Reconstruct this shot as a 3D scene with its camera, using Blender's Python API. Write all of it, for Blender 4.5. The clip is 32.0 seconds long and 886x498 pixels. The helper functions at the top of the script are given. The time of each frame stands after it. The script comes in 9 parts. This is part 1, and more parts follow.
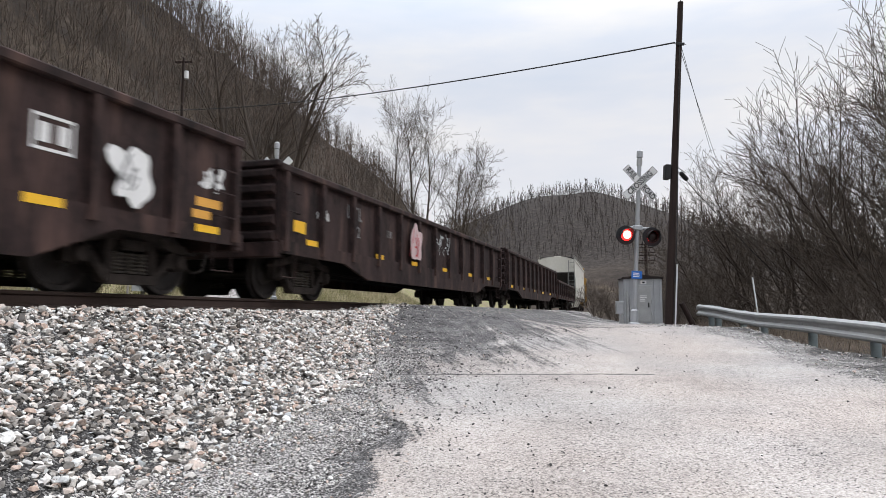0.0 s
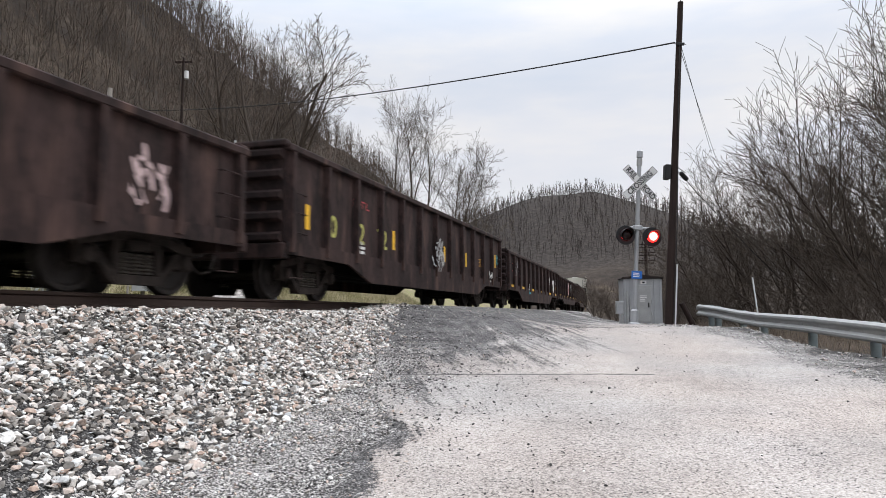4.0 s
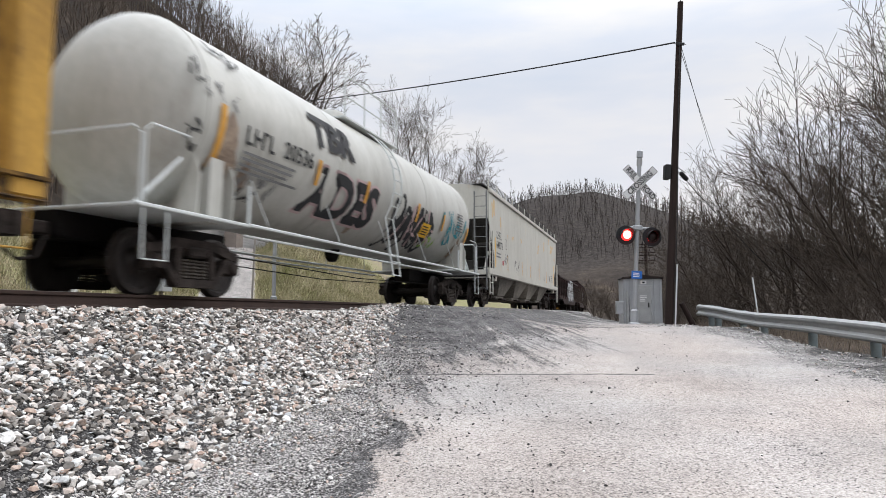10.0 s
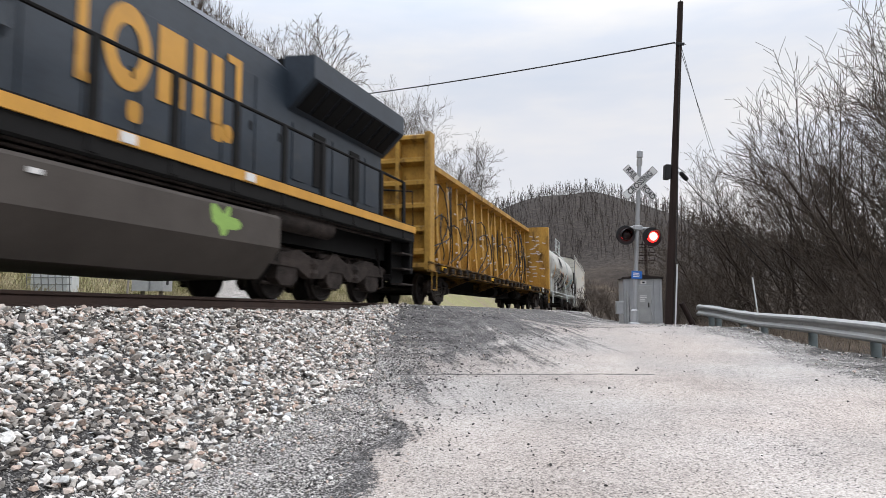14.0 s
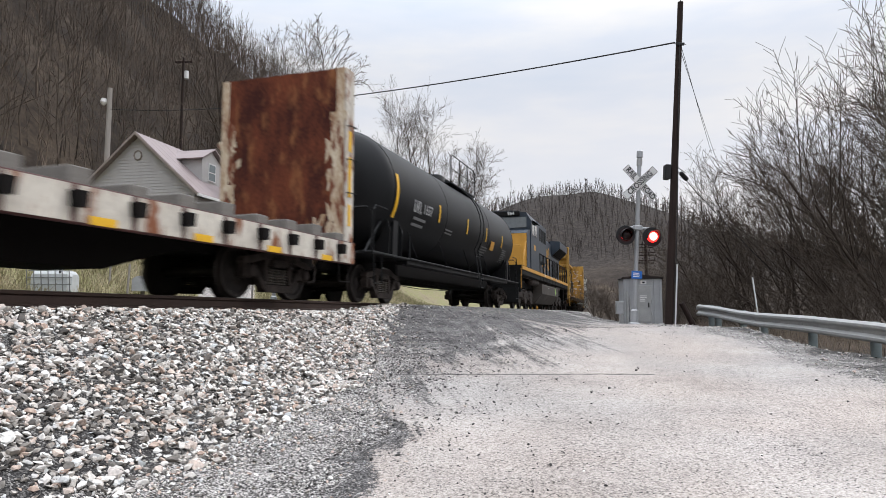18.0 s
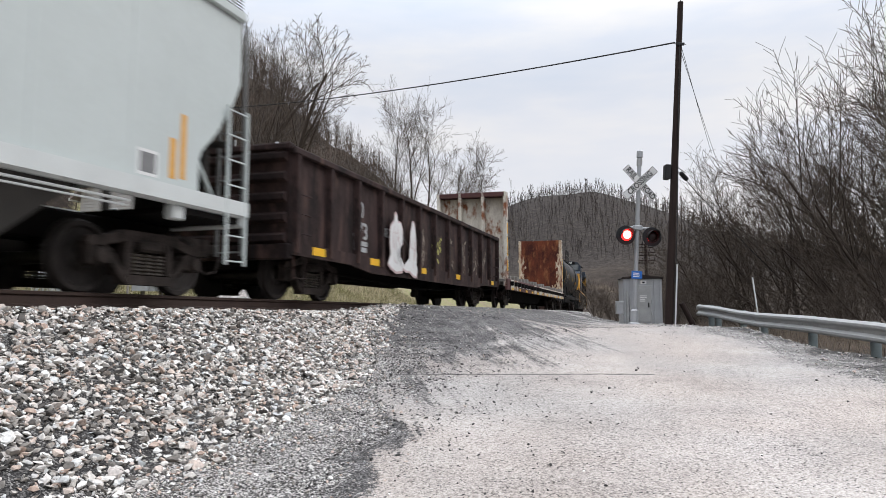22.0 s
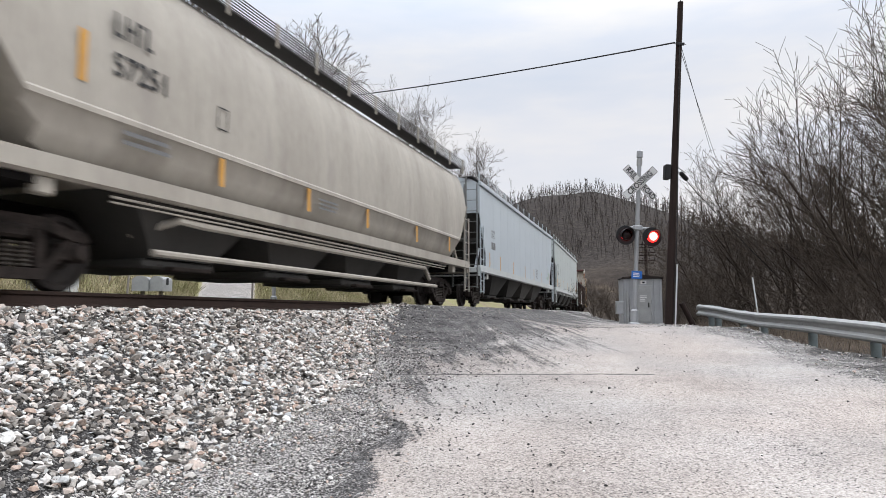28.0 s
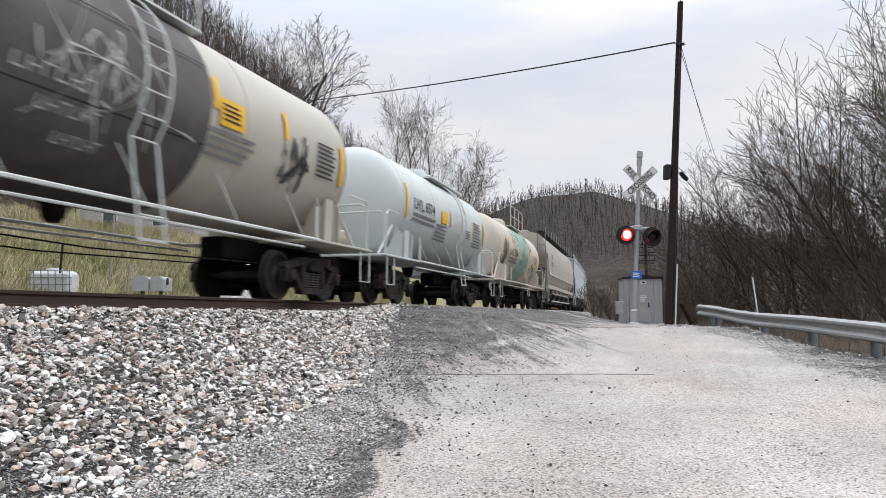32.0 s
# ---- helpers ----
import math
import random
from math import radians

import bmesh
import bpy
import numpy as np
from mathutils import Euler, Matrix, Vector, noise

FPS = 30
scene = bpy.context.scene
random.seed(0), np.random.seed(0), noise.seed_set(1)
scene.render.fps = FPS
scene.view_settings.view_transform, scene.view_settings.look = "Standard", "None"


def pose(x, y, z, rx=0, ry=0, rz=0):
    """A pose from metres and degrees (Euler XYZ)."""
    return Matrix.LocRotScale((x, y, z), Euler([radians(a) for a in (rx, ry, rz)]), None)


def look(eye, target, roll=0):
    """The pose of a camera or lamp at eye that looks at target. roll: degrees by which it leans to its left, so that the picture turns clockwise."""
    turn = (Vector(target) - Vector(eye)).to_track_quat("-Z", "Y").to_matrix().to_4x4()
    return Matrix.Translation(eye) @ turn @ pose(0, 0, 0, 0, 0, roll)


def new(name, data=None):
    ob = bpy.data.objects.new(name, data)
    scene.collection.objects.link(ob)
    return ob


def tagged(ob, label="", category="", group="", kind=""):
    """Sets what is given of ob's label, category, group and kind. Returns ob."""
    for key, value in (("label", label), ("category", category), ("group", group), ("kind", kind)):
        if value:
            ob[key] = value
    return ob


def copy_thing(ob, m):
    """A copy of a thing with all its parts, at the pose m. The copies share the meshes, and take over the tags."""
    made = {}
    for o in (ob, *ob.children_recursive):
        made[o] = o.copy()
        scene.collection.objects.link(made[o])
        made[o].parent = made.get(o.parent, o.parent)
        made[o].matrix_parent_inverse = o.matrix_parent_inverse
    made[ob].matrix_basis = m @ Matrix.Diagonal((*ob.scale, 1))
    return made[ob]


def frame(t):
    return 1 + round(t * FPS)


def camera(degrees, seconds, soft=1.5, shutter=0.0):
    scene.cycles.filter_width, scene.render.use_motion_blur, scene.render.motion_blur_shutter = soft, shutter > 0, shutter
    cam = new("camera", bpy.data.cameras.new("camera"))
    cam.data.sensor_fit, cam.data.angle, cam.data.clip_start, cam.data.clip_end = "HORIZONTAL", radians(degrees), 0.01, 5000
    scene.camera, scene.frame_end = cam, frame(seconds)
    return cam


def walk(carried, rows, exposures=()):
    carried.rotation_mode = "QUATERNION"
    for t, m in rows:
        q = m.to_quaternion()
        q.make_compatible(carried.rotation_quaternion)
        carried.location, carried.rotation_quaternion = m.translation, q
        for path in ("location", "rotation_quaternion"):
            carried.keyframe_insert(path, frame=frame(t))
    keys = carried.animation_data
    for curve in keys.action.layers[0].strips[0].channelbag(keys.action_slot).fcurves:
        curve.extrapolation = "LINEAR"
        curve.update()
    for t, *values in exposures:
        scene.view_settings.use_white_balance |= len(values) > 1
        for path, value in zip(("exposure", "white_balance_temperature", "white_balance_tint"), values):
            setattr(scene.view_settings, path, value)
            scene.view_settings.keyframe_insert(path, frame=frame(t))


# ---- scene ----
# The camera stands still beside the crossing. Rail top is z = 0.
CAM_Z = -0.273
cam = camera(65.0, 32.0, soft=0.6, shutter=0.45)
EYE = pose(0, 0, CAM_Z, 90 + 5.348, 0, 0)
walk(cam, [(0.0, EYE), (32.0, EYE)], exposures=[(0.0, 0.0), (32.0, 0.0)])

# ---------------------------------------------------------------- light
SUN_EL, SUN_AZ = radians(38), radians(62)      # azimuth clockwise from +y


def make_world():
    w = bpy.data.worlds.new("overcast_sky")
    scene.world = w
    w.use_nodes = True
    nt = w.node_tree
    nt.nodes.clear()
    N, L = nt.nodes.new, nt.links.new
    out = N("ShaderNodeOutputWorld")
    geo = N("ShaderNodeTexCoord")
    sep = N("ShaderNodeSeparateXYZ")
    L(geo.outputs["Generated"], sep.inputs[0])
    # brightness of an overcast sky: three times brighter overhead than at the horizon
    up = N("ShaderNodeMath")
    up.operation = "MAXIMUM"
    L(sep.outputs[2], up.inputs[0])
    up.inputs[1].default_value = 0.0
    bright = N("ShaderNodeMapRange")
    L(up.outputs[0], bright.inputs[0])
    bright.interpolation_type = "SMOOTHSTEP"
    bright.inputs[1].default_value = 0.30
    bright.inputs[3].default_value = SKY_LOW
    bright.inputs[4].default_value = SKY_HIGH
    # soft cloud sheets, stretched level
    stretch = N("ShaderNodeMapping")
    stretch.inputs["Scale"].default_value = (1.4, 1.4, 5.5)
    stretch.inputs["Rotation"].default_value = (0.12, -0.16, 0.4)
    L(geo.outputs["Generated"], stretch.inputs[0])
    cl = N("ShaderNodeTexNoise")
    cl.inputs["Scale"].default_value = 1.7
    cl.inputs["Detail"].default_value = 5
    cl.inputs["Roughness"].default_value = 0.52
    L(stretch.outputs[0], cl.inputs["Vector"])
    ramp = N("ShaderNodeValToRGB")
    e = ramp.color_ramp.elements
    e[0].position, e[0].color = 0.36, (0.775, 0.86, 1.0, 1)
    e[1].position, e[1].color = 0.64, (1.05, 1.04, 1.04, 1)
    mid = e.new(0.5)
    mid.color = (0.885, 0.93, 1.025, 1)
    L(cl.outputs["Fac"], ramp.inputs[0])
    # a warm pale band low down
    low = N("ShaderNodeMapRange")
    L(sep.outputs[2], low.inputs[0])
    low.inputs[1].default_value, low.inputs[2].default_value = 0.38, 0.04
    low.inputs[3].default_value, low.inputs[4].default_value = 0.0, 0.75
    warm = N("ShaderNodeMix")
    warm.data_type = "RGBA"
    L(low.outputs[0], warm.inputs[0])
    L(ramp.outputs[0], warm.inputs[6])
    warm.inputs[7].default_value = (1.10, 1.02, 0.985, 1)
    bg = N("ShaderNodeBackground")
    L(warm.outputs[2], bg.inputs[0])
    L(bright.outputs[0], bg.inputs[1])
    sky = N("ShaderNodeTexSky")
    sky.sky_type = "NISHITA"
    sky.sun_disc = False
    sky.sun_elevation, sky.sun_rotation = SUN_EL, SUN_AZ
    bg2 = N("ShaderNodeBackground")
    L(sky.outputs[0], bg2.inputs[0])
    bg2.inputs[1].default_value = 0.012
    add = N("ShaderNodeAddShader")
    L(bg.outputs[0], add.inputs[0])
    L(bg2.outputs[0], add.inputs[1])
    L(add.outputs[0], out.inputs[0])


SKY_LOW, SKY_HIGH = 0.78, 3.3
make_world()
sun = new("sun", bpy.data.lights.new("sun", "SUN"))
sun.data.energy, sun.data.angle, sun.data.color = 0.8, radians(25), (1.0, 0.96, 0.92)
sun.matrix_world = look((0, 0, 60), Vector((0, 0, 60)) - Vector((math.sin(SUN_AZ) * math.cos(SUN_EL), math.cos(SUN_AZ) * math.cos(SUN_EL), math.sin(SUN_EL))))
# ---------------------------------------------------------------- materials
def mat(name, base, dark=None, rough=0.8, metal=0.0, scale=6.0, fine=60.0, bump=0.2, amount=0.5, spec=0.3, stretch=(1, 1, 1), stain=None, stain_at=(0.52, 0.7), stain_scale=1.3, varied=0.0, island=0.0):
    """A weathered surface: two colours mixed by coarse and fine noise, optional stains of a third, fine relief."""
    m = bpy.data.materials.new(name)
    m.use_nodes = True
    nt = m.node_tree
    N, L = nt.nodes.new, nt.links.new
    b = nt.nodes["Principled BSDF"]
    b.inputs["Roughness"].default_value = rough
    b.inputs["Metallic"].default_value = metal
    b.inputs["Specular IOR Level"].default_value = spec
    if dark is None:
        dark = tuple(c * 0.6 for c in base)
    tc = N("ShaderNodeTexCoord")
    mp = N("ShaderNodeMapping")
    mp.inputs["Scale"].default_value = stretch
    L(tc.outputs["Object"], mp.inputs[0])

    def noisy(sc, detail):
        n = N("ShaderNodeTexNoise")
        n.inputs["Scale"].default_value = sc
        n.inputs["Detail"].default_value = detail
        n.inputs["Roughness"].default_value = 0.62
        L(mp.outputs[0], n.inputs["Vector"])
        return n.outputs["Fac"]

    coarse, grain = noisy(scale, 5), noisy(fine, 3)
    both = N("ShaderNodeMath")
    both.operation = "MULTIPLY_ADD"
    L(grain, both.inputs[0])
    both.inputs[1].default_value = 0.55
    L(coarse, both.inputs[2])
    rng = N("ShaderNodeMapRange")
    L(both.outputs[0], rng.inputs[0])
    rng.inputs[1].default_value, rng.inputs[2].default_value = 0.55, 1.0
    rng.inputs[3].default_value, rng.inputs[4].default_value = 0.5 - amount / 2, 0.5 + amount / 2
    mix = N("ShaderNodeMix")
    mix.data_type = "RGBA"
    L(rng.outputs[0], mix.inputs[0])
    mix.inputs[6].default_value = (*dark, 1)
    mix.inputs[7].default_value = (*base, 1)
    col = mix.outputs[2]
    if stain:
        st = noisy(stain_scale, 6)
        r2 = N("ShaderNodeMapRange")
        L(st, r2.inputs[0])
        r2.inputs[1].default_value, r2.inputs[2].default_value = stain_at
        m2 = N("ShaderNodeMix")
        m2.data_type = "RGBA"
        L(r2.outputs[0], m2.inputs[0])
        L(col, m2.inputs[6])
        m2.inputs[7].default_value = (*stain, 1)
        col = m2.outputs[2]
    if varied or island:
        oi = N("ShaderNodeNewGeometry" if island else "ShaderNodeObjectInfo")
        hsv = N("ShaderNodeHueSaturation")
        r3 = N("ShaderNodeMapRange")
        L(oi.outputs["Random Per Island" if island else "Random"], r3.inputs[0])
        r3.inputs[3].default_value, r3.inputs[4].default_value = 1 - varied - island, 1 + varied + island
        L(r3.outputs[0], hsv.inputs["Value"])
        L(col, hsv.inputs["Color"])
        col = hsv.outputs[0]
    L(col, b.inputs["Base Color"])
    if bump:
        bp = N("ShaderNodeBump")
        bp.inputs["Strength"].default_value = bump
        bp.inputs["Distance"].default_value = 0.02
        L(both.outputs[0], bp.inputs["Height"])
        L(bp.outputs[0], b.inputs["Normal"])
    return m


def glow(name, colour, strength):
    m = bpy.data.materials.new(name)
    m.use_nodes = True
    b = m.node_tree.nodes["Principled BSDF"]
    b.inputs["Base Color"].default_value = (*colour, 1)
    b.inputs["Emission Color"].default_value = (*colour, 1)
    b.inputs["Emission Strength"].default_value = strength
    return m


# ---------------------------------------------------------------- geometry
class Geo:
    """Collects vertices and faces of one mesh."""

    def __init__(self):
        self.v, self.f = [], []

    def add(self, verts, faces):
        k = len(self.v)
        self.v += [tuple(p) for p in verts]
        self.f += [tuple(i + k for i in q) for q in faces]
        return self

    def box(self, x0, x1, y0, y1, z0, z1, m=None):
        vs = [(x, y, z) for z in (z0, z1) for y in (y0, y1) for x in (x0, x1)]
        if m:
            vs = [m @ Vector(p) for p in vs]
        return self.add(vs, [(0, 2, 3, 1), (4, 5, 7, 6), (0, 1, 5, 4), (2, 6, 7, 3), (0, 4, 6, 2), (1, 3, 7, 5)])

    def cbox(self, x0, x1, y0, y1, z0, z1, c=0.01, m=None):
        """A box whose edges along x are chamfered, and whose ends are drawn in."""
        prof = [(y0 + c, z0), (y1 - c, z0), (y1, z0 + c), (y1, z1 - c), (y1 - c, z1), (y0 + c, z1), (y0, z1 - c), (y0, z0 + c)]
        ym, zm = (y0 + y1) / 2, (z0 + z1) / 2
        fy, fz = 1 - 2 * c / max(y1 - y0, 1e-6), 1 - 2 * c / max(z1 - z0, 1e-6)
        vs = []
        for x, sh in ((x0, 1), (x0 + c, 0), (x1 - c, 0), (x1, 1)):
            vs += [(x, ym + (y - ym) * (fy if sh else 1), zm + (z - zm) * (fz if sh else 1)) for y, z in prof]
        if m:
            vs = [m @ Vector(p) for p in vs]
        fs = [tuple(range(7, -1, -1)), tuple(range(24, 32))]
        for r in range(3):
            fs += [(r * 8 + i, r * 8 + (i + 1) % 8, (r + 1) * 8 + (i + 1) % 8, (r + 1) * 8 + i) for i in range(8)]
        return self.add(vs, fs)

    def prism(self, poly, a, b, axis="y", m=None):
        """A polygon drawn out from a to b. axis y: poly in (x, z); axis x: poly in (y, z); axis z: poly in (x, y)."""
        n = len(poly)
        put = {"y": lambda p, t: (p[0], t, p[1]), "x": lambda p, t: (t, p[0], p[1]), "z": lambda p, t: (p[0], p[1], t)}[axis]
        vs = [put(p, a) for p in poly] + [put(p, b) for p in poly]
        if m:
            vs = [m @ Vector(p) for p in vs]
        fs = [tuple(range(n - 1, -1, -1)), tuple(range(n, 2 * n))] + [(i, (i + 1) % n, n + (i + 1) % n, n + i) for i in range(n)]
        return self.add(vs, fs)

    def tube(self, pts, r, sides=6, close=True):
        """A round bar through the points; r is one radius or one for each point."""
        pts = [Vector(p) for p in pts]
        rs = r if isinstance(r, (list, tuple)) else [r] * len(pts)
        vs, ref = [], Vector((0.21, 0.33, 0.92))
        for i, p in enumerate(pts):
            d = (pts[min(i + 1, len(pts) - 1)] - pts[max(i - 1, 0)]).normalized()
            a = d.cross(ref)
            if a.length < 0.2:
                a = d.cross(Vector((1, 0, 0)))
            a.normalize()
            b = d.cross(a)
            vs += [p + (a * math.cos(2 * math.pi * k / sides) + b * math.sin(2 * math.pi * k / sides)) * rs[i] for k in range(sides)]
        fs = []
        for i in range(len(pts) - 1):
            fs += [(i * sides + k, i * sides + (k + 1) % sides, (i + 1) * sides + (k + 1) % sides, (i + 1) * sides + k) for k in range(sides)]
        if close:
            fs += [tuple(range(sides - 1, -1, -1)), tuple(range((len(pts) - 1) * sides, len(pts) * sides))]
        return self.add(vs, fs)

    def lathe(self, prof, sides=24, axis="x", centre=(0, 0, 0), m=None):
        """prof: (position along axis, radius) from one end to the other."""
        vs = []
        for t, r in prof:
            for k in range(sides):
                a = 2 * math.pi * k / sides
                c, s = math.cos(a) * r, math.sin(a) * r
                p = {"x": (t, c, s), "y": (s, t, c), "z": (c, s, t)}[axis]
                vs.append(Vector(p) + Vector(centre))
        if m:
            vs = [m @ p for p in vs]
        n = len(prof)
        fs = []
        for i in range(n - 1):
            fs += [(i * sides + k, i * sides + (k + 1) % sides, (i + 1) * sides + (k + 1) % sides, (i + 1) * sides + k) for k in range(sides)]
        fs += [tuple(range(sides - 1, -1, -1)), tuple(range((n - 1) * sides, n * sides))]
        return self.add(vs, fs)

    def mesh(self, name, smooth=False):
        me = bpy.data.meshes.new(name)
        me.from_pydata(self.v, [], self.f)
        bm = bmesh.new()
        bm.from_mesh(me)
        bmesh.ops.recalc_face_normals(bm, faces=bm.faces)
        bm.to_mesh(me)
        bm.free()
        if smooth:
            me.polygons.foreach_set("use_smooth", [True] * len(me.polygons))
            me.set_sharp_from_angle(angle=radians(38))
        return me


def part(name, geo, material, parent=None, label="", m=None, smooth=False):
    me = geo if isinstance(geo, bpy.types.Mesh) else geo.mesh(name, smooth)
    if not me.materials:
        me.materials.append(material)
    ob = new(name, me)
    ob.parent = parent
    if m is not None:
        ob.matrix_basis = m
    if label:
        ob["label"] = label
    return ob


def thing(name, label, category, group="", m=None):
    ob = new(name)
    ob.empty_display_size = 0.3
    if m is not None:
        ob.matrix_basis = m
    return tagged(ob, label, category, group)


KEPT = {}


def kept(key, build, smooth=False):
    """A mesh that several parts share."""
    if key not in KEPT:
        KEPT[key] = build().mesh(key, smooth)
    return KEPT[key]


# ---------------------------------------------------------------- the track's line
TH, SIDE, BEND_AT, RADIUS = 0.38268, 6.937, -38.24, 755.15
AHEAD = np.array((math.sin(TH), math.cos(TH)))
LEFT = np.array((-math.cos(TH), math.sin(TH)))
CENTRE = AHEAD * BEND_AT + LEFT * (SIDE + RADIUS)


def on_track(s, right=0.0, z=0.0):
    """A point on the track: s metres along it, so far to the right of its middle. Returns (x, y, z) and the heading's angle from +x."""
    if s < BEND_AT:
        p, a = AHEAD * s + LEFT * (SIDE - right), 0.0
    else:
        a = (s - BEND_AT) / RADIUS
        p = CENTRE + (AHEAD * math.sin(a) - LEFT * math.cos(a)) * (RADIUS + right)
    return Vector((p[0], p[1], z)), math.pi / 2 - TH + a


def to_track(x, y):
    """For arrays of places: the metres along the track, and to the right of it."""
    vx, vy = x - CENTRE[0], y - CENTRE[1]
    al, le = vx * AHEAD[0] + vy * AHEAD[1], vx * LEFT[0] + vy * LEFT[1]
    ang = np.arctan2(al, -le)
    s, q = BEND_AT + RADIUS * ang, np.hypot(al, le) - RADIUS
    back = al < 0
    return np.where(back, BEND_AT + al, s), np.where(back, -le - RADIUS, q)


def smooth(a, b, x):
    t = np.clip((x - a) / (b - a), 0, 1)
    return t * t * (3 - 2 * t)
# ---------------------------------------------------------------- the lie of the land
WAVES = [(random.uniform(-1, 1), random.uniform(-1, 1), random.uniform(0, 6.28)) for _ in range(14)]


def ripple(x, y, size):
    """Soft unevenness of about -1 to 1, of that size in metres."""
    r = 0
    for i, (a, b, c) in enumerate(WAVES):
        k = 2 * math.pi / size * (0.6 + 0.13 * i)
        r = r + np.sin((a * x + b * y) * k / math.hypot(a, b) + c)
    return r / 5.3


HILL_AZ = radians(9.5)


def land(x, y):
    """The height of the ground, for arrays of places."""
    x, y = np.asarray(x, float), np.asarray(y, float)
    s, q = to_track(x, y)
    # the road climbs to the crossing
    plain = -1.47 + 0.092 * (y - 4.6)
    plain = np.minimum(np.maximum(plain, -2.3), -0.56)
    plain = plain - 2.3 * smooth(8.2 + 0.02 * y, 15, x) + 0.3 * smooth(60, 200, x)
    verge = 5.9 + 0.06 * (y - 10)
    plain = plain - 0.30 * smooth(verge + 0.05, verge + 0.8, x) * smooth(9.5, 14.5, y)
    crossing = smooth(12.5, 16.5, s + 0.35 * q)
    ramp = -0.045 + (plain + 0.045) * smooth(1.6, 6.2, q) - 0.012 * ripple(x, y, 6)
    bank = np.maximum(plain, -0.25 - 0.56 * np.maximum(q - 2.15, 0))
    right = bank + (ramp - bank) * crossing
    # beyond the track: ditch, lane, grass bank, terrace of the house
    out = -q
    bank_l = np.maximum(-0.75, -0.20 - 0.5 * np.maximum(out - 2.05, 0))
    over = -0.045 - 0.25 * smooth(2, 7, out)
    left = bank_l + (over - bank_l) * crossing
    left = left + (4.2 + 0.4 * ripple(x, y, 9)) * smooth(7.5, 19, out) + 0.6 * smooth(20, 40, out)
    beside = s + 1.64 * q - 8.5          # the bank right of the lane is steeper
    left = left + 2.6 * smooth(2.4, 7.0, beside) * smooth(5.0, 12.5, out) * (1 - smooth(30, 42, out))
    ground = np.where(q > 0, right, left)
    # the wooded ridge
    l = -x * math.cos(HILL_AZ) + y * math.sin(HILL_AZ)
    a = x * math.sin(HILL_AZ) + y * math.cos(HILL_AZ)
    ridge = np.clip((l - 34) * 1.22, 0, 60 + 3.5 * ripple(a, 0 * a, 160))
    ridge = ridge * smooth(14, 48, np.abs(q)) * smooth(-420, -150, a) + 1.6 * ripple(x, y, 28) * smooth(36, 60, l)
    ridge = ridge * (1 - smooth(330, 470, a))
    # the far hill
    fx, fy = x - 660 * math.sin(radians(9.6)), y - 660 * math.cos(radians(9.6))
    c, d = math.cos(radians(-12)), math.sin(radians(-12))
    ax, ay = fx * c - fy * d, fx * d + fy * c
    hill = 98 * np.exp(-np.abs(ax / 120) ** 2.0) * np.exp(-np.abs(ay / 210) ** 2.2) + 52 * np.exp(-(((ax - 210) / 170) ** 2)) * np.exp(-(ay / 200) ** 2) + 52 * np.exp(-(((ax + 190) / 130) ** 2)) * np.exp(-((ay - 40) / 200) ** 2)
    hill = 0.90 * hill * (1 + 0.03 * ripple(x, y, 110)) * smooth(230, 420, y)
    # low hills all round close the valley
    rim = 60 * smooth(500, 1100, np.hypot(x, y)) * (0.8 + 0.3 * ripple(x, y, 500))
    far = smooth(300, 420, y)
    return (ground + np.maximum(ridge, 0)) * (1 - far) + far * np.maximum(np.maximum(ridge, hill), -0.5) + rim


def at(x, y):
    return float(land(np.array([x]), np.array([y]))[0])


def grid_lines(fine_a, fine_b, step, far, grow):
    mid = list(np.arange(fine_a, fine_b + 1e-6, step))
    lo, hi, d = [fine_a], [fine_b], step
    while hi[-1] < far:
        d *= grow
        hi.append(hi[-1] + d)
    d = step
    while lo[-1] > -far:
        d *= grow
        lo.append(lo[-1] - d)
    return np.array(lo[:0:-1] + mid + hi[1:])


def sheet(name, xs, ys, zfun, material):
    X, Y = np.meshgrid(xs, ys)
    Z = zfun(X, Y)
    nx, ny = len(xs), len(ys)
    me = bpy.data.meshes.new(name)
    me.vertices.add(nx * ny)
    me.vertices.foreach_set("co", np.stack([X, Y, Z], -1).ravel())
    i = (np.arange(ny - 1)[:, None] * nx + np.arange(nx - 1)[None]).ravel()
    q = np.stack([i, i + 1, i + nx + 1, i + nx], -1)
    me.loops.add(q.size)
    me.loops.foreach_set("vertex_index", q.ravel())
    me.polygons.add(len(q))
    me.polygons.foreach_set("loop_start", np.arange(len(q)) * 4)
    me.update(calc_edges=True)
    me.polygons.foreach_set("use_smooth", np.ones(len(q), bool))
    me.materials.append(material)
    return new(name, me)
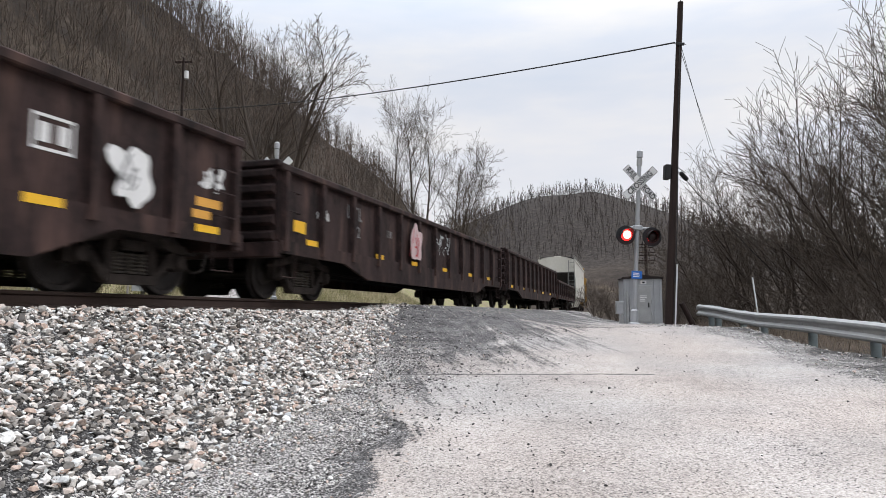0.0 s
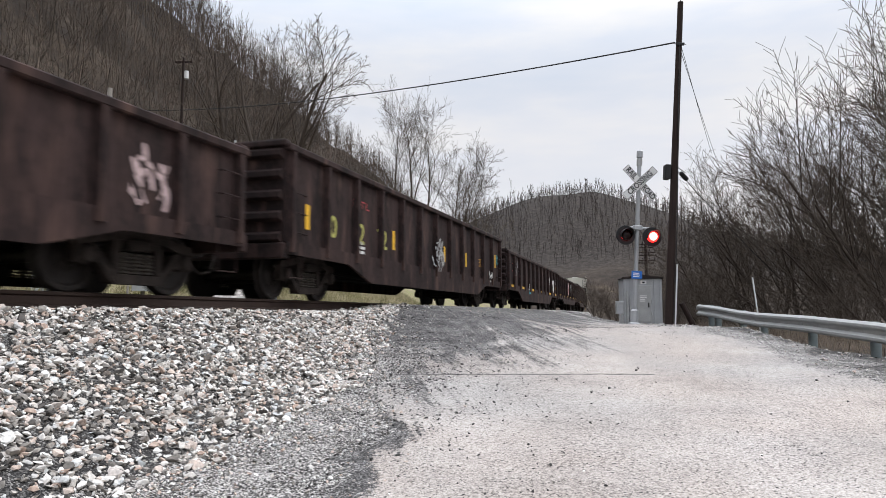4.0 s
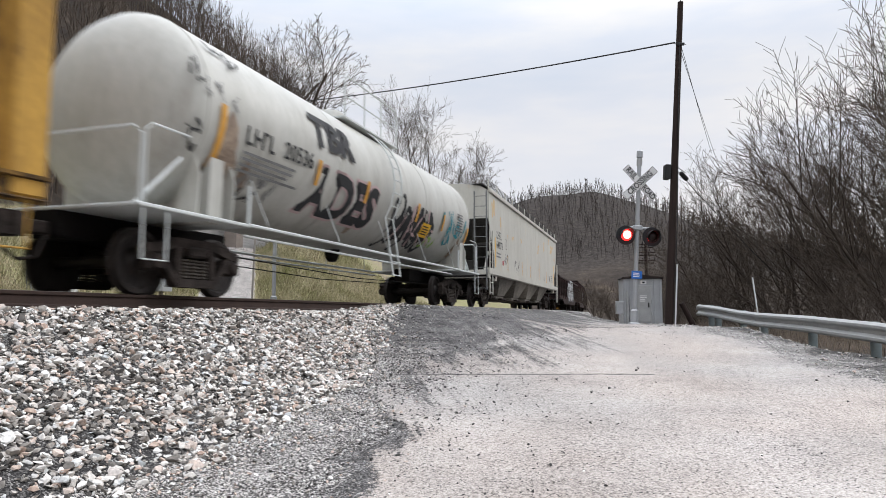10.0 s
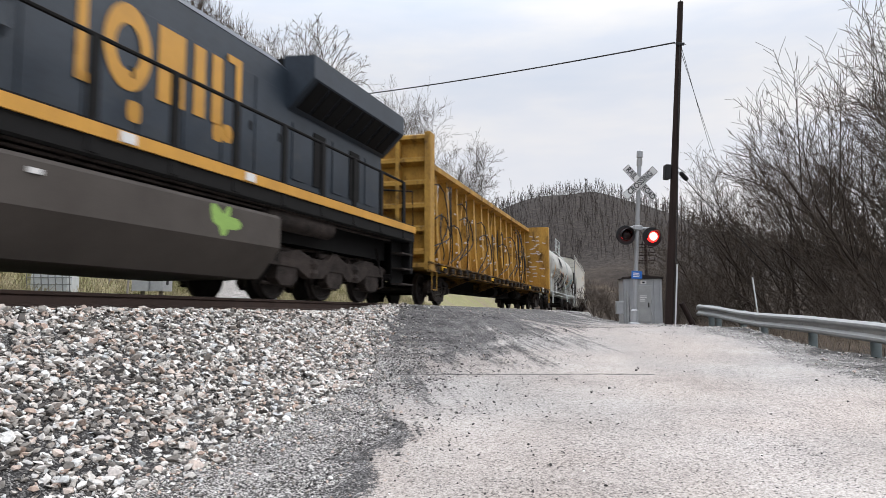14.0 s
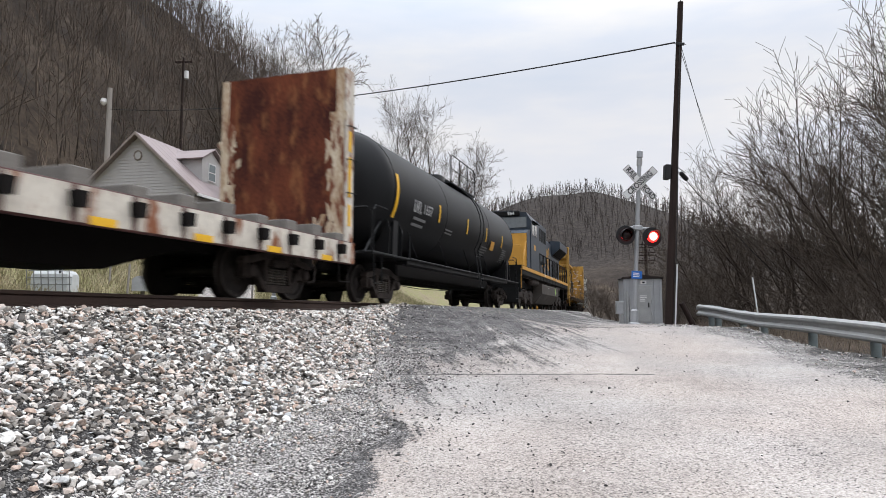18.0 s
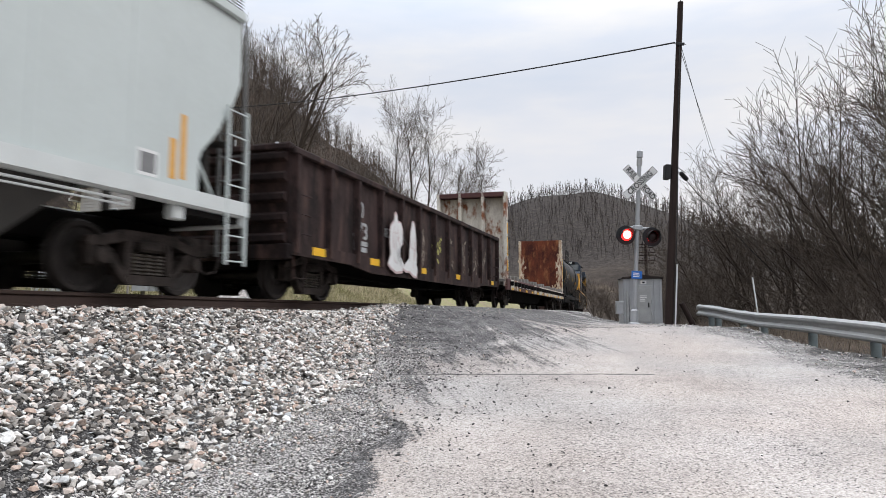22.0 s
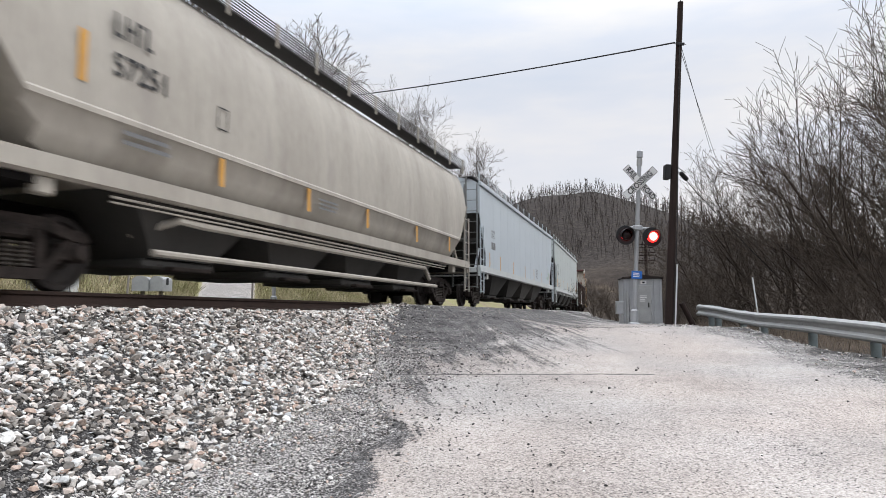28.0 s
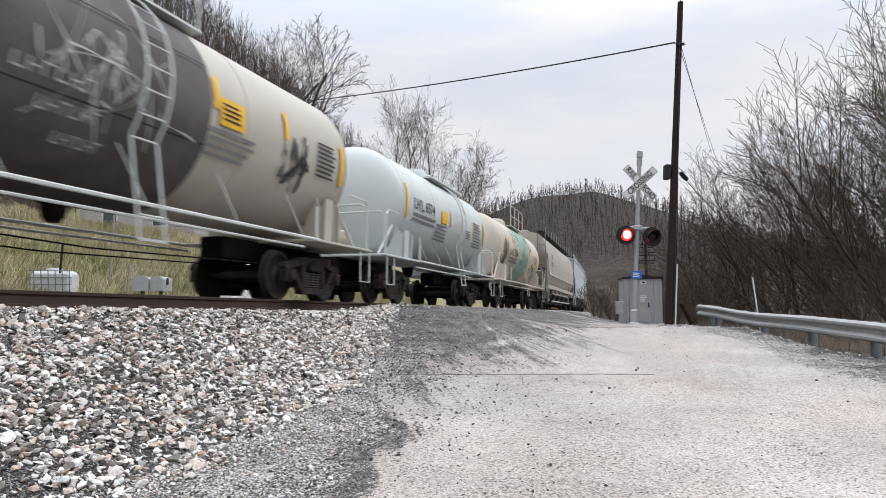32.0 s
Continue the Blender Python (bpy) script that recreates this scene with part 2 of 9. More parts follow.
# ---------------------------------------------------------------- ground
def ground_material():
    m = bpy.data.materials.new("ground")
    m.use_nodes = True
    nt = m.node_tree
    N, L = nt.nodes.new, nt.links.new
    b = nt.nodes["Principled BSDF"]
    b.inputs["Roughness"].default_value = 0.95
    b.inputs["Specular IOR Level"].default_value = 0.15
    tc = N("ShaderNodeTexCoord")

    def noisy(sc, detail=4, rough=0.6):
        n = N("ShaderNodeTexNoise")
        n.inputs["Scale"].default_value = sc
        n.inputs["Detail"].default_value = detail
        n.inputs["Roughness"].default_value = rough
        L(tc.outputs["Object"], n.inputs["Vector"])
        return n.outputs["Fac"]

    def ramp(fac, stops):
        r = N("ShaderNodeValToRGB")
        e = r.color_ramp.elements
        e[0].position, e[0].color = stops[0][0], (*stops[0][1], 1)
        e[1].position, e[1].color = stops[-1][0], (*stops[-1][1], 1)
        for p, c in stops[1:-1]:
            e.new(p).color = (*c, 1)
        L(fac, r.inputs[0])
        return r.outputs[0]

    def mix(fac, a, c):
        x = N("ShaderNodeMix")
        x.data_type = "RGBA"
        L(fac, x.inputs[0])
        L(a, x.inputs[6])
        L(c, x.inputs[7])
        return x.outputs[2]

    def math_(op, a, c):
        x = N("ShaderNodeMath")
        x.operation = op
        for i, v in enumerate((a, c)):
            if isinstance(v, (int, float)):
                x.inputs[i].default_value = v
            else:
                L(v, x.inputs[i])
        return x.outputs[0]

    def attr(name):
        a = N("ShaderNodeAttribute")
        a.attribute_name = name
        return a.outputs["Fac"]

    def edge(name, sc, lo=0.42, hi=0.58, spread=0.9):
        """A mask from the sheet with a ragged border."""
        v = math_("ADD", attr(name), math_("MULTIPLY", math_("SUBTRACT", noisy(sc, 6, 0.7), 0.5), spread))
        r = N("ShaderNodeMapRange")
        L(v, r.inputs[0])
        r.inputs[1].default_value, r.inputs[2].default_value = lo, hi
        return r.outputs[0]

    vor = N("ShaderNodeTexVoronoi")
    vor.inputs["Scale"].default_value = 95
    L(tc.outputs["Object"], vor.inputs["Vector"])
    chips = vor.outputs["Distance"]
    hsv = N("ShaderNodeSeparateColor")
    L(vor.outputs["Color"], hsv.inputs[0])
    tone = hsv.outputs[0]
    # worn chip-sealed pavement: pale stones in dark binder
    pale = ramp(math_("ADD", math_("MULTIPLY", tone, 0.45), math_("MULTIPLY", noisy(0.55, 6), 0.6)),
                [(0.18, (0.11, 0.10, 0.093)), (0.40, (0.30, 0.272, 0.252)), (0.60, (0.415, 0.378, 0.352)), (0.85, (0.56, 0.52, 0.485))])
    pits = ramp(math_("MULTIPLY", noisy(38, 4, 0.75), 1.0), [(0.38, (0.07, 0.066, 0.063)), (0.45, (1, 1, 1))])
    mul = N("ShaderNodeMix")
    mul.data_type, mul.blend_type = "RGBA", "MULTIPLY"
    mul.inputs[0].default_value = 0.8
    L(pale, mul.inputs[6])
    L(pits, mul.inputs[7])
    tint = ramp(noisy(0.22, 3), [(0.40, (1.02, 0.985, 0.955)), (0.60, (0.975, 1.0, 1.01))])
    worn = N("ShaderNodeMix")
    worn.data_type, worn.blend_type = "RGBA", "MULTIPLY"
    worn.inputs[0].default_value = 1.0
    L(mul.outputs[2], worn.inputs[6])
    L(tint, worn.inputs[7])
    road = worn.outputs[2]
    vor2 = N("ShaderNodeTexVoronoi")
    vor2.inputs["Scale"].default_value = 42
    L(tc.outputs["Object"], vor2.inputs["Vector"])
    sep2 = N("ShaderNodeSeparateColor")
    L(vor2.outputs["Color"], sep2.inputs[0])
    bits = N("ShaderNodeRGB")
    bits.outputs[0].default_value = (0.045, 0.042, 0.04, 1)
    road = mix(math_("MULTIPLY", math_("LESS_THAN", sep2.outputs[1], math_("MULTIPLY", noisy(0.8, 4), 0.13)), math_("LESS_THAN", vor2.outputs["Distance"], 0.36)), road, bits.outputs[0])
    tar = ramp(math_("ADD", math_("MULTIPLY", tone, 0.5), math_("MULTIPLY", noisy(3, 5), 0.5)), [(0.3, (0.022, 0.021, 0.021)), (0.52, (0.075, 0.071, 0.069)), (0.68, (0.20, 0.19, 0.185)), (0.85, (0.42, 0.40, 0.385))])
    # tyre marks drawn out along the way the wheels turn off the crossing
    turned = N("ShaderNodeMapping")
    turned.vector_type = "TEXTURE"
    turned.inputs["Rotation"].default_value = (0, 0, radians(-80))
    turned.inputs["Scale"].default_value = (9.0, 0.55, 1.0)
    L(tc.outputs["Object"], turned.inputs[0])
    streak = N("ShaderNodeTexNoise")
    streak.inputs["Scale"].default_value = 3.2
    streak.inputs["Detail"].default_value = 5
    streak.inputs["Roughness"].default_value = 0.7
    L(turned.outputs[0], streak.inputs["Vector"])
    marks = math_("ADD", attr("tar"), math_("MULTIPLY", math_("SUBTRACT", streak.outputs["Fac"], 0.5), 2.0))
    marks = math_("ADD", marks, math_("MULTIPLY", math_("SUBTRACT", noisy(26, 6, 0.75), 0.5), 2.2))
    soil = N("ShaderNodeMapRange")
    L(marks, soil.inputs[0])
    soil.inputs[1].default_value, soil.inputs[2].default_value = 0.42, 0.60
    road = mix(soil.outputs[0], road, tar)
    grit = ramp(math_("ADD", math_("MULTIPLY", tone, 0.7), math_("MULTIPLY", noisy(1.6, 5), 0.4)), [(0.33, (0.014, 0.013, 0.0125)), (0.50, (0.062, 0.058, 0.055)), (0.65, (0.24, 0.225, 0.212)), (0.86, (0.60, 0.57, 0.54))])
    road = mix(edge("grit", 9, 0.40, 0.60, 2.4), road, grit)
    # near-black under ballast: shade of stone gaps put in colour; also dark verge gravel
    bed = ramp(math_("ADD", math_("MULTIPLY", tone, 0.6), math_("MULTIPLY", noisy(7, 5), 0.4)), [(0.3, (0.016, 0.015, 0.015)), (0.6, (0.055, 0.052, 0.05)), (0.85, (0.30, 0.285, 0.27))])
    road = mix(edge("bed", 1.3, 0.40, 0.60, 1.7), road, bed)
    grass = ramp(math_("ADD", math_("MULTIPLY", noisy(0.35, 5), 0.6), math_("MULTIPLY", noisy(9, 5), 0.45)), [(0.34, (0.10, 0.08, 0.055)), (0.46, (0.26, 0.215, 0.145)), (0.55, (0.20, 0.20, 0.085)), (0.62, (0.30, 0.265, 0.15)), (0.8, (0.42, 0.36, 0.25))])
    litter = ramp(math_("ADD", math_("MULTIPLY", noisy(0.08, 6), 0.5), math_("MULTIPLY", noisy(1.3, 9, 0.75), 0.5)), [(0.36, (0.013, 0.010, 0.008)), (0.47, (0.033, 0.025, 0.019)), (0.56, (0.068, 0.051, 0.037)), (0.68, (0.130, 0.098, 0.070))])
    base = mix(edge("grass", 0.6), litter, grass)
    thicket = ramp(noisy(0.35, 8, 0.75), [(0.36, (0.015, 0.012, 0.0105)), (0.5, (0.036, 0.030, 0.026)), (0.66, (0.074, 0.060, 0.051))])
    base = mix(attr("thicket"), base, thicket)
    base = mix(edge("road", 1.8, 0.46, 0.54, 0.5), base, road)
    # one fine crack across the pavement
    sp = N("ShaderNodeSeparateXYZ")
    L(tc.outputs["Object"], sp.inputs[0])
    off = math_("ABSOLUTE", math_("ADD", math_("SUBTRACT", sp.outputs[1], 9.14), math_("MULTIPLY", math_("SUBTRACT", noisy(2.6, 4, 0.7), 0.5), 0.16)), 0)
    line = math_("MULTIPLY", math_("LESS_THAN", off, 0.028), math_("MULTIPLY", math_("GREATER_THAN", sp.outputs[0], -0.62), math_("LESS_THAN", sp.outputs[0], 2.75)))
    dark = N("ShaderNodeRGB")
    dark.outputs[0].default_value = (0.05, 0.045, 0.043, 1)
    base = mix(math_("MULTIPLY", line, 0.85), base, dark.outputs[0])
    L(base, b.inputs["Base Color"])
    bp = N("ShaderNodeBump")
    bp.inputs["Strength"].default_value = 0.55
    bp.inputs["Distance"].default_value = 0.012
    L(math_("ADD", math_("MULTIPLY", chips, -0.8), noisy(20, 5)), bp.inputs["Height"])
    L(bp.outputs[0], b.inputs["Normal"])
    return m


M_GROUND = ground_material()
xs = grid_lines(-15, 13, 0.2, 1700, 1.055)
ys = grid_lines(1.5, 33, 0.2, 1700, 1.055)
ground = tagged(sheet("ground", xs, ys, land, M_GROUND), "pale worn chip-seal road, gravel verge, winter grass and leaf litter", "ground", kind="structure")


def zones():
    me = ground.data
    co = np.empty(len(me.vertices) * 3)
    me.vertices.foreach_get("co", co)
    x, y = co[0::3], co[1::3]
    s, q = to_track(x, y)
    # left border of the pavement runs from the crossing down past the camera's left
    left_edge = -0.62 - 0.55 * smooth(9, 15, y) + 0.16 * np.sin(y * 2.1 + 0.6) + 0.09 * np.sin(y * 5.3)
    right_edge = 5.35 + 0.01 * (y - 10) + 0.12 * np.sin(y * 1.7)
    road = (y < 70) * smooth(left_edge - 3.2, left_edge - 2.4, x) * (1 - smooth(right_edge + 1.1, right_edge + 2.2, x)) * smooth(-9, 0.5, q)
    road = np.maximum(road, smooth(13, 15, s) * (1 - smooth(60, 66, s)) * smooth(-7, -5.5, q) * (1 - smooth(9, 11, q)) * (1 - smooth(7.0, 8.0, x)))
    ballast = smooth(-4.5, -3.8, q) * (1 - smooth(4.6, 6.0, q)) * (1 - smooth(12, 17, s))
    far_bed = smooth(-4, -3, q) * (1 - smooth(3.5, 5, q))
    road = np.maximum(np.maximum(road, ballast), far_bed)
    lane_at = s + 1.64 * q - 8.5
    lane = (1 - smooth(1.7, 2.6, np.abs(lane_at))) * (q < -4) * smooth(-26, -23, q)
    road = np.maximum(road, lane)
    tar = np.clip(smooth(8.2, 3.2, q - 0.03 * (s - 14) + 0.35 * np.sin(3.1 * x + 1.3 * y)) * smooth(6.5, 11.0, s) * (1 - smooth(24, 40, s)) * smooth(-5.0, -3.0, q), 0, 1) * 1.05
    tar = tar * (1 - 0.35 * smooth(0.55, 0.9, np.sin(4.2 * (x - 0.42 * y)) * np.sin(1.3 * x + 2.1 * y)) * smooth(-0.8, 0.6, x))
    tar = np.maximum(tar, np.exp(-((x - left_edge + 0.08) / 0.34) ** 2) * (y < 15) * (0.5 + 0.5 * smooth(7.3, 6.2, y) + 0.4 * np.exp(-((y - 9.6) / 0.9) ** 2)))
    tar = np.maximum(tar, 0.30 * np.exp(-((x - 2.65 - 0.25 * (y - 5.6)) / 0.4) ** 2 - ((y - 5.5) / 0.55) ** 2))
    tar = np.maximum(tar, 0.5 * np.exp(-((x + 0.35) / 0.6) ** 2 - ((y - 8.3) / 1.6) ** 2))
    grit = (1 - smooth(left_edge - 0.25, left_edge + 0.15, x)) * (y < 17) + smooth(right_edge - 0.55, right_edge + 0.25, x)
    grit = np.maximum(grit, 0.52 * lane)
    grit = np.maximum(np.maximum(grit, ballast * (x < left_edge)), far_bed * (1 - smooth(13, 15, s)))
    grit = np.where(x < 4, grit * (1 - smooth(9.0, 12.0, s) * (q > 1.2)), grit)
    # where the painted gap shade lies under the stones; next line, dark verge gravel
    bed = smooth(0.5, -0.1, x - (-2.55 + 0.3 * np.clip(y - 4.4, 0, 3.4))) * (q > -4) * (1 - smooth(15, 17, s))
    bed = np.maximum(bed, 0.60 * smooth(right_edge - 0.1, right_edge + 0.7, x) * (y < 40))
    grass = smooth(-46, -40, q) * (1 - smooth(-6, -4.5, q)) + 0.2 * smooth(right_edge + 0.5, right_edge + 1.5, x) * (1 - smooth(12, 20, x))
    beside = s + 1.64 * q - 8.5
    grass = grass * (1 - 0.75 * smooth(14, 19, -q) * smooth(2.2, 4, beside))
    l = -x * math.cos(HILL_AZ) + y * math.sin(HILL_AZ)
    grass = grass * (1 - 0.95 * smooth(31, 41, l + 3.5 * ripple(x, y, 17)))
    for name, v in (("road", road), ("tar", tar), ("grit", grit), ("bed", bed), ("grass", grass), ("thicket", smooth(380, 450, y))):
        me.attributes.new(name, "FLOAT", "POINT").data.foreach_set("value", np.clip(v, 0, 1).astype(np.float32))


zones()

# ---------------------------------------------------------------- rails
M_RAIL = mat("rail_steel", (0.085, 0.055, 0.045), (0.035, 0.025, 0.022), rough=0.75, metal=0.35, scale=2, fine=40, bump=0.15)
M_RAILTOP = mat("polished_steel", (0.45, 0.43, 0.42), rough=0.3, metal=0.9, bump=0.02)
M_TIE = mat("creosoted_timber", (0.07, 0.055, 0.045), rough=0.95, scale=3, fine=50, bump=0.5, stretch=(1, 8, 8))
RAIL = [(-0.076, -0.186), (0.076, -0.186), (0.076, -0.172), (0.016, -0.150), (0.011, -0.06), (0.037, -0.042), (0.037, -0.008), (0.028, -0.001), (-0.028, -0.001), (-0.037, -0.008), (-0.037, -0.042), (-0.011, -0.06), (-0.016, -0.150), (-0.076, -0.172)]


def along_track(profile, s0, s1, step, right):
    g = Geo()
    n = len(profile)
    ss = np.arange(s0, s1, step)
    vs = [on_track(s, right + a, z)[0] for s in ss for a, z in profile]
    fs = [(i * n + k, i * n + (k + 1) % n, (i + 1) * n + (k + 1) % n, (i + 1) * n + k) for i in range(len(ss) - 1) for k in range(n)]
    return g.add(vs, fs + [tuple(range(n)), tuple(range((len(ss) - 1) * n, len(ss) * n))])


track = thing("railway_track", "rusty steel rails spiked on dark timber ties in ballast", "railway track")
tagged(track, kind="structure")
for r in (-0.755, 0.755):
    rail = part("rail", along_track(RAIL, -160, 420, 2.0, r), M_RAIL, track, "rust-brown rail")
    part("rail_head", along_track([(-0.027, -0.003), (0.027, -0.003), (0.022, 0.001), (-0.022, 0.001)], -160, 420, 2.0, r), M_RAILTOP, rail, "bright worn running surface")
# ---------------------------------------------------------------- bare trees
M_BARK = mat("bark", (0.092, 0.072, 0.057), (0.034, 0.026, 0.021), rough=0.95, scale=3, fine=35, bump=0.4, stretch=(1, 1, 0.3))
M_TWIG = mat("twigs", (0.106, 0.083, 0.064), (0.042, 0.032, 0.025), rough=0.95, bump=0, amount=1.0, island=0.3)
M_FARWOOD = mat("grey_brown_bark", (0.128, 0.098, 0.076), (0.042, 0.032, 0.025), rough=0.95, scale=0.09, fine=2.5, bump=0, amount=1.1, island=0.45)
M_HILLWOOD = mat("distant_bark", (0.066, 0.054, 0.047), (0.030, 0.025, 0.022), rough=0.95, scale=0.03, fine=1.0, bump=0, amount=1.1, island=0.5)


def sticks(rows, sides=3, least=0.0):
    """The vertices and faces of tapered bars, as arrays."""
    a = np.asarray(rows, float)
    p, q, r0, r1 = a[:, 0:3], a[:, 3:6], np.maximum(a[:, 6], least), np.maximum(a[:, 7], least)
    d = q - p
    d /= np.linalg.norm(d, axis=1, keepdims=True) + 1e-12
    ref = np.where(np.abs(d[:, 2:3]) > 0.9, np.array([[1.0, 0, 0]]), np.array([[0, 0, 1.0]]))
    u = np.cross(d, ref)
    u /= np.linalg.norm(u, axis=1, keepdims=True) + 1e-12
    w = np.cross(d, u)
    k = np.arange(sides) * 2 * np.pi / sides
    ring = u[:, None] * np.cos(k)[None, :, None] + w[:, None] * np.sin(k)[None, :, None]
    v = np.concatenate([p[:, None] + ring * r0[:, None, None], q[:, None] + ring * r1[:, None, None]], 1)
    n = len(a)
    i = np.arange(sides)
    j = (i + 1) % sides
    f = np.stack([i, j, j + sides, i + sides], -1)[None] + (np.arange(n) * 2 * sides)[:, None, None]
    return v.reshape(-1, 3), f.reshape(-1, 4)


def quads(name, v, f, material):
    me = bpy.data.meshes.new(name)
    me.vertices.add(len(v))
    me.vertices.foreach_set("co", v.ravel())
    me.loops.add(f.size)
    me.loops.foreach_set("vertex_index", f.ravel())
    me.polygons.add(len(f))
    me.polygons.foreach_set("loop_start", np.arange(len(f)) * 4)
    me.update(calc_edges=True)
    me.materials.append(material)
    return me


def far_tree(seed, height, limbs, twigs, splits):
    """A forest tree seen from afar: a tall trunk, limbs in its upper half and twigs on them."""
    r = np.random.default_rng(seed)
    rows, p = [], np.array((0, 0, -0.6))
    trunk = [p]
    for i in range(4):
        p = p + np.array((r.normal(0, 0.035), r.normal(0, 0.035), 0.25)) * height
        trunk.append(p)
    rad = 0.0088 * height * r.uniform(0.7, 1.25)
    for i in range(4):
        rows.append((*trunk[i], *trunk[i + 1], rad * (1 - 0.22 * i), rad * (1 - 0.22 * (i + 1)), 2))

    def limb(q, d, length, r0, more):
        d = d / np.linalg.norm(d)
        m = q + d * length * 0.5
        d2 = d + r.normal(0, 0.22, 3) + np.array((0, 0, 0.18))
        e = m + d2 / np.linalg.norm(d2) * length * 0.5
        rows.append((*q, *m, r0, r0 * 0.7, 1))
        rows.append((*m, *e, r0 * 0.7, r0 * 0.35, 1))
        for _ in range(more):
            st = q + (m - q) * r.uniform(0.4, 1) if r.random() < 0.5 else m + (e - m) * r.uniform(0, 1)
            w = d + r.normal(0, 0.55, 3) + np.array((0, 0, 0.25))
            w /= np.linalg.norm(w)
            en = st + w * length * r.uniform(0.3, 0.6)
            rows.append((*st, *en, r0 * 0.42, r0 * 0.2, 0))
            for _ in range(splits):
                w2 = w + r.normal(0, 0.5, 3)
                w2 /= np.linalg.norm(w2)
                s2 = st + (en - st) * r.uniform(0.4, 1.0)
                rows.append((*s2, *(s2 + w2 * length * r.uniform(0.15, 0.35)), r0 * 0.25, r0 * 0.12, 0))

    for i in range(limbs):
        t = 1.3 + 2.6 * (i + r.random()) / limbs
        k = min(int(t), 3)
        q = trunk[k] + (trunk[k + 1] - trunk[k]) * (t - k)
        ang = r.uniform(0, 6.28)
        limb(q, np.array((math.cos(ang), math.sin(ang), r.uniform(0.8, 2.0))), height * r.uniform(0.13, 0.27) * (1.25 - 0.18 * t), rad * 0.42, twigs)
    limb(trunk[4], np.array((r.normal(0, 0.2), r.normal(0, 0.2), 1.0)), height * 0.2, rad * 0.25, twigs)
    return np.asarray(rows)


def wood(name, label, places, kinds, least, material=None):
    """One mesh of many trees: places are (x, y, height factor)."""
    rng = np.random.default_rng(5)
    vs, fs, k = [], [], 0
    zs = land(np.array([p[0] for p in places]), np.array([p[1] for p in places]))
    shapes = [sticks(r, 3, least) for r in kinds]
    for (x, y, h), z in zip(places, zs):
        v, f = shapes[rng.integers(len(shapes))]
        a = rng.uniform(0, 6.28)
        c, s = math.cos(a), math.sin(a)
        w = h * rng.uniform(0.8, 1.1)
        vs.append(np.stack([(v[:, 0] * c - v[:, 1] * s) * w + x, (v[:, 0] * s + v[:, 1] * c) * w + y, v[:, 2] * h + z], -1))
        fs.append(f + k)
        k += len(v)
    return tagged(new(name, quads(name, np.concatenate(vs), np.concatenate(fs), material or M_FARWOOD)), label, "woods", kind="stuff")


def ridge_places(rng, a0, a1, l0, l1, gap):
    out = []
    ca, sa = math.cos(HILL_AZ), math.sin(HILL_AZ)
    for a in np.arange(a0, a1, gap):
        for l in np.arange(l0, l1, gap):
            aa, ll = a + rng.uniform(-gap, gap) * 0.5, l + rng.uniform(-gap, gap) * 0.5
            out.append((aa * sa - ll * ca, aa * ca + ll * sa, rng.uniform(0.7, 1.2)))
    return out


rng = np.random.default_rng(11)
near_kinds = [far_tree(i, 11.5, 9, 2, 1) for i in range(7)]
mid_kinds = [far_tree(40 + i, 10.5, 6, 2, 1) for i in range(5)]
low_kinds = [far_tree(20 + i, 9, 3, 1, 0) for i in range(5)]
sapling_kinds = [far_tree(80 + i, 6, 6, 2, 0) for i in range(5)]
near = [p for p in ridge_places(rng, -20, 200, 38, 92, 2.35)] + [(x, y, h * 1.15) for x, y, h in ridge_places(rng, 30, 200, 77, 91, 2.4)]
near = [p for p in near if p[1] > 20 and abs(p[0]) < 0.72 * p[1] + 8]
close = [p for p in near if math.hypot(p[0], p[1]) < 118]
beyond = [p for p in near if math.hypot(p[0], p[1]) >= 118]
wood("hillside_wood", "dense bare grey-brown winter trees on a steep hillside", close, near_kinds, 0.014)
scrub = [(x + rng.uniform(-2, 2), y + rng.uniform(-2, 2), h * rng.uniform(0.5, 1.0)) for x, y, h in close + close]
wood("hillside_saplings", "thin bare saplings between the trees of the hillside", scrub, sapling_kinds, 0.009)
wood("upper_hillside_wood", "bare winter trees up to the ridge's crest", beyond, mid_kinds, 0.022)
farther = [p for p in ridge_places(rng, 200, 400, 40, 92, 3.2) + ridge_places(rng, 400, 560, 36, 100, 6.0) if abs(to_track(np.array([p[0]]), np.array([p[1]]))[1][0]) > 22]
wood("ridge_wood", "bare winter woods along a receding ridge", farther, [far_tree(60 + i, 11, 5, 1, 1) for i in range(5)], 0.032)
hillp = [(rng.uniform(-120, 400), rng.uniform(440, 700), rng.choice((0.6, 0.8, 1.0, 1.3))) for _ in range(4400)]
hz = land(np.array([p[0] for p in hillp]), np.array([p[1] for p in hillp]))
wood("far_hill_wood", "bare winter woods on a distant dark hill", [p for p, z in zip(hillp, hz) if z > 4], low_kinds, 0.13, M_HILLWOOD)


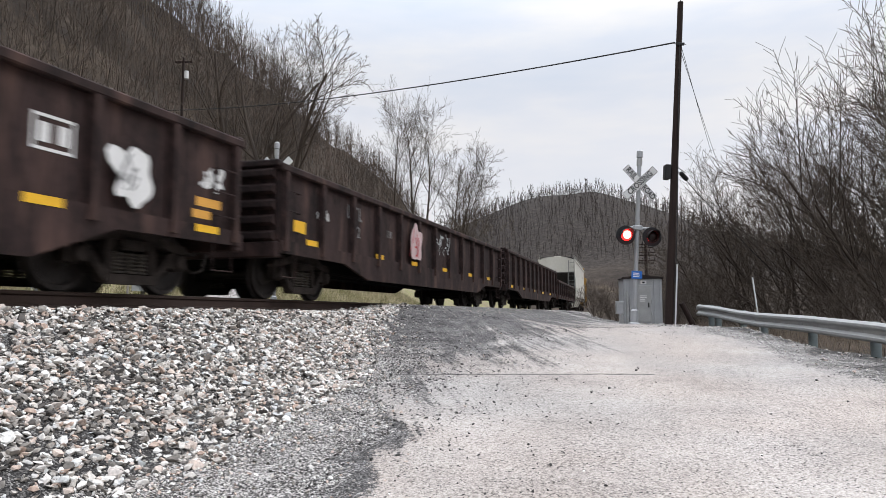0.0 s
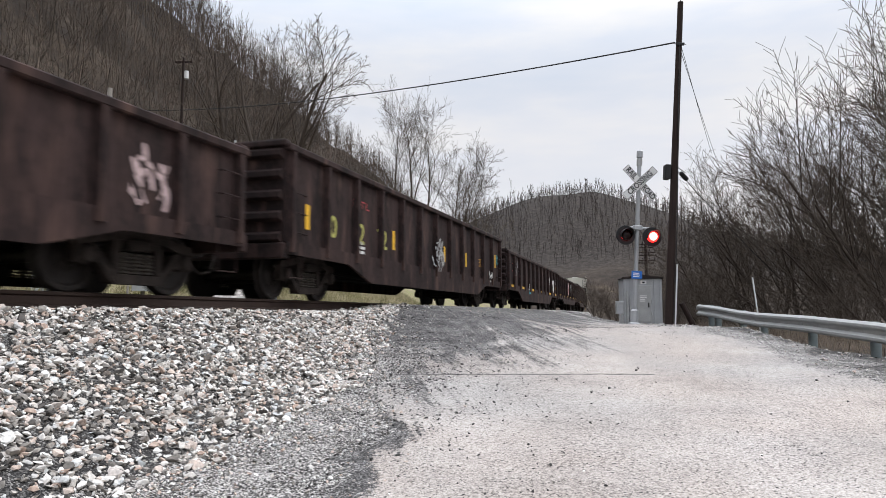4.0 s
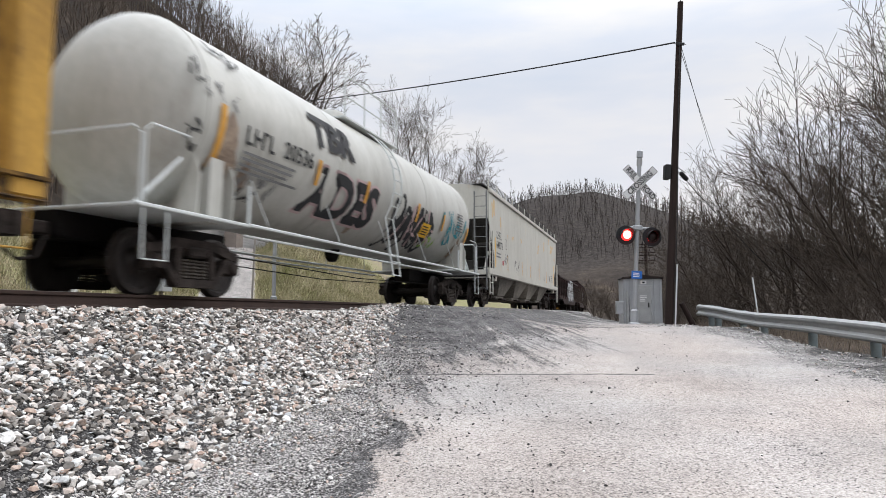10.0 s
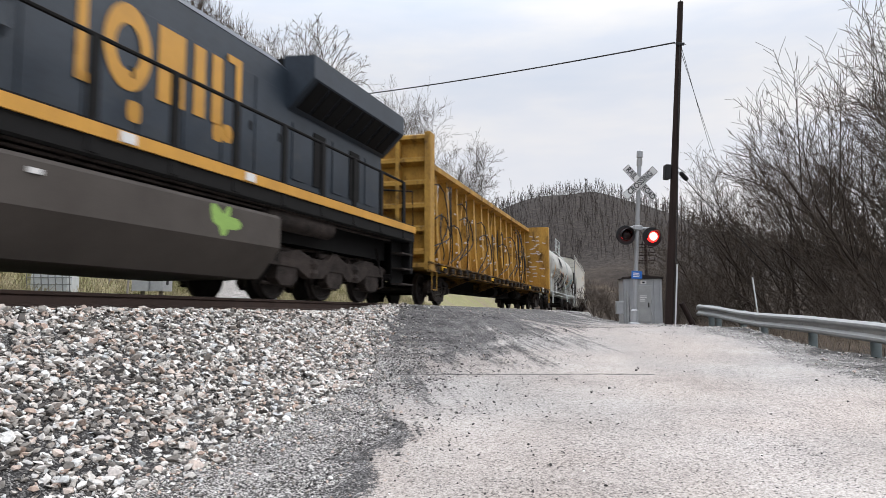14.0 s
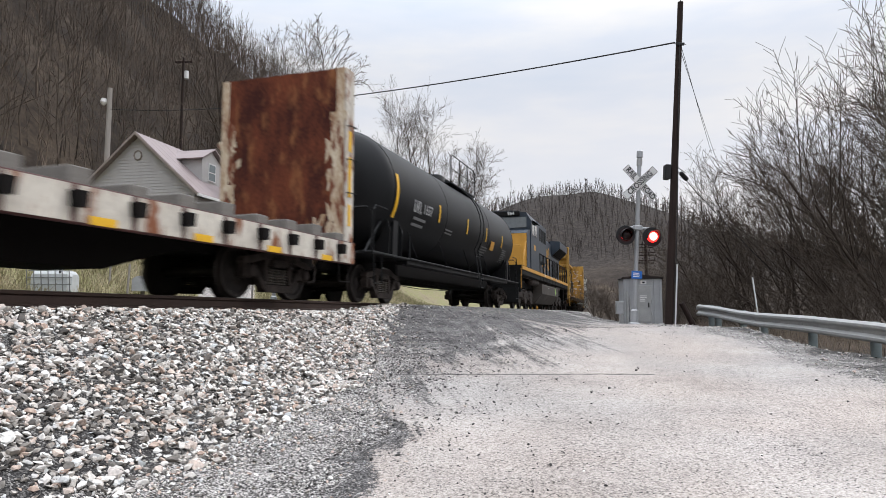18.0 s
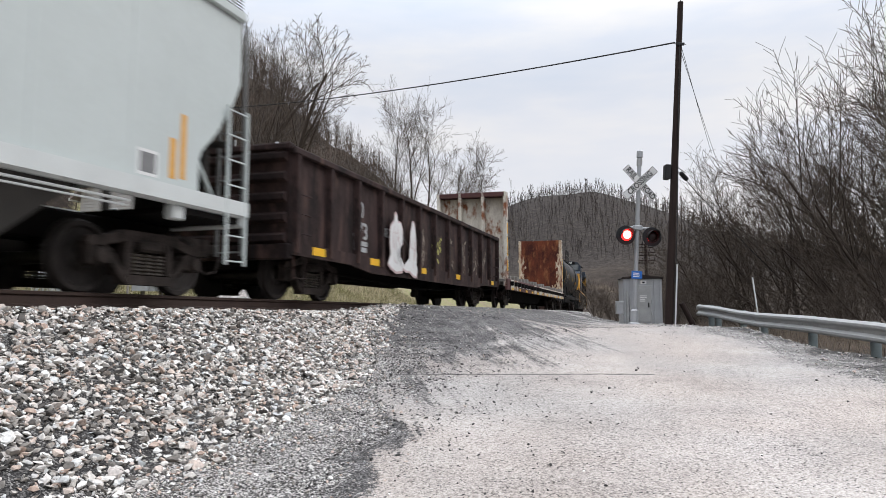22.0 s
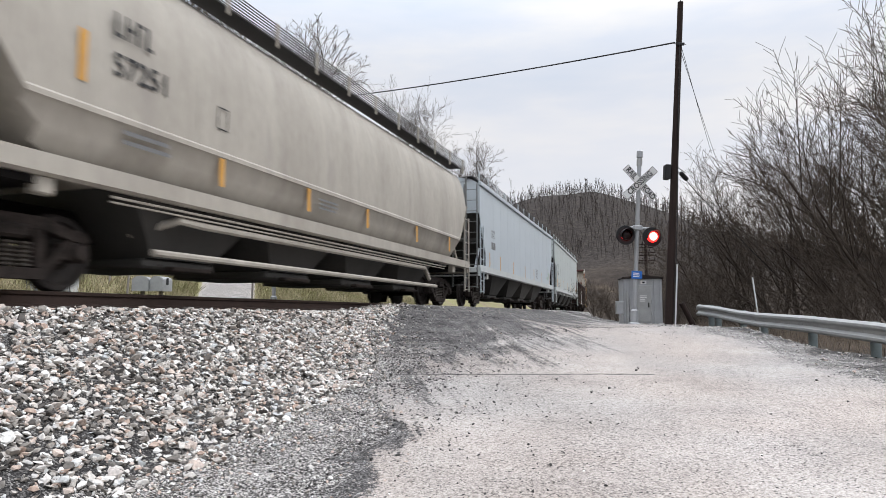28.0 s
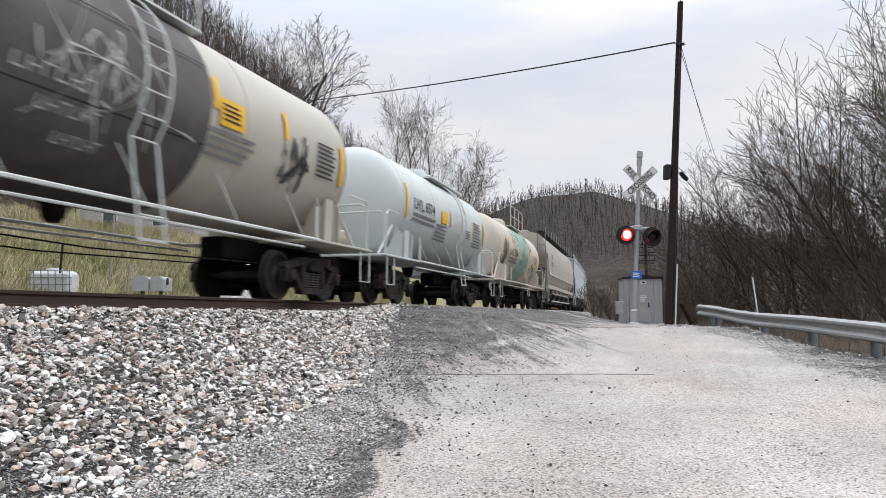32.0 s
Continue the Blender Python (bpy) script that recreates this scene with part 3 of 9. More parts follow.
# ---------------------------------------------------------------- trees that can be told apart
def bough(r, out, p, d, length, radius, level, lean, counts, fork=(0.4, 0.8), reach=(0.36, 0.6)):
    """A curving branch with its side branches, as rows for sticks()."""
    steps = (9, 7, 4, 2, 1)[level]
    curl = r.normal(0, 0.03, 3)
    p, d = np.array(p, float), np.array(d, float)
    d /= np.linalg.norm(d)
    pts, ways = [p], [d]
    for i in range(steps):
        curl = curl * 0.7 + r.normal(0, (0.03, 0.075, 0.095, 0.11, 0.12)[level], 3)
        d = d + curl + np.array((lean[0] * 0.02, lean[1] * 0.02, (0.03, 0.09, 0.08, 0.06, 0.05)[level]))
        d /= np.linalg.norm(d)
        p = p + d * length / steps
        pts.append(p)
        ways.append(d)
    taper = (0.75, 0.72, 0.6, 0.5, 0.4)[level]
    rad = [radius * (1 - taper * i / steps) for i in range(steps + 1)]
    for i in range(steps):
        out.append((*pts[i], *pts[i + 1], rad[i], rad[i + 1], level))
    if level >= len(counts):
        return
    n = max(1, int(round(counts[level] * r.uniform(0.8, 1.2))))
    first = (0.22, 0.15, 0.12, 0.1, 0.1)[level]
    spin = r.uniform(0, 6.28)
    for k in range(n):
        t = first + (0.99 - first) * (k + r.random()) / n
        i = min(int(t * steps), steps - 1)
        q = pts[i] + (pts[i + 1] - pts[i]) * (t * steps - i)
        dd = ways[i]
        spin += 2.4 + r.normal(0, 0.5)
        u = np.cross(dd, (0.3, 0.2, 0.93))
        u /= np.linalg.norm(u) + 1e-9
        v = np.cross(dd, u)
        side = u * math.cos(spin) + v * math.sin(spin)
        open_ = r.uniform(*fork)
        nd = dd * math.cos(open_) + side * math.sin(open_)
        here = radius * (1 - taper * t)
        bough(r, out, q, nd, length * r.uniform(*reach) * (1.2 - 0.55 * t), here * r.uniform(0.36, 0.55), level + 1, lean, counts, fork, reach)


def tree_template(seed, stems, counts, lean, thick, base_spread=0.25, fork=(0.4, 0.8), reach=(0.36, 0.6)):
    """Rows of limbs of a tree one unit high, sorted into trunks with limbs, and crown."""
    r = np.random.default_rng(seed)
    rows = []
    for i in range(stems):
        a = 2 * math.pi * i / stems + r.uniform(-0.6, 0.6)
        w = (math.cos(a) * base_spread + lean[0], math.sin(a) * base_spread + lean[1], 1.0)
        off = 0.012 * (stems > 1)
        bough(r, rows, (math.cos(a) * off, math.sin(a) * off, -0.03), w, r.uniform(0.75, 1.0), thick * r.uniform(0.7, 1.0), 0, lean, counts, fork, reach)
    rows = np.asarray(rows)
    k = 1.0 / rows[:, 5].max()
    rows[:, :6] *= k
    return rows[rows[:, 8] < 2], rows[rows[:, 8] >= 2]


def bare_tree(name, label, group, tmpl, least=0.006):
    ob = thing(name, label, "tree" if "tree" in name else "bush", group)
    big, thin = tmpl
    v, f = sticks(big, 5, least * 1.3)
    me = quads("trunk", v, f, M_BARK)
    me.polygons.foreach_set("use_smooth", [True] * len(me.polygons))
    part("trunk", me, M_BARK, ob)
    v, f = sticks(thin, 3, least)
    part("crown", quads("crown", v, f, M_TWIG), M_TWIG, ob, "leafless crown of fine twigs")
    return ob


def set_trees(name, label, group, tmpl, spots, least=0.006):
    first = None
    for x, y, h, turn in spots:
        if first is None:
            first = bare_tree(name, label, group, tmpl, least)
            ob = first
        else:
            ob = copy_thing(first, Matrix())
        ob.matrix_basis = pose(x, y, at(x, y), 0, 0, turn) @ Matrix.Diagonal((h, h, h, 1))


def creek_trees():
    lab = "leafless grey-brown riverside tree with curving, leaning stems"
    g = "riverside trees"
    set_trees("bare_tree", lab, g, tree_template(3, 3, (12, 9, 6), (-0.22, 0.0), 0.0115, 0.24),
              [(14.8, 23.5, 11.4, 0), (13.6, 28.5, 9.8, 24), (14.2, 36.5, 8.4, -14), (17.2, 20.0, 13.4, 10)], 0.00058)
    set_trees("bare_tree", lab, g, tree_template(15, 3, (11, 9, 6), (-0.30, 0.0), 0.0125, 0.26),
              [(15.2, 20.6, 12.4, 0), (14.4, 26.0, 10.4, -20), (14.0, 32.0, 9.4, 16), (18.6, 24.5, 13.8, 12), (13.8, 18.6, 9.6, 5)], 0.00058)
    set_trees("bare_tree", lab, g, tree_template(12, 4, (9, 8, 5), (-0.26, 0.0), 0.0085, 0.28),
              [(12.8, 22.0, 6.6, 10), (12.2, 30.5, 5.4, -10), (13.4, 42.0, 7.0, 5)], 0.0005)
    set_trees("bush", "leafless tangled brush beside the road", "roadside brush", tree_template(21, 7, (7, 6, 3), (0, 0), 0.009, 0.6),
              [(9.9, 20.4, 2.2, 0), (10.2, 17.0, 2.2, 40), (10.9, 18.8, 2.8, 30), (11.2, 14.2, 2.2, 200), (9.6, 24.5, 2.4, 10), (9.4, 28.5, 2.4, 210),
               (10.2, 31, 2.8, 50), (12.5, 41, 3.4, 20), (9.9, 46, 2.8, 70), (14.5, 48, 4.0, 10), (12.5, 56, 3.6, 200), (17, 44, 4.4, 120), (9.0, 37, 2.2, 140), (16, 62, 4.4, 40), (20, 55, 5, 0)], 0.0012)
    set_trees("bush", "rounded pale leafless bush beyond the crossing", "roadside brush", tree_template(25, 9, (8, 6, 4), (0, 0), 0.006, 0.7),
              [(12.6, 52.0, 3.4, 0)], 0.0014)


def hillside_trees():
    lab = "tall leafless tree standing out against the sky"
    g = "skyline trees"

    def skyline(tmpl, spots, least):
        # x, y, height of the top over the rails, turn
        set_trees("bare_tree", lab, g, tmpl, [(x, y, top - at(x, y), turn) for x, y, top, turn in spots], least)

    skyline(tree_template(33, 2, (9, 7, 5, 2), (0.07, 0.0), 0.0185, 0.16), [(-14.4, 60.0, 25.0, 0), (-24.4, 82.0, 37.0, 60)], 0.0008)
    skyline(tree_template(37, 1, (15, 8, 6, 1), (0.0, 0.0), 0.0095, 0.04), [(-5.0, 72.0, 23.4, 0), (-21.0, 84.0, 36.5, 20), (-9.3, 80.0, 20.5, 140)], 0.0005)
    skyline(tree_template(44, 2, (10, 8, 5, 1), (0.02, 0.0), 0.0095, 0.13), [(-2.4, 72.5, 25.4, 0)], 0.0005)
    skyline(tree_template(41, 3, (9, 7, 6, 1), (0.0, 0.0), 0.0100, 0.19), [(1.4, 73.0, 18.6, 0), (3.2, 82.0, 14.5, 90)], 0.0007)


creek_trees()
hillside_trees()
# ---------------------------------------------------------------- the train: shared pieces
M_GON = mat("gondola_brown", (0.046, 0.028, 0.0255), (0.012, 0.008, 0.0078), rough=0.78, scale=1.3, fine=22, bump=0.16, amount=1.7, spec=0.14, stretch=(1.6, 1, 0.35), stain=(0.088, 0.052, 0.043), stain_at=(0.53, 0.70), stain_scale=2.2)
M_GONIN = mat("gondola_inside", (0.04, 0.028, 0.024), rough=0.9)
M_UNDER = mat("grimy_underframe", (0.012, 0.0105, 0.010), rough=0.9, bump=0.2, spec=0.1)
M_TRUCK = mat("dusty_cast_steel", (0.052, 0.041, 0.036), (0.013, 0.0105, 0.0095), rough=0.85, scale=4, fine=40, bump=0.3, amount=1.2, spec=0.15)
M_WHEEL = mat("wheel_steel", (0.042, 0.034, 0.031), (0.014, 0.0115, 0.0105), rough=0.6, metal=0.2, scale=6, bump=0.1, amount=0.9)
M_SPRING = mat("spring_steel", (0.10, 0.085, 0.072), (0.04, 0.034, 0.03), rough=0.8, bump=0.1)
M_REFY = mat("yellow_reflector", (0.80, 0.47, 0.02), (0.62, 0.34, 0.02), rough=0.5, bump=0, amount=0.6)
M_REFO = mat("faded_orange_reflector", (0.70, 0.36, 0.06), (0.50, 0.25, 0.05), rough=0.6, bump=0)
M_BLOOM = mat("rust_bloom", (0.62, 0.40, 0.17), (0.56, 0.48, 0.36), rough=0.8, scale=4, fine=20, amount=1.4, bump=0)
M_WHITE = mat("white_paint", (0.74, 0.74, 0.73), (0.55, 0.54, 0.52), rough=0.6, scale=3, bump=0.03)
M_BLACKP = mat("black_lettering", (0.03, 0.03, 0.032), rough=0.7, bump=0)
M_GREYP = mat("grey_lettering", (0.21, 0.21, 0.21), rough=0.7, bump=0)
M_YELP = mat("yellow_lettering", (0.52, 0.50, 0.12), (0.36, 0.34, 0.10), rough=0.7, bump=0)
M_PINK = mat("pale_pink_spray", (0.62, 0.46, 0.45), rough=0.8, bump=0)
M_RUSTP = mat("brown_spray", (0.060, 0.034, 0.024), (0.028, 0.017, 0.014), rough=0.85, scale=4, fine=24, bump=0, amount=1.2)
M_SILV = mat("silver_spray", (0.52, 0.53, 0.53), (0.22, 0.22, 0.22), rough=0.6, scale=5, bump=0)
M_TEAL = mat("teal_spray", (0.05, 0.30, 0.36), rough=0.8, bump=0)
M_GREENP = mat("green_spray", (0.30, 0.48, 0.12), rough=0.8, bump=0)
M_RED = mat("red_paint", (0.52, 0.06, 0.07), rough=0.6, bump=0)
M_BLUEP = mat("blue_panel", (0.05, 0.10, 0.28), rough=0.6, bump=0)

SPEED = 8.8555          # metres a second, even all along
TRAIN = []              # (thing, place along the track at 16 s, half the distance between its trucks)
SPIN = []               # (wheelset, its pose in its truck, radius, place along the track at 16 s)
WHEEL_R = 0.457


def g_wheelset(r=WHEEL_R):
    g = Geo()
    for sgn in (-1, 1):
        prof = [(0.675, 0.12), (0.675, r - 0.08), (0.682, r + 0.028), (0.705, r + 0.028), (0.722, r + 0.003), (0.80, r - 0.004), (0.808, r - 0.012), (0.808, r - 0.07), (0.772, r - 0.10), (0.755, 0.20), (0.80, 0.14), (0.83, 0.13), (0.83, 0.075)]
        g.lathe([(y * sgn, rr) for y, rr in prof], 30, "y")
    return g.lathe([(-1.08, 0.07), (-0.83, 0.075), (-0.7, 0.10), (0, 0.085), (0.7, 0.10), (0.83, 0.075), (1.08, 0.07)], 12, "y")


def g_bearing():
    return Geo().lathe([(0.90, 0.125), (1.06, 0.125), (1.085, 0.10), (1.13, 0.09), (1.14, 0.05)], 14, "y")


def g_sideframe(y):
    """A cast frame with two windows and a spring opening."""
    g = Geo()
    a, b = y - 0.075, y + 0.075
    for q in (-1, 1):
        def P(*pts):
            return [(x * q, z) for x, z in pts]
        g.prism(P((0.0, 0.83), (0.0, 0.69), (0.42, 0.69), (0.80, 0.60), (1.04, 0.57), (1.08, 0.62), (1.03, 0.70), (0.72, 0.74), (0.48, 0.83)), a, b)      # top member
        g.prism(P((1.04, 0.60), (1.06, 0.36), (1.00, 0.34), (0.99, 0.58)), a, b)            # outer pedestal leg
        g.prism(P((0.80, 0.61), (0.66, 0.55), (0.62, 0.40), (0.78, 0.36)), a, b)            # inner pedestal leg
        g.prism(P((0.74, 0.46), (0.66, 0.36), (0.44, 0.13), (0.36, 0.15), (0.36, 0.27), (0.46, 0.30), (0.64, 0.50)), a, b)      # lower diagonal
        g.prism(P((0.28, 0.70), (0.42, 0.70), (0.45, 0.48), (0.42, 0.26), (0.33, 0.26), (0.33, 0.56)), a + 0.01, b + 0.02)      # column
        g.prism(P((0.0, 0.115), (0.44, 0.115), (0.44, 0.24), (0.0, 0.24)), a - 0.02, b + 0.03)      # spring seat
    return g


def g_spring():
    prof = []
    for i in range(6):
        z = 0.245 + i * 0.049
        prof += [(z, 0.060), (z + 0.014, 0.088), (z + 0.028, 0.088), (z + 0.042, 0.060)]
    return Geo().lathe(prof, 8, "z", (0, 0, 0))


def g_bolster():
    g = Geo().cbox(-0.22, 0.22, -1.12, 1.12, 0.56, 0.72, 0.03)
    g.box(-0.9, 0.9, -0.06, 0.06, 0.50, 0.56)
    for q in (-1, 1):
        g.cbox(q * 0.40 - 0.06, q * 0.40 + 0.06, -0.85, 0.85, 0.32, 0.44, 0.01)      # brake beams
        g.box(q * 0.42, q * 0.455, -0.83, -0.72, 0.24, 0.52).box(q * 0.42, q * 0.455, 0.72, 0.83, 0.24, 0.52)
    return g.lathe([(0.70, 0.18), (0.80, 0.16)], 16, "z")


def add_truck(car, x, c):
    t = part("truck", kept("bolster", g_bolster), M_TRUCK, car, "grimy cast steel truck", pose(x, 0, 0))
    for y in (-0.99, 0.99):
        part("side_frame", kept(f"sideframe{y}", lambda: g_sideframe(y)), M_TRUCK, t)
        for dx in (-0.21, 0.0, 0.21):
            part("spring", kept("spring", g_spring, True), M_SPRING, t, "", pose(dx, y, 0))
    for dx in (-0.889, 0.889):
        w = part("wheelset", kept("wheelset", g_wheelset, True), M_WHEEL, t, "", pose(dx, 0, WHEEL_R))
        SPIN.append((w, (dx, 0, WHEEL_R), WHEEL_R, c + x + dx))
        for q in (1, -1):
            part("bearing_cap", kept("bearing", g_bearing, True), M_TRUCK, t, "", pose(dx, 0, WHEEL_R, 0, 0, 0 if q > 0 else 180))
    return t


def g_coupler():
    g = Geo().cbox(-0.25, 0.42, -0.09, 0.09, 0.76, 0.94, 0.02)
    g.prism([(0.40, -0.13), (0.40, 0.16), (0.58, 0.20), (0.68, 0.10), (0.60, 0.04), (0.62, -0.02), (0.72, -0.08), (0.66, -0.16)], 0.70, 1.0, "z")
    return g.tube([(0.1, 0.16, 0.74), (0.3, 0.22, 0.45), (0.55, 0.2, 0.40), (0.7, 0.12, 0.55)], 0.025)


def add_couplers(car, L):
    for q in (1, -1):
        part("coupler", kept("coupler", g_coupler), M_TRUCK, car, "", pose(q * L / 2, 0, 0, 0, 0, 0 if q > 0 else 180))


def add_ladder(car, m, z0, z1, width, material, gap=0.38):
    """A ladder standing in the plane x-z of pose m."""
    ld = part("ladder", Geo().cbox(-width / 2 - 0.025, -width / 2 + 0.025, -0.02, 0.02, z0, z1, 0.006).cbox(width / 2 - 0.025, width / 2 + 0.025, -0.02, 0.02, z0, z1, 0.006), material, car, "", m)
    rung = kept(f"rung{width:.2f}{material.name}", lambda: Geo().tube([(-width / 2, 0, 0), (width / 2, 0, 0)], 0.013, 6))
    z = z0 + 0.06
    while z < z1 - 0.02:
        part("rung", rung, material, ld, "", pose(0, 0, z))
        z += gap
    return ld


def wheel_hub(car, m, material):
    """A hand brake wheel."""
    pts = [(0.26 * math.cos(a), 0, 0.26 * math.sin(a)) for a in np.linspace(0, 2 * math.pi, 17)]
    g = Geo().tube(pts, 0.014, 5)
    for k in range(4):
        a = k * math.pi / 2
        g.tube([(0, 0, 0), (0.26 * math.cos(a), 0, 0.26 * math.sin(a))], 0.011, 5)
    return part("brake_wheel", g, material, car, "", m)


# flat marks on the sides: 2D shapes laid on a surface
def on_side(y):
    return lambda u, v: (u, y, v)


def on_tank(r, zc):
    """v is the height above the rail; the shape bends round the shell on the camera's side."""
    def f(u, v):
        a = max(-1.4, min(1.4, (v - zc) / r))
        return (u, -r * math.cos(a), zc + r * math.sin(a))
    return f


def lay(car, name, shape, u, v, where, material, label=""):
    vs, fs = shape
    g = Geo().add([where(u + a, v + b) for a, b in vs], fs)
    ob = part(name, g, material, car, label)
    if name in ("graffiti", "data_block") and len(fs) > 40 or name == "data_block" and len(fs) > 3:
        tagged(ob, label, kind="stuff")
    return ob


def s_rect(w, h, cuts=1):
    vs, fs = [], []
    for i in range(cuts + 1):
        vs += [(-w / 2, -h / 2 + h * i / cuts), (w / 2, -h / 2 + h * i / cuts)]
    for i in range(cuts):
        fs.append((2 * i, 2 * i + 1, 2 * i + 3, 2 * i + 2))
    return vs, fs


def s_bars(w, h, n, seed=0, fill=0.45):
    r = random.Random(seed)
    vs, fs = [], []
    for i in range(n):
        y = h / 2 - h * (i + 0.5) / n
        x0, x1 = -w / 2, -w / 2 + w * r.uniform(0.72, 1.0)
        t = h / n * fill / 2
        k = len(vs)
        vs += [(x0, y - t), (x1, y - t), (x1, y + t), (x0, y + t)]
        fs.append((k, k + 1, k + 2, k + 3))
    return vs, fs


def s_marks(w, h, n):
    """n plain upright bars with a cross bar, in place of letters."""
    vs, fs = [], []
    for i in range(n):
        x0 = -w / 2 + w * i / n
        k = len(vs)
        d, t = 0.72 * w / n, 0.17 * h
        vs += [(x0, -h / 2), (x0 + t, -h / 2), (x0 + t, h / 2), (x0, h / 2)]
        fs.append((k, k + 1, k + 2, k + 3))
        z = (-h / 2, -t / 2, h / 2 - t)[i % 3]
        vs += [(x0 + t, z), (x0 + d, z), (x0 + d, z + t), (x0 + t, z + t)]
        fs.append((k + 4, k + 5, k + 6, k + 7))
    return vs, fs


def s_frame(w, h, t):
    o = [(-w / 2, -h / 2), (w / 2, -h / 2), (w / 2, h / 2), (-w / 2, h / 2)]
    i = [(x - math.copysign(t, x), y - math.copysign(t, y)) for x, y in o]
    return o + i, [(k, (k + 1) % 4, 4 + (k + 1) % 4, 4 + k) for k in range(4)]


def s_scrawl(w, h, strokes, thick, seed):
    """Spray-paint strokes: smooth bent ribbons within w by h."""
    r = random.Random(seed)
    vs, fs = [], []
    for _ in range(strokes):
        cx = r.uniform(-w / 2, w / 2) * 0.8
        ctrl = [Vector((cx + r.uniform(-0.28, 0.28) * min(w, h * 1.3), r.uniform(-h / 2, h / 2))) for _ in range(4)]
        last = None
        for i in range(15):
            t = i / 14
            p = ctrl[0] * (1 - t) ** 3 + ctrl[1] * 3 * t * (1 - t) ** 2 + ctrl[2] * 3 * t * t * (1 - t) + ctrl[3] * t ** 3
            d = (ctrl[1] - ctrl[0]) * (1 - t) ** 2 + (ctrl[2] - ctrl[1]) * 2 * t * (1 - t) + (ctrl[3] - ctrl[2]) * t * t
            d = d.normalized() if d.length > 1e-6 else Vector((1, 0))
            n = Vector((-d.y, d.x)) * thick * (0.5 + 0.35 * math.sin(i * 0.9))
            k = len(vs)
            vs += [tuple(p + n), tuple(p - n)]
            if last is not None:
                fs.append((last, last + 1, k + 1, k))
            last = k
    return vs, fs


def s_blob(w, h, seed, spikes=0.25, n=30):
    r = random.Random(seed)
    ph = [(r.uniform(0, 6.28), r.uniform(0.2, 1)) for _ in range(5)]
    vs = [(0, 0)]
    for i in range(n):
        a = 2 * math.pi * i / n
        k = 1 + spikes * sum(c * math.sin((j + 2) * a + p) for j, (p, c) in enumerate(ph)) / 2
        q = max(abs(math.cos(a)), abs(math.sin(a))) ** -0.55
        vs.append((w / 2 * math.cos(a) * k * q, h / 2 * math.sin(a) * k * q))
    return vs, [(0, i + 1, (i + 1) % n + 1) for i in range(n)]


def s_streak(w, h, seed, n=14):
    """An upright run of dirt, widest above its middle, with wavy borders."""
    r = random.Random(seed)
    vs, fs = [], []
    for i in range(n + 1):
        t = i / n
        k = math.sin(math.pi * min(1, 0.12 + 0.95 * t)) ** 0.7
        vs += [(-w / 2 * k * r.uniform(0.75, 1.1), h * (t - 0.5)), (w / 2 * k * r.uniform(0.75, 1.1), h * (t - 0.5))]
    for i in range(n):
        fs.append((2 * i, 2 * i + 1, 2 * i + 3, 2 * i + 2))
    return vs, fs


TEXTS = {}


def s_text(body, size, bold=0.0, wide=1.0):
    key = (body, bold)
    if key not in TEXTS:
        cu = bpy.data.curves.new("lettering", "FONT")
        cu.body, cu.align_x, cu.align_y, cu.resolution_u = body, "CENTER", "CENTER", 3
        cu.offset = bold
        ob = new("lettering", cu)
        bpy.context.view_layer.update()
        me = bpy.data.meshes.new_from_object(ob.evaluated_get(bpy.context.evaluated_depsgraph_get()))
        TEXTS[key] = ([(v.co.x, v.co.y) for v in me.vertices], [tuple(p.vertices) for p in me.polygons])
        bpy.data.objects.remove(ob)
        bpy.data.curves.remove(cu)
        bpy.data.meshes.remove(me)
    vs, fs = TEXTS[key]
    return [(x * size * wide, y * size) for x, y in vs], fs


def start_car(name, label, category, a, b, inset=1.85):
    car = thing(name, label, category, "cars of the freight train")
    c, L = (a + b) / 2, b - a
    half = L / 2 - inset
    TRAIN.append((car, c, half))
    for x in (half, -half):
        add_truck(car, x, c)
    add_couplers(car, L)
    return car, L, c


def reflectors(car, xs, z, y, material=None, w=0.11, h=0.46, where=None):
    for x in xs:
        lay(car, "reflector", s_rect(w, h, 4), x, z, where or on_side(y), material or M_REFY, "yellow reflective strip")
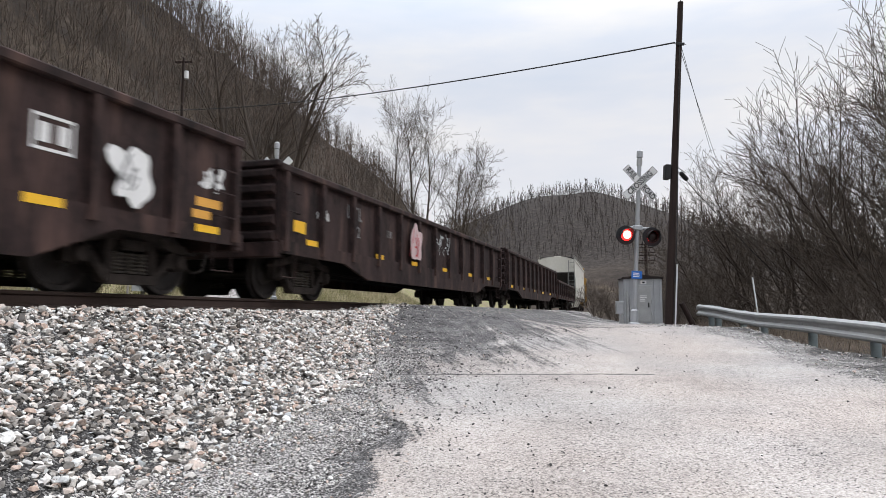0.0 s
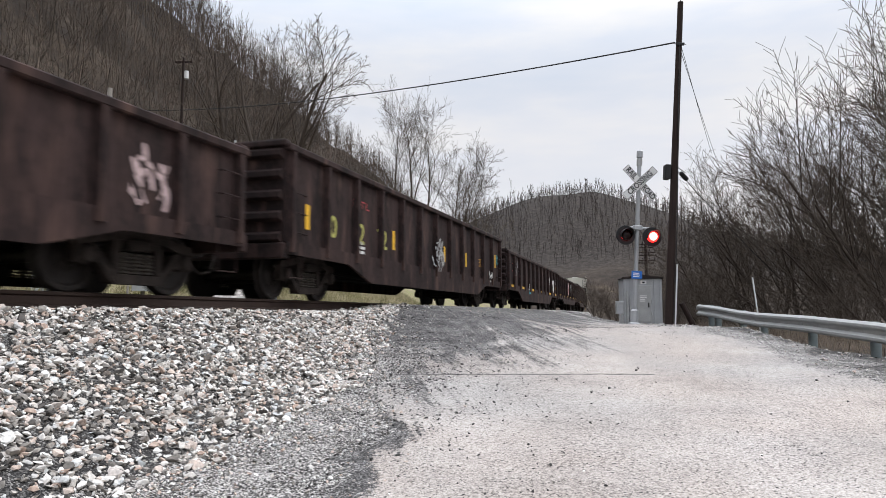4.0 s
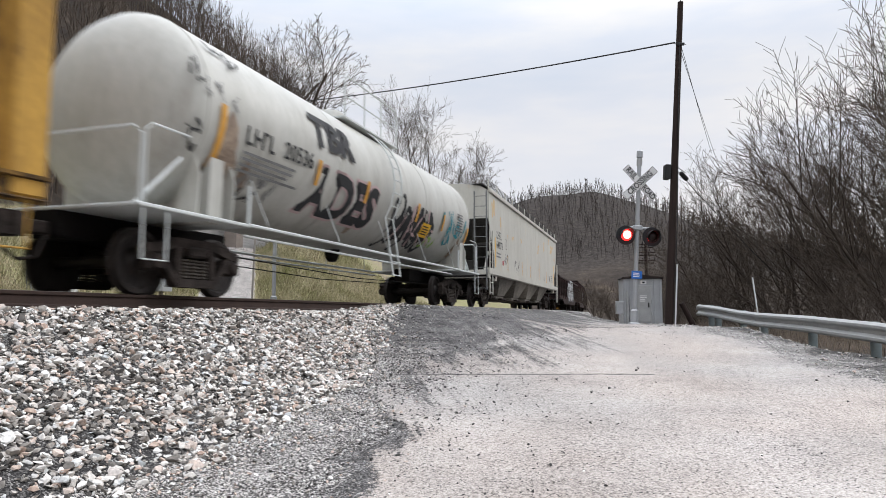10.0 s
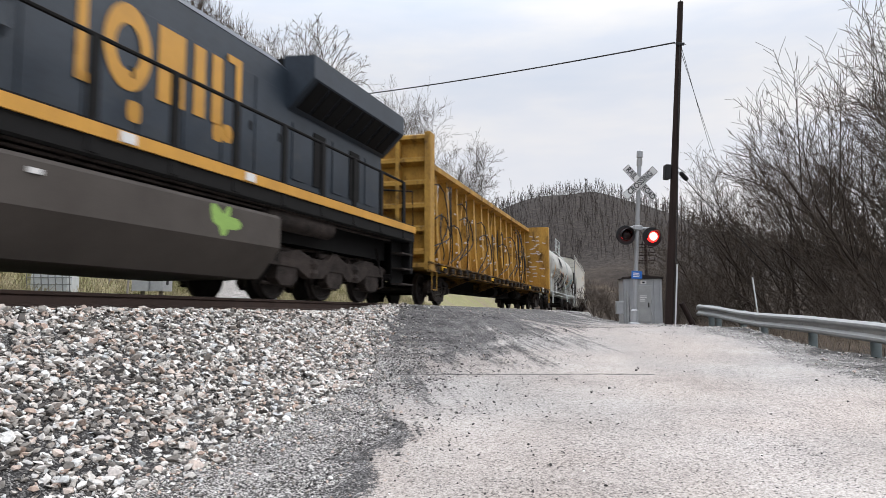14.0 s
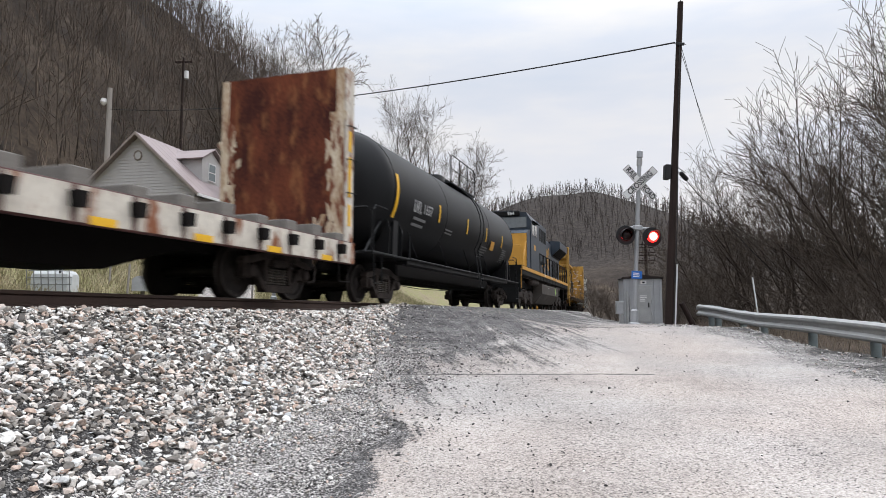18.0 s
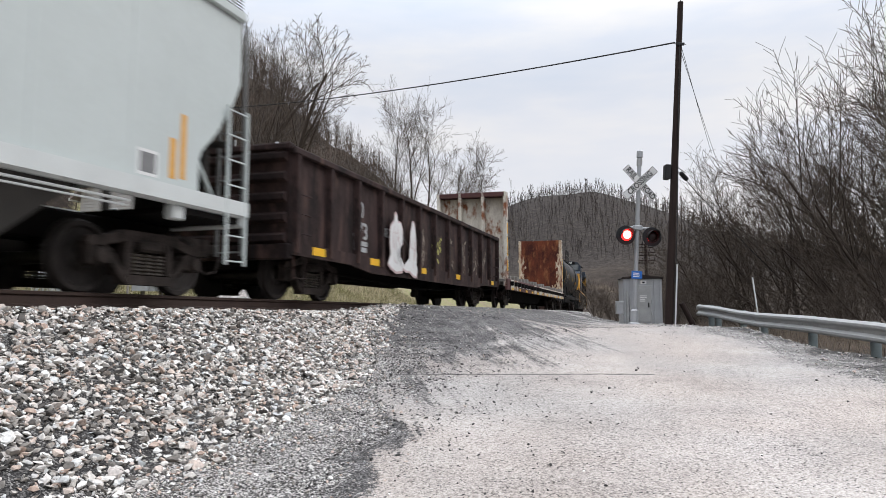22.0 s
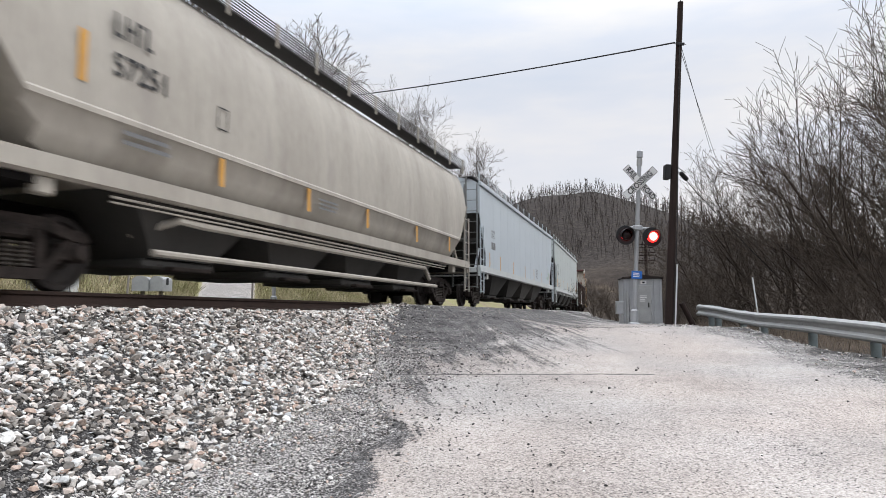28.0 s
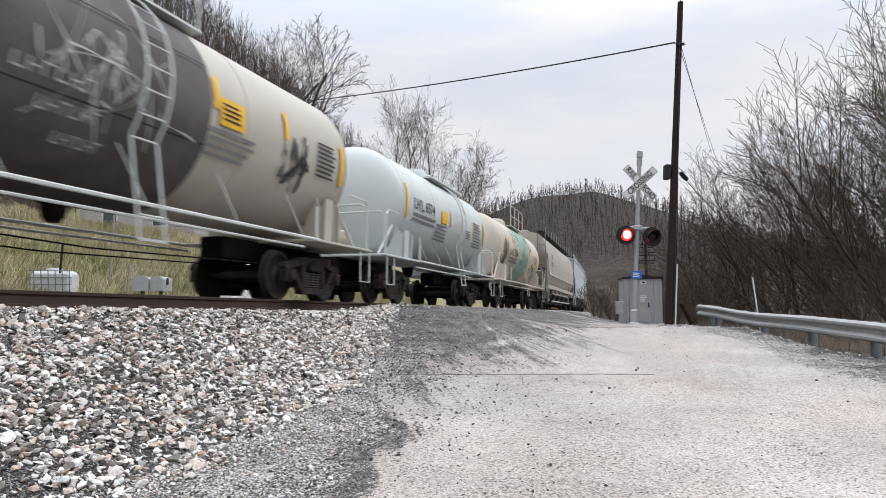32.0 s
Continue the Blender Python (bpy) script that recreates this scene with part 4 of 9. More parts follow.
# ---------------------------------------------------------------- gondolas
def gondola(label, a, b, top=2.30, deep=True, material=None, posts=13, belly=0.46):
    mt = material or M_GON
    car, L, c = start_car("gondola_car", label, "gondola car", a, b, 1.68)
    h = L / 2
    part("floor", Geo().box(-h + 0.03, h - 0.03, -1.44, 1.44, 0.98, 1.05), M_GONIN, car)
    part("centre_sill", Geo().cbox(-h + 0.05, h - 0.05, -0.3, 0.3, 0.55, 0.97, 0.03), M_UNDER, car)
    for q in (-1, 1):
        part("side_wall", Geo().box(-h, h, q * 1.47 - 0.012, q * 1.47 + 0.012, 0.80, top - 0.08), mt, car)
        if deep:
            poly = [(-h, 0.98), (h, 0.98), (h, 0.76), (h * 0.70, 0.74), (h * 0.56, belly), (-h * 0.56, belly), (-h * 0.70, 0.74), (-h, 0.76)]
        else:
            poly = [(-h, 0.98), (h, 0.98), (h, 0.74), (-h, 0.74)]
        part("side_sill", Geo().prism(poly, q * 1.49, q * 1.55), mt, car)
        part("top_chord", Geo().cbox(-h - 0.02, h + 0.02, q * 1.52 - 0.07, q * 1.52 + 0.07, top - 0.13, top, 0.02), mt, car)
        pg = kept(f"gpost{top}{q}", lambda: Geo().prism([(-0.085, q * 1.482), (-0.05, q * 1.60), (0.05, q * 1.60), (0.085, q * 1.482)], 0.80, top - 0.13, "z"))
        for i in range(posts):
            x = -h + 0.16 + (L - 0.32) * i / (posts - 1)
            part("side_post", pg, mt, car, "", pose(x, 0, 0))
    for q in (-1, 1):
        part("end_wall", Geo().box(q * h - 0.015, q * h + 0.015, -1.46, 1.46, 0.80, top + 0.03), mt, car)
        rib = kept(f"grib{q}", lambda: Geo().prism([(q * 0.0, -0.10), (q * 0.11, -0.045), (q * 0.11, 0.045), (q * 0.0, 0.10)], -1.44, 1.44))
        for z in np.linspace(1.05, top - 0.18, 5):
            part("end_rib", rib, mt, car, "", pose(q * (h + 0.012), 0, float(z)))
        part("end_sill", Geo().cbox(q * h - 0.1, q * h + 0.1, -1.52, 1.52, 0.68, 0.95, 0.02), mt, car)
        part("end_cap", Geo().cbox(q * h - 0.08, q * h + 0.08, -1.52, 1.52, top - 0.06, top + 0.06, 0.02), mt, car)
        for z in (1.15, 1.5, 1.85):
            part("grab_iron", Geo().tube([(q * (h - 0.62), -1.49, z), (q * (h - 0.62), -1.58, z), (q * (h - 0.14), -1.58, z), (q * (h - 0.14), -1.49, z)], 0.012, 5), mt, car)
        part("stirrup", Geo().tube([(q * (h - 0.6), -1.50, 0.75), (q * (h - 0.6), -1.50, 0.36), (q * (h - 0.15), -1.50, 0.36), (q * (h - 0.15), -1.50, 0.75)], 0.016, 5), mt, car)
    wheel_hub(car, pose(-h - 0.24, 0.75, 1.75, 0, 0, 90), mt)
    part("brake_pipe", Geo().tube([(-h + 2, -0.9, 0.62), (0, -1.0, 0.42), (h - 2, -0.9, 0.62)], 0.025, 5), M_UNDER, car)
    part("brake_cylinder", Geo().lathe([(-0.35, 0.05), (-0.3, 0.16), (0.3, 0.16), (0.35, 0.05)], 12, "x", (2.0, -0.75, 0.60)), M_UNDER, car)
    return car, L


SIDE_Y = -1.488      # the wall's face between the posts
POST_Y = -1.604


def sill_marks(car, xs, z=0.90, w=0.5, h=0.105):
    for x in xs:
        lay(car, "reflector", s_rect(w, h), x, z, on_side(-1.556), M_REFY, "yellow reflective strip")


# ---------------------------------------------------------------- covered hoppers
# end steel of the hoppers: deep shade put into this colour, plus grime
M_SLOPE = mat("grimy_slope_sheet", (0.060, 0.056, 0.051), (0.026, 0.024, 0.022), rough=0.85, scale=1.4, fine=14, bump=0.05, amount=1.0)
M_BOARD = mat("dark_steel_grid", (0.055, 0.052, 0.052), (0.03, 0.028, 0.028), rough=0.7, bump=0.05)


def hopper(label, a, b, mt, trim, bays=3, eave=4.42, sill_m=None, round_body=False, under=None, conduits=True):
    car, L, c = start_car("covered_hopper", label, "hopper car", a, b, 1.47)
    h = L / 2
    under = under or mt
    if round_body:
        half = [(0.0, eave + 0.16), (0.62, eave + 0.12), (1.05, eave + 0.0), (1.30, eave - 0.22), (1.45, eave - 0.6), (1.545, 3.2), (1.575, 2.6), (1.575, 2.12), (1.60, 2.09), (1.60, 2.03), (1.565, 2.0), (1.50, 1.75), (1.38, 1.5), (1.22, 1.34)]
        prof = half + [(-y, z) for y, z in reversed(half[1:])]
        xs = [-h + 0.22, -h + 0.24, -h + 0.75, -h + 1.1, -h + 1.35, -h + 1.5, h - 1.5, h - 1.35, h - 1.1, h - 0.75, h - 0.24, h - 0.22]
        g, n = Geo(), len(prof)
        vs = []
        for x in xs:
            zmin = 1.34 + max(0, abs(x) - (h - 1.5)) / 1.28 * 1.9
            ez = 1 - 0.03 * (abs(x) > h - 0.23)
            vs += [(x, y * ez, max(z, zmin) if z < 3.4 else z * ez) for y, z in prof]
        fs = [(i * n + k, i * n + (k + 1) % n, (i + 1) * n + (k + 1) % n, (i + 1) * n + k) for i in range(len(xs) - 1) for k in range(n)]
        g.add(vs, fs + [tuple(range(n)), tuple(range((len(xs) - 1) * n, len(xs) * n))])
        part("body", g, mt, car, "", None, True)
        for i in range(9):
            x = -h + 2.2 + i * (L - 4.4) / 8
            part("seam", Geo().add([(x + dx, -y - 0.004, z) for y, z in half[3:8] for dx in (-0.02, 0.02)], [(2 * k, 2 * k + 1, 2 * k + 3, 2 * k + 2) for k in range(4)]), mt, car)
    else:
        side = [(-h + 0.2, eave - 0.1), (h - 0.2, eave - 0.1), (h - 0.2, 3.3), (h - 1.95, 1.42), (-h + 1.95, 1.42), (-h + 0.2, 3.3)]
        part("body", Geo().prism(side, -1.505, 1.505), mt, car)
        skin = [(h - 0.2, eave - 0.1), (h - 0.2, 3.27), (h - 0.36, 2.92), (h - 0.74, 2.36), (h - 1.06, 2.03), (h - 1.12, 1.88), (h - 1.12, 1.42)]
        skin = skin + [(-x, z) for x, z in reversed(skin)]
        for q in (-1, 1):
            sheet_ = part("side_sheet", Geo().prism(skin, min(q * 1.506, q * 1.53), max(q * 1.506, q * 1.53)), mt, car)
            ridge_g = kept(f"ridge{q}{eave}{mt.name}", lambda: Geo().prism([(-0.03, q * 1.529), (-0.018, q * 1.534), (0.018, q * 1.534), (0.03, q * 1.529)], 1.45, eave - 0.17, "z"))
            for i in range(11):
                part("weld_ridge", ridge_g, mt, sheet_, "", pose(-h + 2.4 + i * (L - 4.8) / 10, 0, 0))
        part("roof", Geo().prism([(-1.53, eave - 0.10), (-1.2, eave + 0.10), (-0.6, eave + 0.2), (0, eave + 0.23), (0.6, eave + 0.2), (1.2, eave + 0.10), (1.53, eave - 0.10)], -h + 0.2, h - 0.2, "x"), mt, car)
        for q in (-1, 1):
            part("eave", Geo().cbox(-h + 0.16, h - 0.16, q * 1.55 - 0.05, q * 1.55 + 0.05, eave - 0.16, eave, 0.02), mt, car)
    # running boards along the roof edge
    for q in (-1, 1):
        rb = part("running_board", Geo().box(-h + 0.1, h - 0.1, q * 1.12 - 0.2, q * 1.12 + 0.2, eave + 0.15, eave + 0.18), M_BOARD, car, "dark open-grid running board")
        for k in range(7):
            z = eave + 0.04 + k * 0.05
            part("board_rail", Geo().box(-h + 0.1, h - 0.1, q * 1.46 - 0.008, q * 1.46 + 0.008, z, z + 0.013), M_BOARD, rb)
        bracket = kept(f"bracket{q}{eave}{mt.name}", lambda: Geo().cbox(-0.028, 0.028, q * 1.475 - 0.02, q * 1.475 + 0.02, eave - 0.06, eave + 0.37, 0.008))
        for i in range(13):
            part("bracket", bracket, mt, rb, "", pose(-h + 0.35 + i * (L - 0.7) / 12, 0, 0))
    for i in range(6):
        x = -h + 1.8 + i * (L - 3.6) / 5
        part("hatch", Geo().cbox(x - 0.8, x + 0.8, -0.35, 0.35, eave + 0.2, eave + 0.32, 0.04), mt, car)
    # side sills
    for q in (-1, 1):
        part("side_sill", Geo().prism([(q * 1.50, 1.43), (q * 1.60, 1.43), (q * 1.60, 1.22), (q * 1.54, 1.19), (q * 1.48, 1.19)], -h, h, "x"), sill_m or mt, car)
        for y1, z1, r1 in ((1.52, 1.12, 0.018), (1.50, 1.06, 0.014))[:2 * conduits]:
            part("conduit", Geo().tube([(-h + 2.4, q * y1, z1), (h - 2.4, q * y1, z1)], r1, 6), sill_m or mt, car)
    # hopper bays
    inner = L - 5.6
    w = inner / bays
    for i in range(bays):
        x = -inner / 2 + w * (i + 0.5)
        t, bt = w / 2 * 0.985, 0.66
        vs = [(x + sx * t, sy * 1.42, 1.35) for sx, sy in ((-1, -1), (1, -1), (1, 1), (-1, 1))] + [(x + sx * bt, sy * 1.04, 0.50) for sx, sy in ((-1, -1), (1, -1), (1, 1), (-1, 1))]
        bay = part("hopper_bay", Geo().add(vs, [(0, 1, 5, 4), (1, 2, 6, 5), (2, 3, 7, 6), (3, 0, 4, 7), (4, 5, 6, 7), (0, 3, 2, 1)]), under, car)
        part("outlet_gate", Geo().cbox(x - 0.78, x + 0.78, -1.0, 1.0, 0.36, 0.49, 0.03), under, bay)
        part("gate_rack", Geo().cbox(x - 0.35, x + 0.55, -1.16, -1.0, 0.33, 0.40, 0.015), M_TRUCK, bay)
        part("gate_shaft", Geo().tube([(x - 0.45, -1.0, 0.40), (x - 0.45, 1.0, 0.40)], 0.03, 8), M_TRUCK, bay)
    part("centre_sill", Geo().cbox(-h + 0.1, h - 0.1, -0.25, 0.25, 0.68, 1.1, 0.03), M_UNDER, car)
    for q in (-1, 1):
        part("end_platform", Geo().box(q * h - 0.02 if q < 0 else h - 1.5, q * h + 0.02 if q > 0 else -h + 1.5, -1.5, 1.5, 1.10, 1.18), M_UNDER, car)
        part("end_sill", Geo().cbox(q * (h - 0.07) - 0.07, q * (h - 0.07) + 0.07, -1.56, 1.56, 1.05, 1.36, 0.02), sill_m or mt, car)
        # cross rail, posts and gear wear the shade of the dark end opening
        part("cross_rail", Geo().cbox(q * (h - 0.28) - 0.03, q * (h - 0.28) + 0.03, -1.5, 1.5, 2.28, 2.38, 0.01), M_SLOPE, car)
        part("jacking_pad", Geo().cbox(q * (h - 1.47) - 0.12, q * (h - 1.47) + 0.12, -1.52, -1.36, 1.0, 1.2, 0.02), sill_m or mt, car)
        for y in (-0.95, 0.95):
            part("end_post", Geo().cbox(q * (h - 0.28) - 0.05, q * (h - 0.28) + 0.05, y - 0.06, y + 0.06, 1.18, 3.25, 0.01), M_SLOPE, car)
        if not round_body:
            # dark plate over the body-coloured slope; its colour carries the shade
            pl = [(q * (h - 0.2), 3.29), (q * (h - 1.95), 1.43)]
            part("slope_sheet", Geo().prism([(pl[0][0] + q * 0.004, pl[0][1]), (pl[1][0] + q * 0.004, pl[1][1]), (pl[1][0] + q * 0.02, pl[1][1] - 0.01), (pl[0][0] + q * 0.02, pl[0][1] - 0.01)], -1.49, 1.49), M_SLOPE, car, "grimy end slope sheet, coloured dark for deep shade")
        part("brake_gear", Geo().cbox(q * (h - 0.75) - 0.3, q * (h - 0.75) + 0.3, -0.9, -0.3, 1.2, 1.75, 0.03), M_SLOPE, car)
        part("slope_brace", Geo().tube([(q * (h - 0.3), -1.3, 1.2), (q * (h - 1.0), -1.3, 2.1)], 0.04, 6), mt, car)
        add_ladder(car, pose(q * (h - 0.30), -1.585, 0), 0.45, 2.85, 0.46, mt)
        add_ladder(car, pose(q * (h + 0.0), -1.25, 0, 0, 0, 90), 0.62, 4.3, 0.46, trim)
    wheel_hub(car, pose(-h - 0.12, 0.6, 2.3, 0, 0, 90), mt)
    part("air_reservoir", Geo().lathe([(-0.55, 0.08), (-0.48, 0.2), (0.48, 0.2), (0.55, 0.08)], 14, "y", (-h + 0.85, 0.1, 1.42)), M_UNDER, car, "", None, True)
    return car, L


# ---------------------------------------------------------------- tank cars
def tank_car(label, a, b, r, zc, mt, plat, rails, band=None, cap=None, dome_at=0.0, dark_low=None):
    car, L, c = start_car("tank_car", label, "tank car", a, b, 1.75)
    h = L / 2
    e = h - 0.72                       # reach of the heads
    k = 0.62
    head = [(e - k + k * math.sin(t), r * math.cos(t)) for t in np.linspace(0, math.pi / 2 * 0.97, 9)]
    prof = [(-x, y) for x, y in reversed(head)] + head
    tank = part("tank", Geo().lathe(prof, 48, "x", (0, 0, zc)), mt, car, "", None, True)
    for x in (-e + k, -e * 0.35, e * 0.35, e - k):
        part("weld_seam", Geo().lathe([(x - 0.02, r + 0.003), (x - 0.015, r + 0.008), (x + 0.015, r + 0.008), (x + 0.02, r + 0.003)], 48, "x", (0, 0, zc)), mt, tank, "", None, True)
    if band:
        x0, x1, bm_ = band
        part("jacket_band", Geo().lathe([(x0, r + 0.004), (x0 + 0.01, r + 0.012), (x1 - 0.01, r + 0.012), (x1, r + 0.004)], 48, "x", (0, 0, zc)), bm_, tank, "", None, True)
    if cap:
        g = Geo().lathe([(x, y + 0.012) for x, y in prof if cap[0] <= x <= cap[1]], 48, "x", (0, 0, zc))
        part("painted_end", g, cap[2], tank, "", None, True)
    part("stub_sill", Geo().cbox(-h, -h + 3.6, -0.25, 0.25, 0.72, 1.12, 0.03), M_UNDER, car)
    part("stub_sill", Geo().cbox(h - 3.6, h, -0.25, 0.25, 0.72, 1.12, 0.03), M_UNDER, car)
    for q in (-1, 1):
        x = q * (h - 1.75)
        part("saddle", Geo().prism([(-1.35, 1.08), (1.35, 1.08), (1.38, zc - 0.75), (1.15, zc - r * 0.72), (0.6, zc - r * 0.93), (0, zc - r * 1.0), (-0.6, zc - r * 0.93), (-1.15, zc - r * 0.72), (-1.38, zc - 0.75)], x - 0.16, x + 0.16, "x"), mt, car)
        pf = part("end_platform", Geo().cbox(min(q * h, q * (h - 2.5)), max(q * h, q * (h - 2.5)), -1.52, 1.52, 1.085, 1.14, 0.012), plat, car)
        part("end_railing", Geo().tube([(q * (h - 0.12), -1.42, 1.12), (q * (h - 0.12), -1.42, 2.05), (q * (h - 0.12), -1.3, 2.15), (q * (h - 0.12), 1.3, 2.15), (q * (h - 0.12), 1.42, 2.05), (q * (h - 0.12), 1.42, 1.12)], 0.022, 6), rails, pf)
        part("hand_hoop", Geo().tube([(q * (h - 0.15), -1.46, 1.12), (q * (h - 0.15), -1.46, 2.1), (q * (h - 0.28), -1.46, 2.2), (q * (h - 1.0), -1.46, 2.2)], 0.018, 6), rails, pf)
        part("platform_post", Geo().tube([(q * (h - 2.45), -1.48, 1.1), (q * (h - 2.45), -1.48, 1.75)], 0.03, 6), rails, pf)
        part("diagonal_brace", Geo().tube([(q * (h - 0.25), -1.2, 1.15), (q * (h - 1.15), -1.2, 1.95)], 0.03, 6), rails, pf)
        part("stirrup", Geo().tube([(q * (h - 0.1), -1.5, 1.06), (q * (h - 0.1), -1.5, 0.42), (q * (h - 0.55), -1.5, 0.42), (q * (h - 0.55), -1.5, 1.06)], 0.018, 6), rails, pf)
        # gusset plates between the bolster and the shell
        for dx in (-0.42, 0.42):
            part("bolster_gusset", Geo().prism([(-1.36, 1.12), (-1.40, 1.75), (-r * 0.86, zc - r * 0.5), (-0.9, 1.12)], x + dx - 0.015, x + dx + 0.015, "x"), mt, car)
    for y in (-1.52, 1.52):
        part("lower_pipe", Geo().tube([(-h + 2.6, y * 0.86, 0.98), (h - 2.6, y * 0.86, 0.98)], 0.022, 6), rails, car)
        hr = part("side_handrail", Geo().tube([(-h + 2.4, y, 1.12), (h - 2.4, y, 1.12)], 0.03, 6), rails, car)
        for i in range(5):
            x = -h + 3.0 + i * (L - 6.0) / 4
            part("rail_bracket", Geo().tube([(x, y, 1.12), (x - 0.35, y * 0.9, zc - r * 0.6)], 0.011, 5), rails, hr)
    # ladder and dome platform
    lx = dome_at
    steps = [(lx, -r * math.cos(t) - 0.16, zc + r * math.sin(t)) for t in np.linspace(-0.55, 1.1, 9)]
    for dx in (-0.23, 0.23):
        part("ladder_stile", Geo().tube([(x + dx, y, z) for x, y, z in [(lx, -r - 0.14, 0.62)] + steps], 0.02, 5), rails, car)
    for i, (x, y, z) in enumerate([(lx, -r - 0.14, 0.64), (lx, -r - 0.14, 0.95)] + steps):
        part("rung", Geo().tube([(x - 0.23, y, z), (x + 0.23, y, z)], 0.014, 5), rails, car)
    part("dome", Geo().lathe([(zc + r - 0.12, 0.42), (zc + r + 0.22, 0.40), (zc + r + 0.30, 0.34), (zc + r + 0.34, 0.12)], 20, "z", (dome_at - 0.4, 0, 0)), mt, car, "", None, True)
    part("valve_housing", Geo().lathe([(zc + r - 0.1, 0.26), (zc + r + 0.32, 0.26), (zc + r + 0.36, 0.2)], 16, "z", (dome_at + 0.75, 0, 0)), mt, car, "", None, True)
    wp = part("walkway", Geo().box(dome_at - 1.6, dome_at + 1.6, -1.02, 1.02, zc + r * 0.86, zc + r * 0.86 + 0.04), rails, car)
    for y in (-1.0, 1.0):
        z0 = zc + r * 0.86
        part("walkway_railing", Geo().tube([(dome_at - 1.55, y, z0), (dome_at - 1.55, y, z0 + 0.85), (dome_at - 1.4, y, z0 + 0.98), (dome_at + 1.4, y, z0 + 0.98), (dome_at + 1.55, y, z0 + 0.85), (dome_at + 1.55, y, z0)], 0.022, 6), rails, wp)
        part("walkway_railing", Geo().tube([(dome_at - 1.55, y, z0 + 0.5), (dome_at + 1.55, y, z0 + 0.5)], 0.018, 6), rails, wp)
        for dx in (-0.5, 0.5):
            part("railing_post", Geo().tube([(dome_at + dx, y, z0), (dome_at + dx, y, z0 + 0.98)], 0.02, 6), rails, wp)
    for y in (-0.7, 0.3):
        part("brake_rod", Geo().tube([(-h + 2.6, y, 0.72), (0, y, 0.58), (h - 2.6, y, 0.66)], 0.012, 5), M_UNDER, car)
    part("outlet_valve", Geo().lathe([(zc - r - 0.28, 0.1), (zc - r - 0.2, 0.16), (zc - r + 0.05, 0.2)], 12, "z", (0, 0, 0)), M_UNDER, car)
    part("air_reservoir", Geo().lathe([(-0.42, 0.1), (-0.36, 0.19), (0.36, 0.19), (0.42, 0.1)], 16, "x", (h - 0.75, -1.0, 1.36)), plat, car, "", None, True)
    part("placard_holder", Geo().box(h - 1.42, h - 1.36, -1.3, -0.9, 1.15, 1.95), plat, car)
    return car, L, h
# ---------------------------------------------------------------- centre-beam lumber flat
M_OCHRE = mat("ochre_paint", (0.50, 0.29, 0.062), (0.27, 0.15, 0.038), rough=0.65, scale=1.8, fine=18, bump=0.1, amount=1.1, spec=0.15, stretch=(1, 1, 0.5), stain=(0.07, 0.04, 0.02), stain_at=(0.55, 0.70), stain_scale=2.4)
M_GRIME = mat("grimy_ochre_sill", (0.30, 0.165, 0.04), (0.035, 0.024, 0.018), rough=0.8, scale=2.6, fine=18, bump=0.2, amount=1.6, spec=0.1, stain=(0.014, 0.012, 0.011), stain_at=(0.47, 0.58), stain_scale=2.0)
M_STRAP = mat("black_strap", (0.02, 0.02, 0.022), rough=0.6, bump=0)
M_SCRAP = mat("torn_plastic", (0.70, 0.66, 0.65), rough=0.5, bump=0)


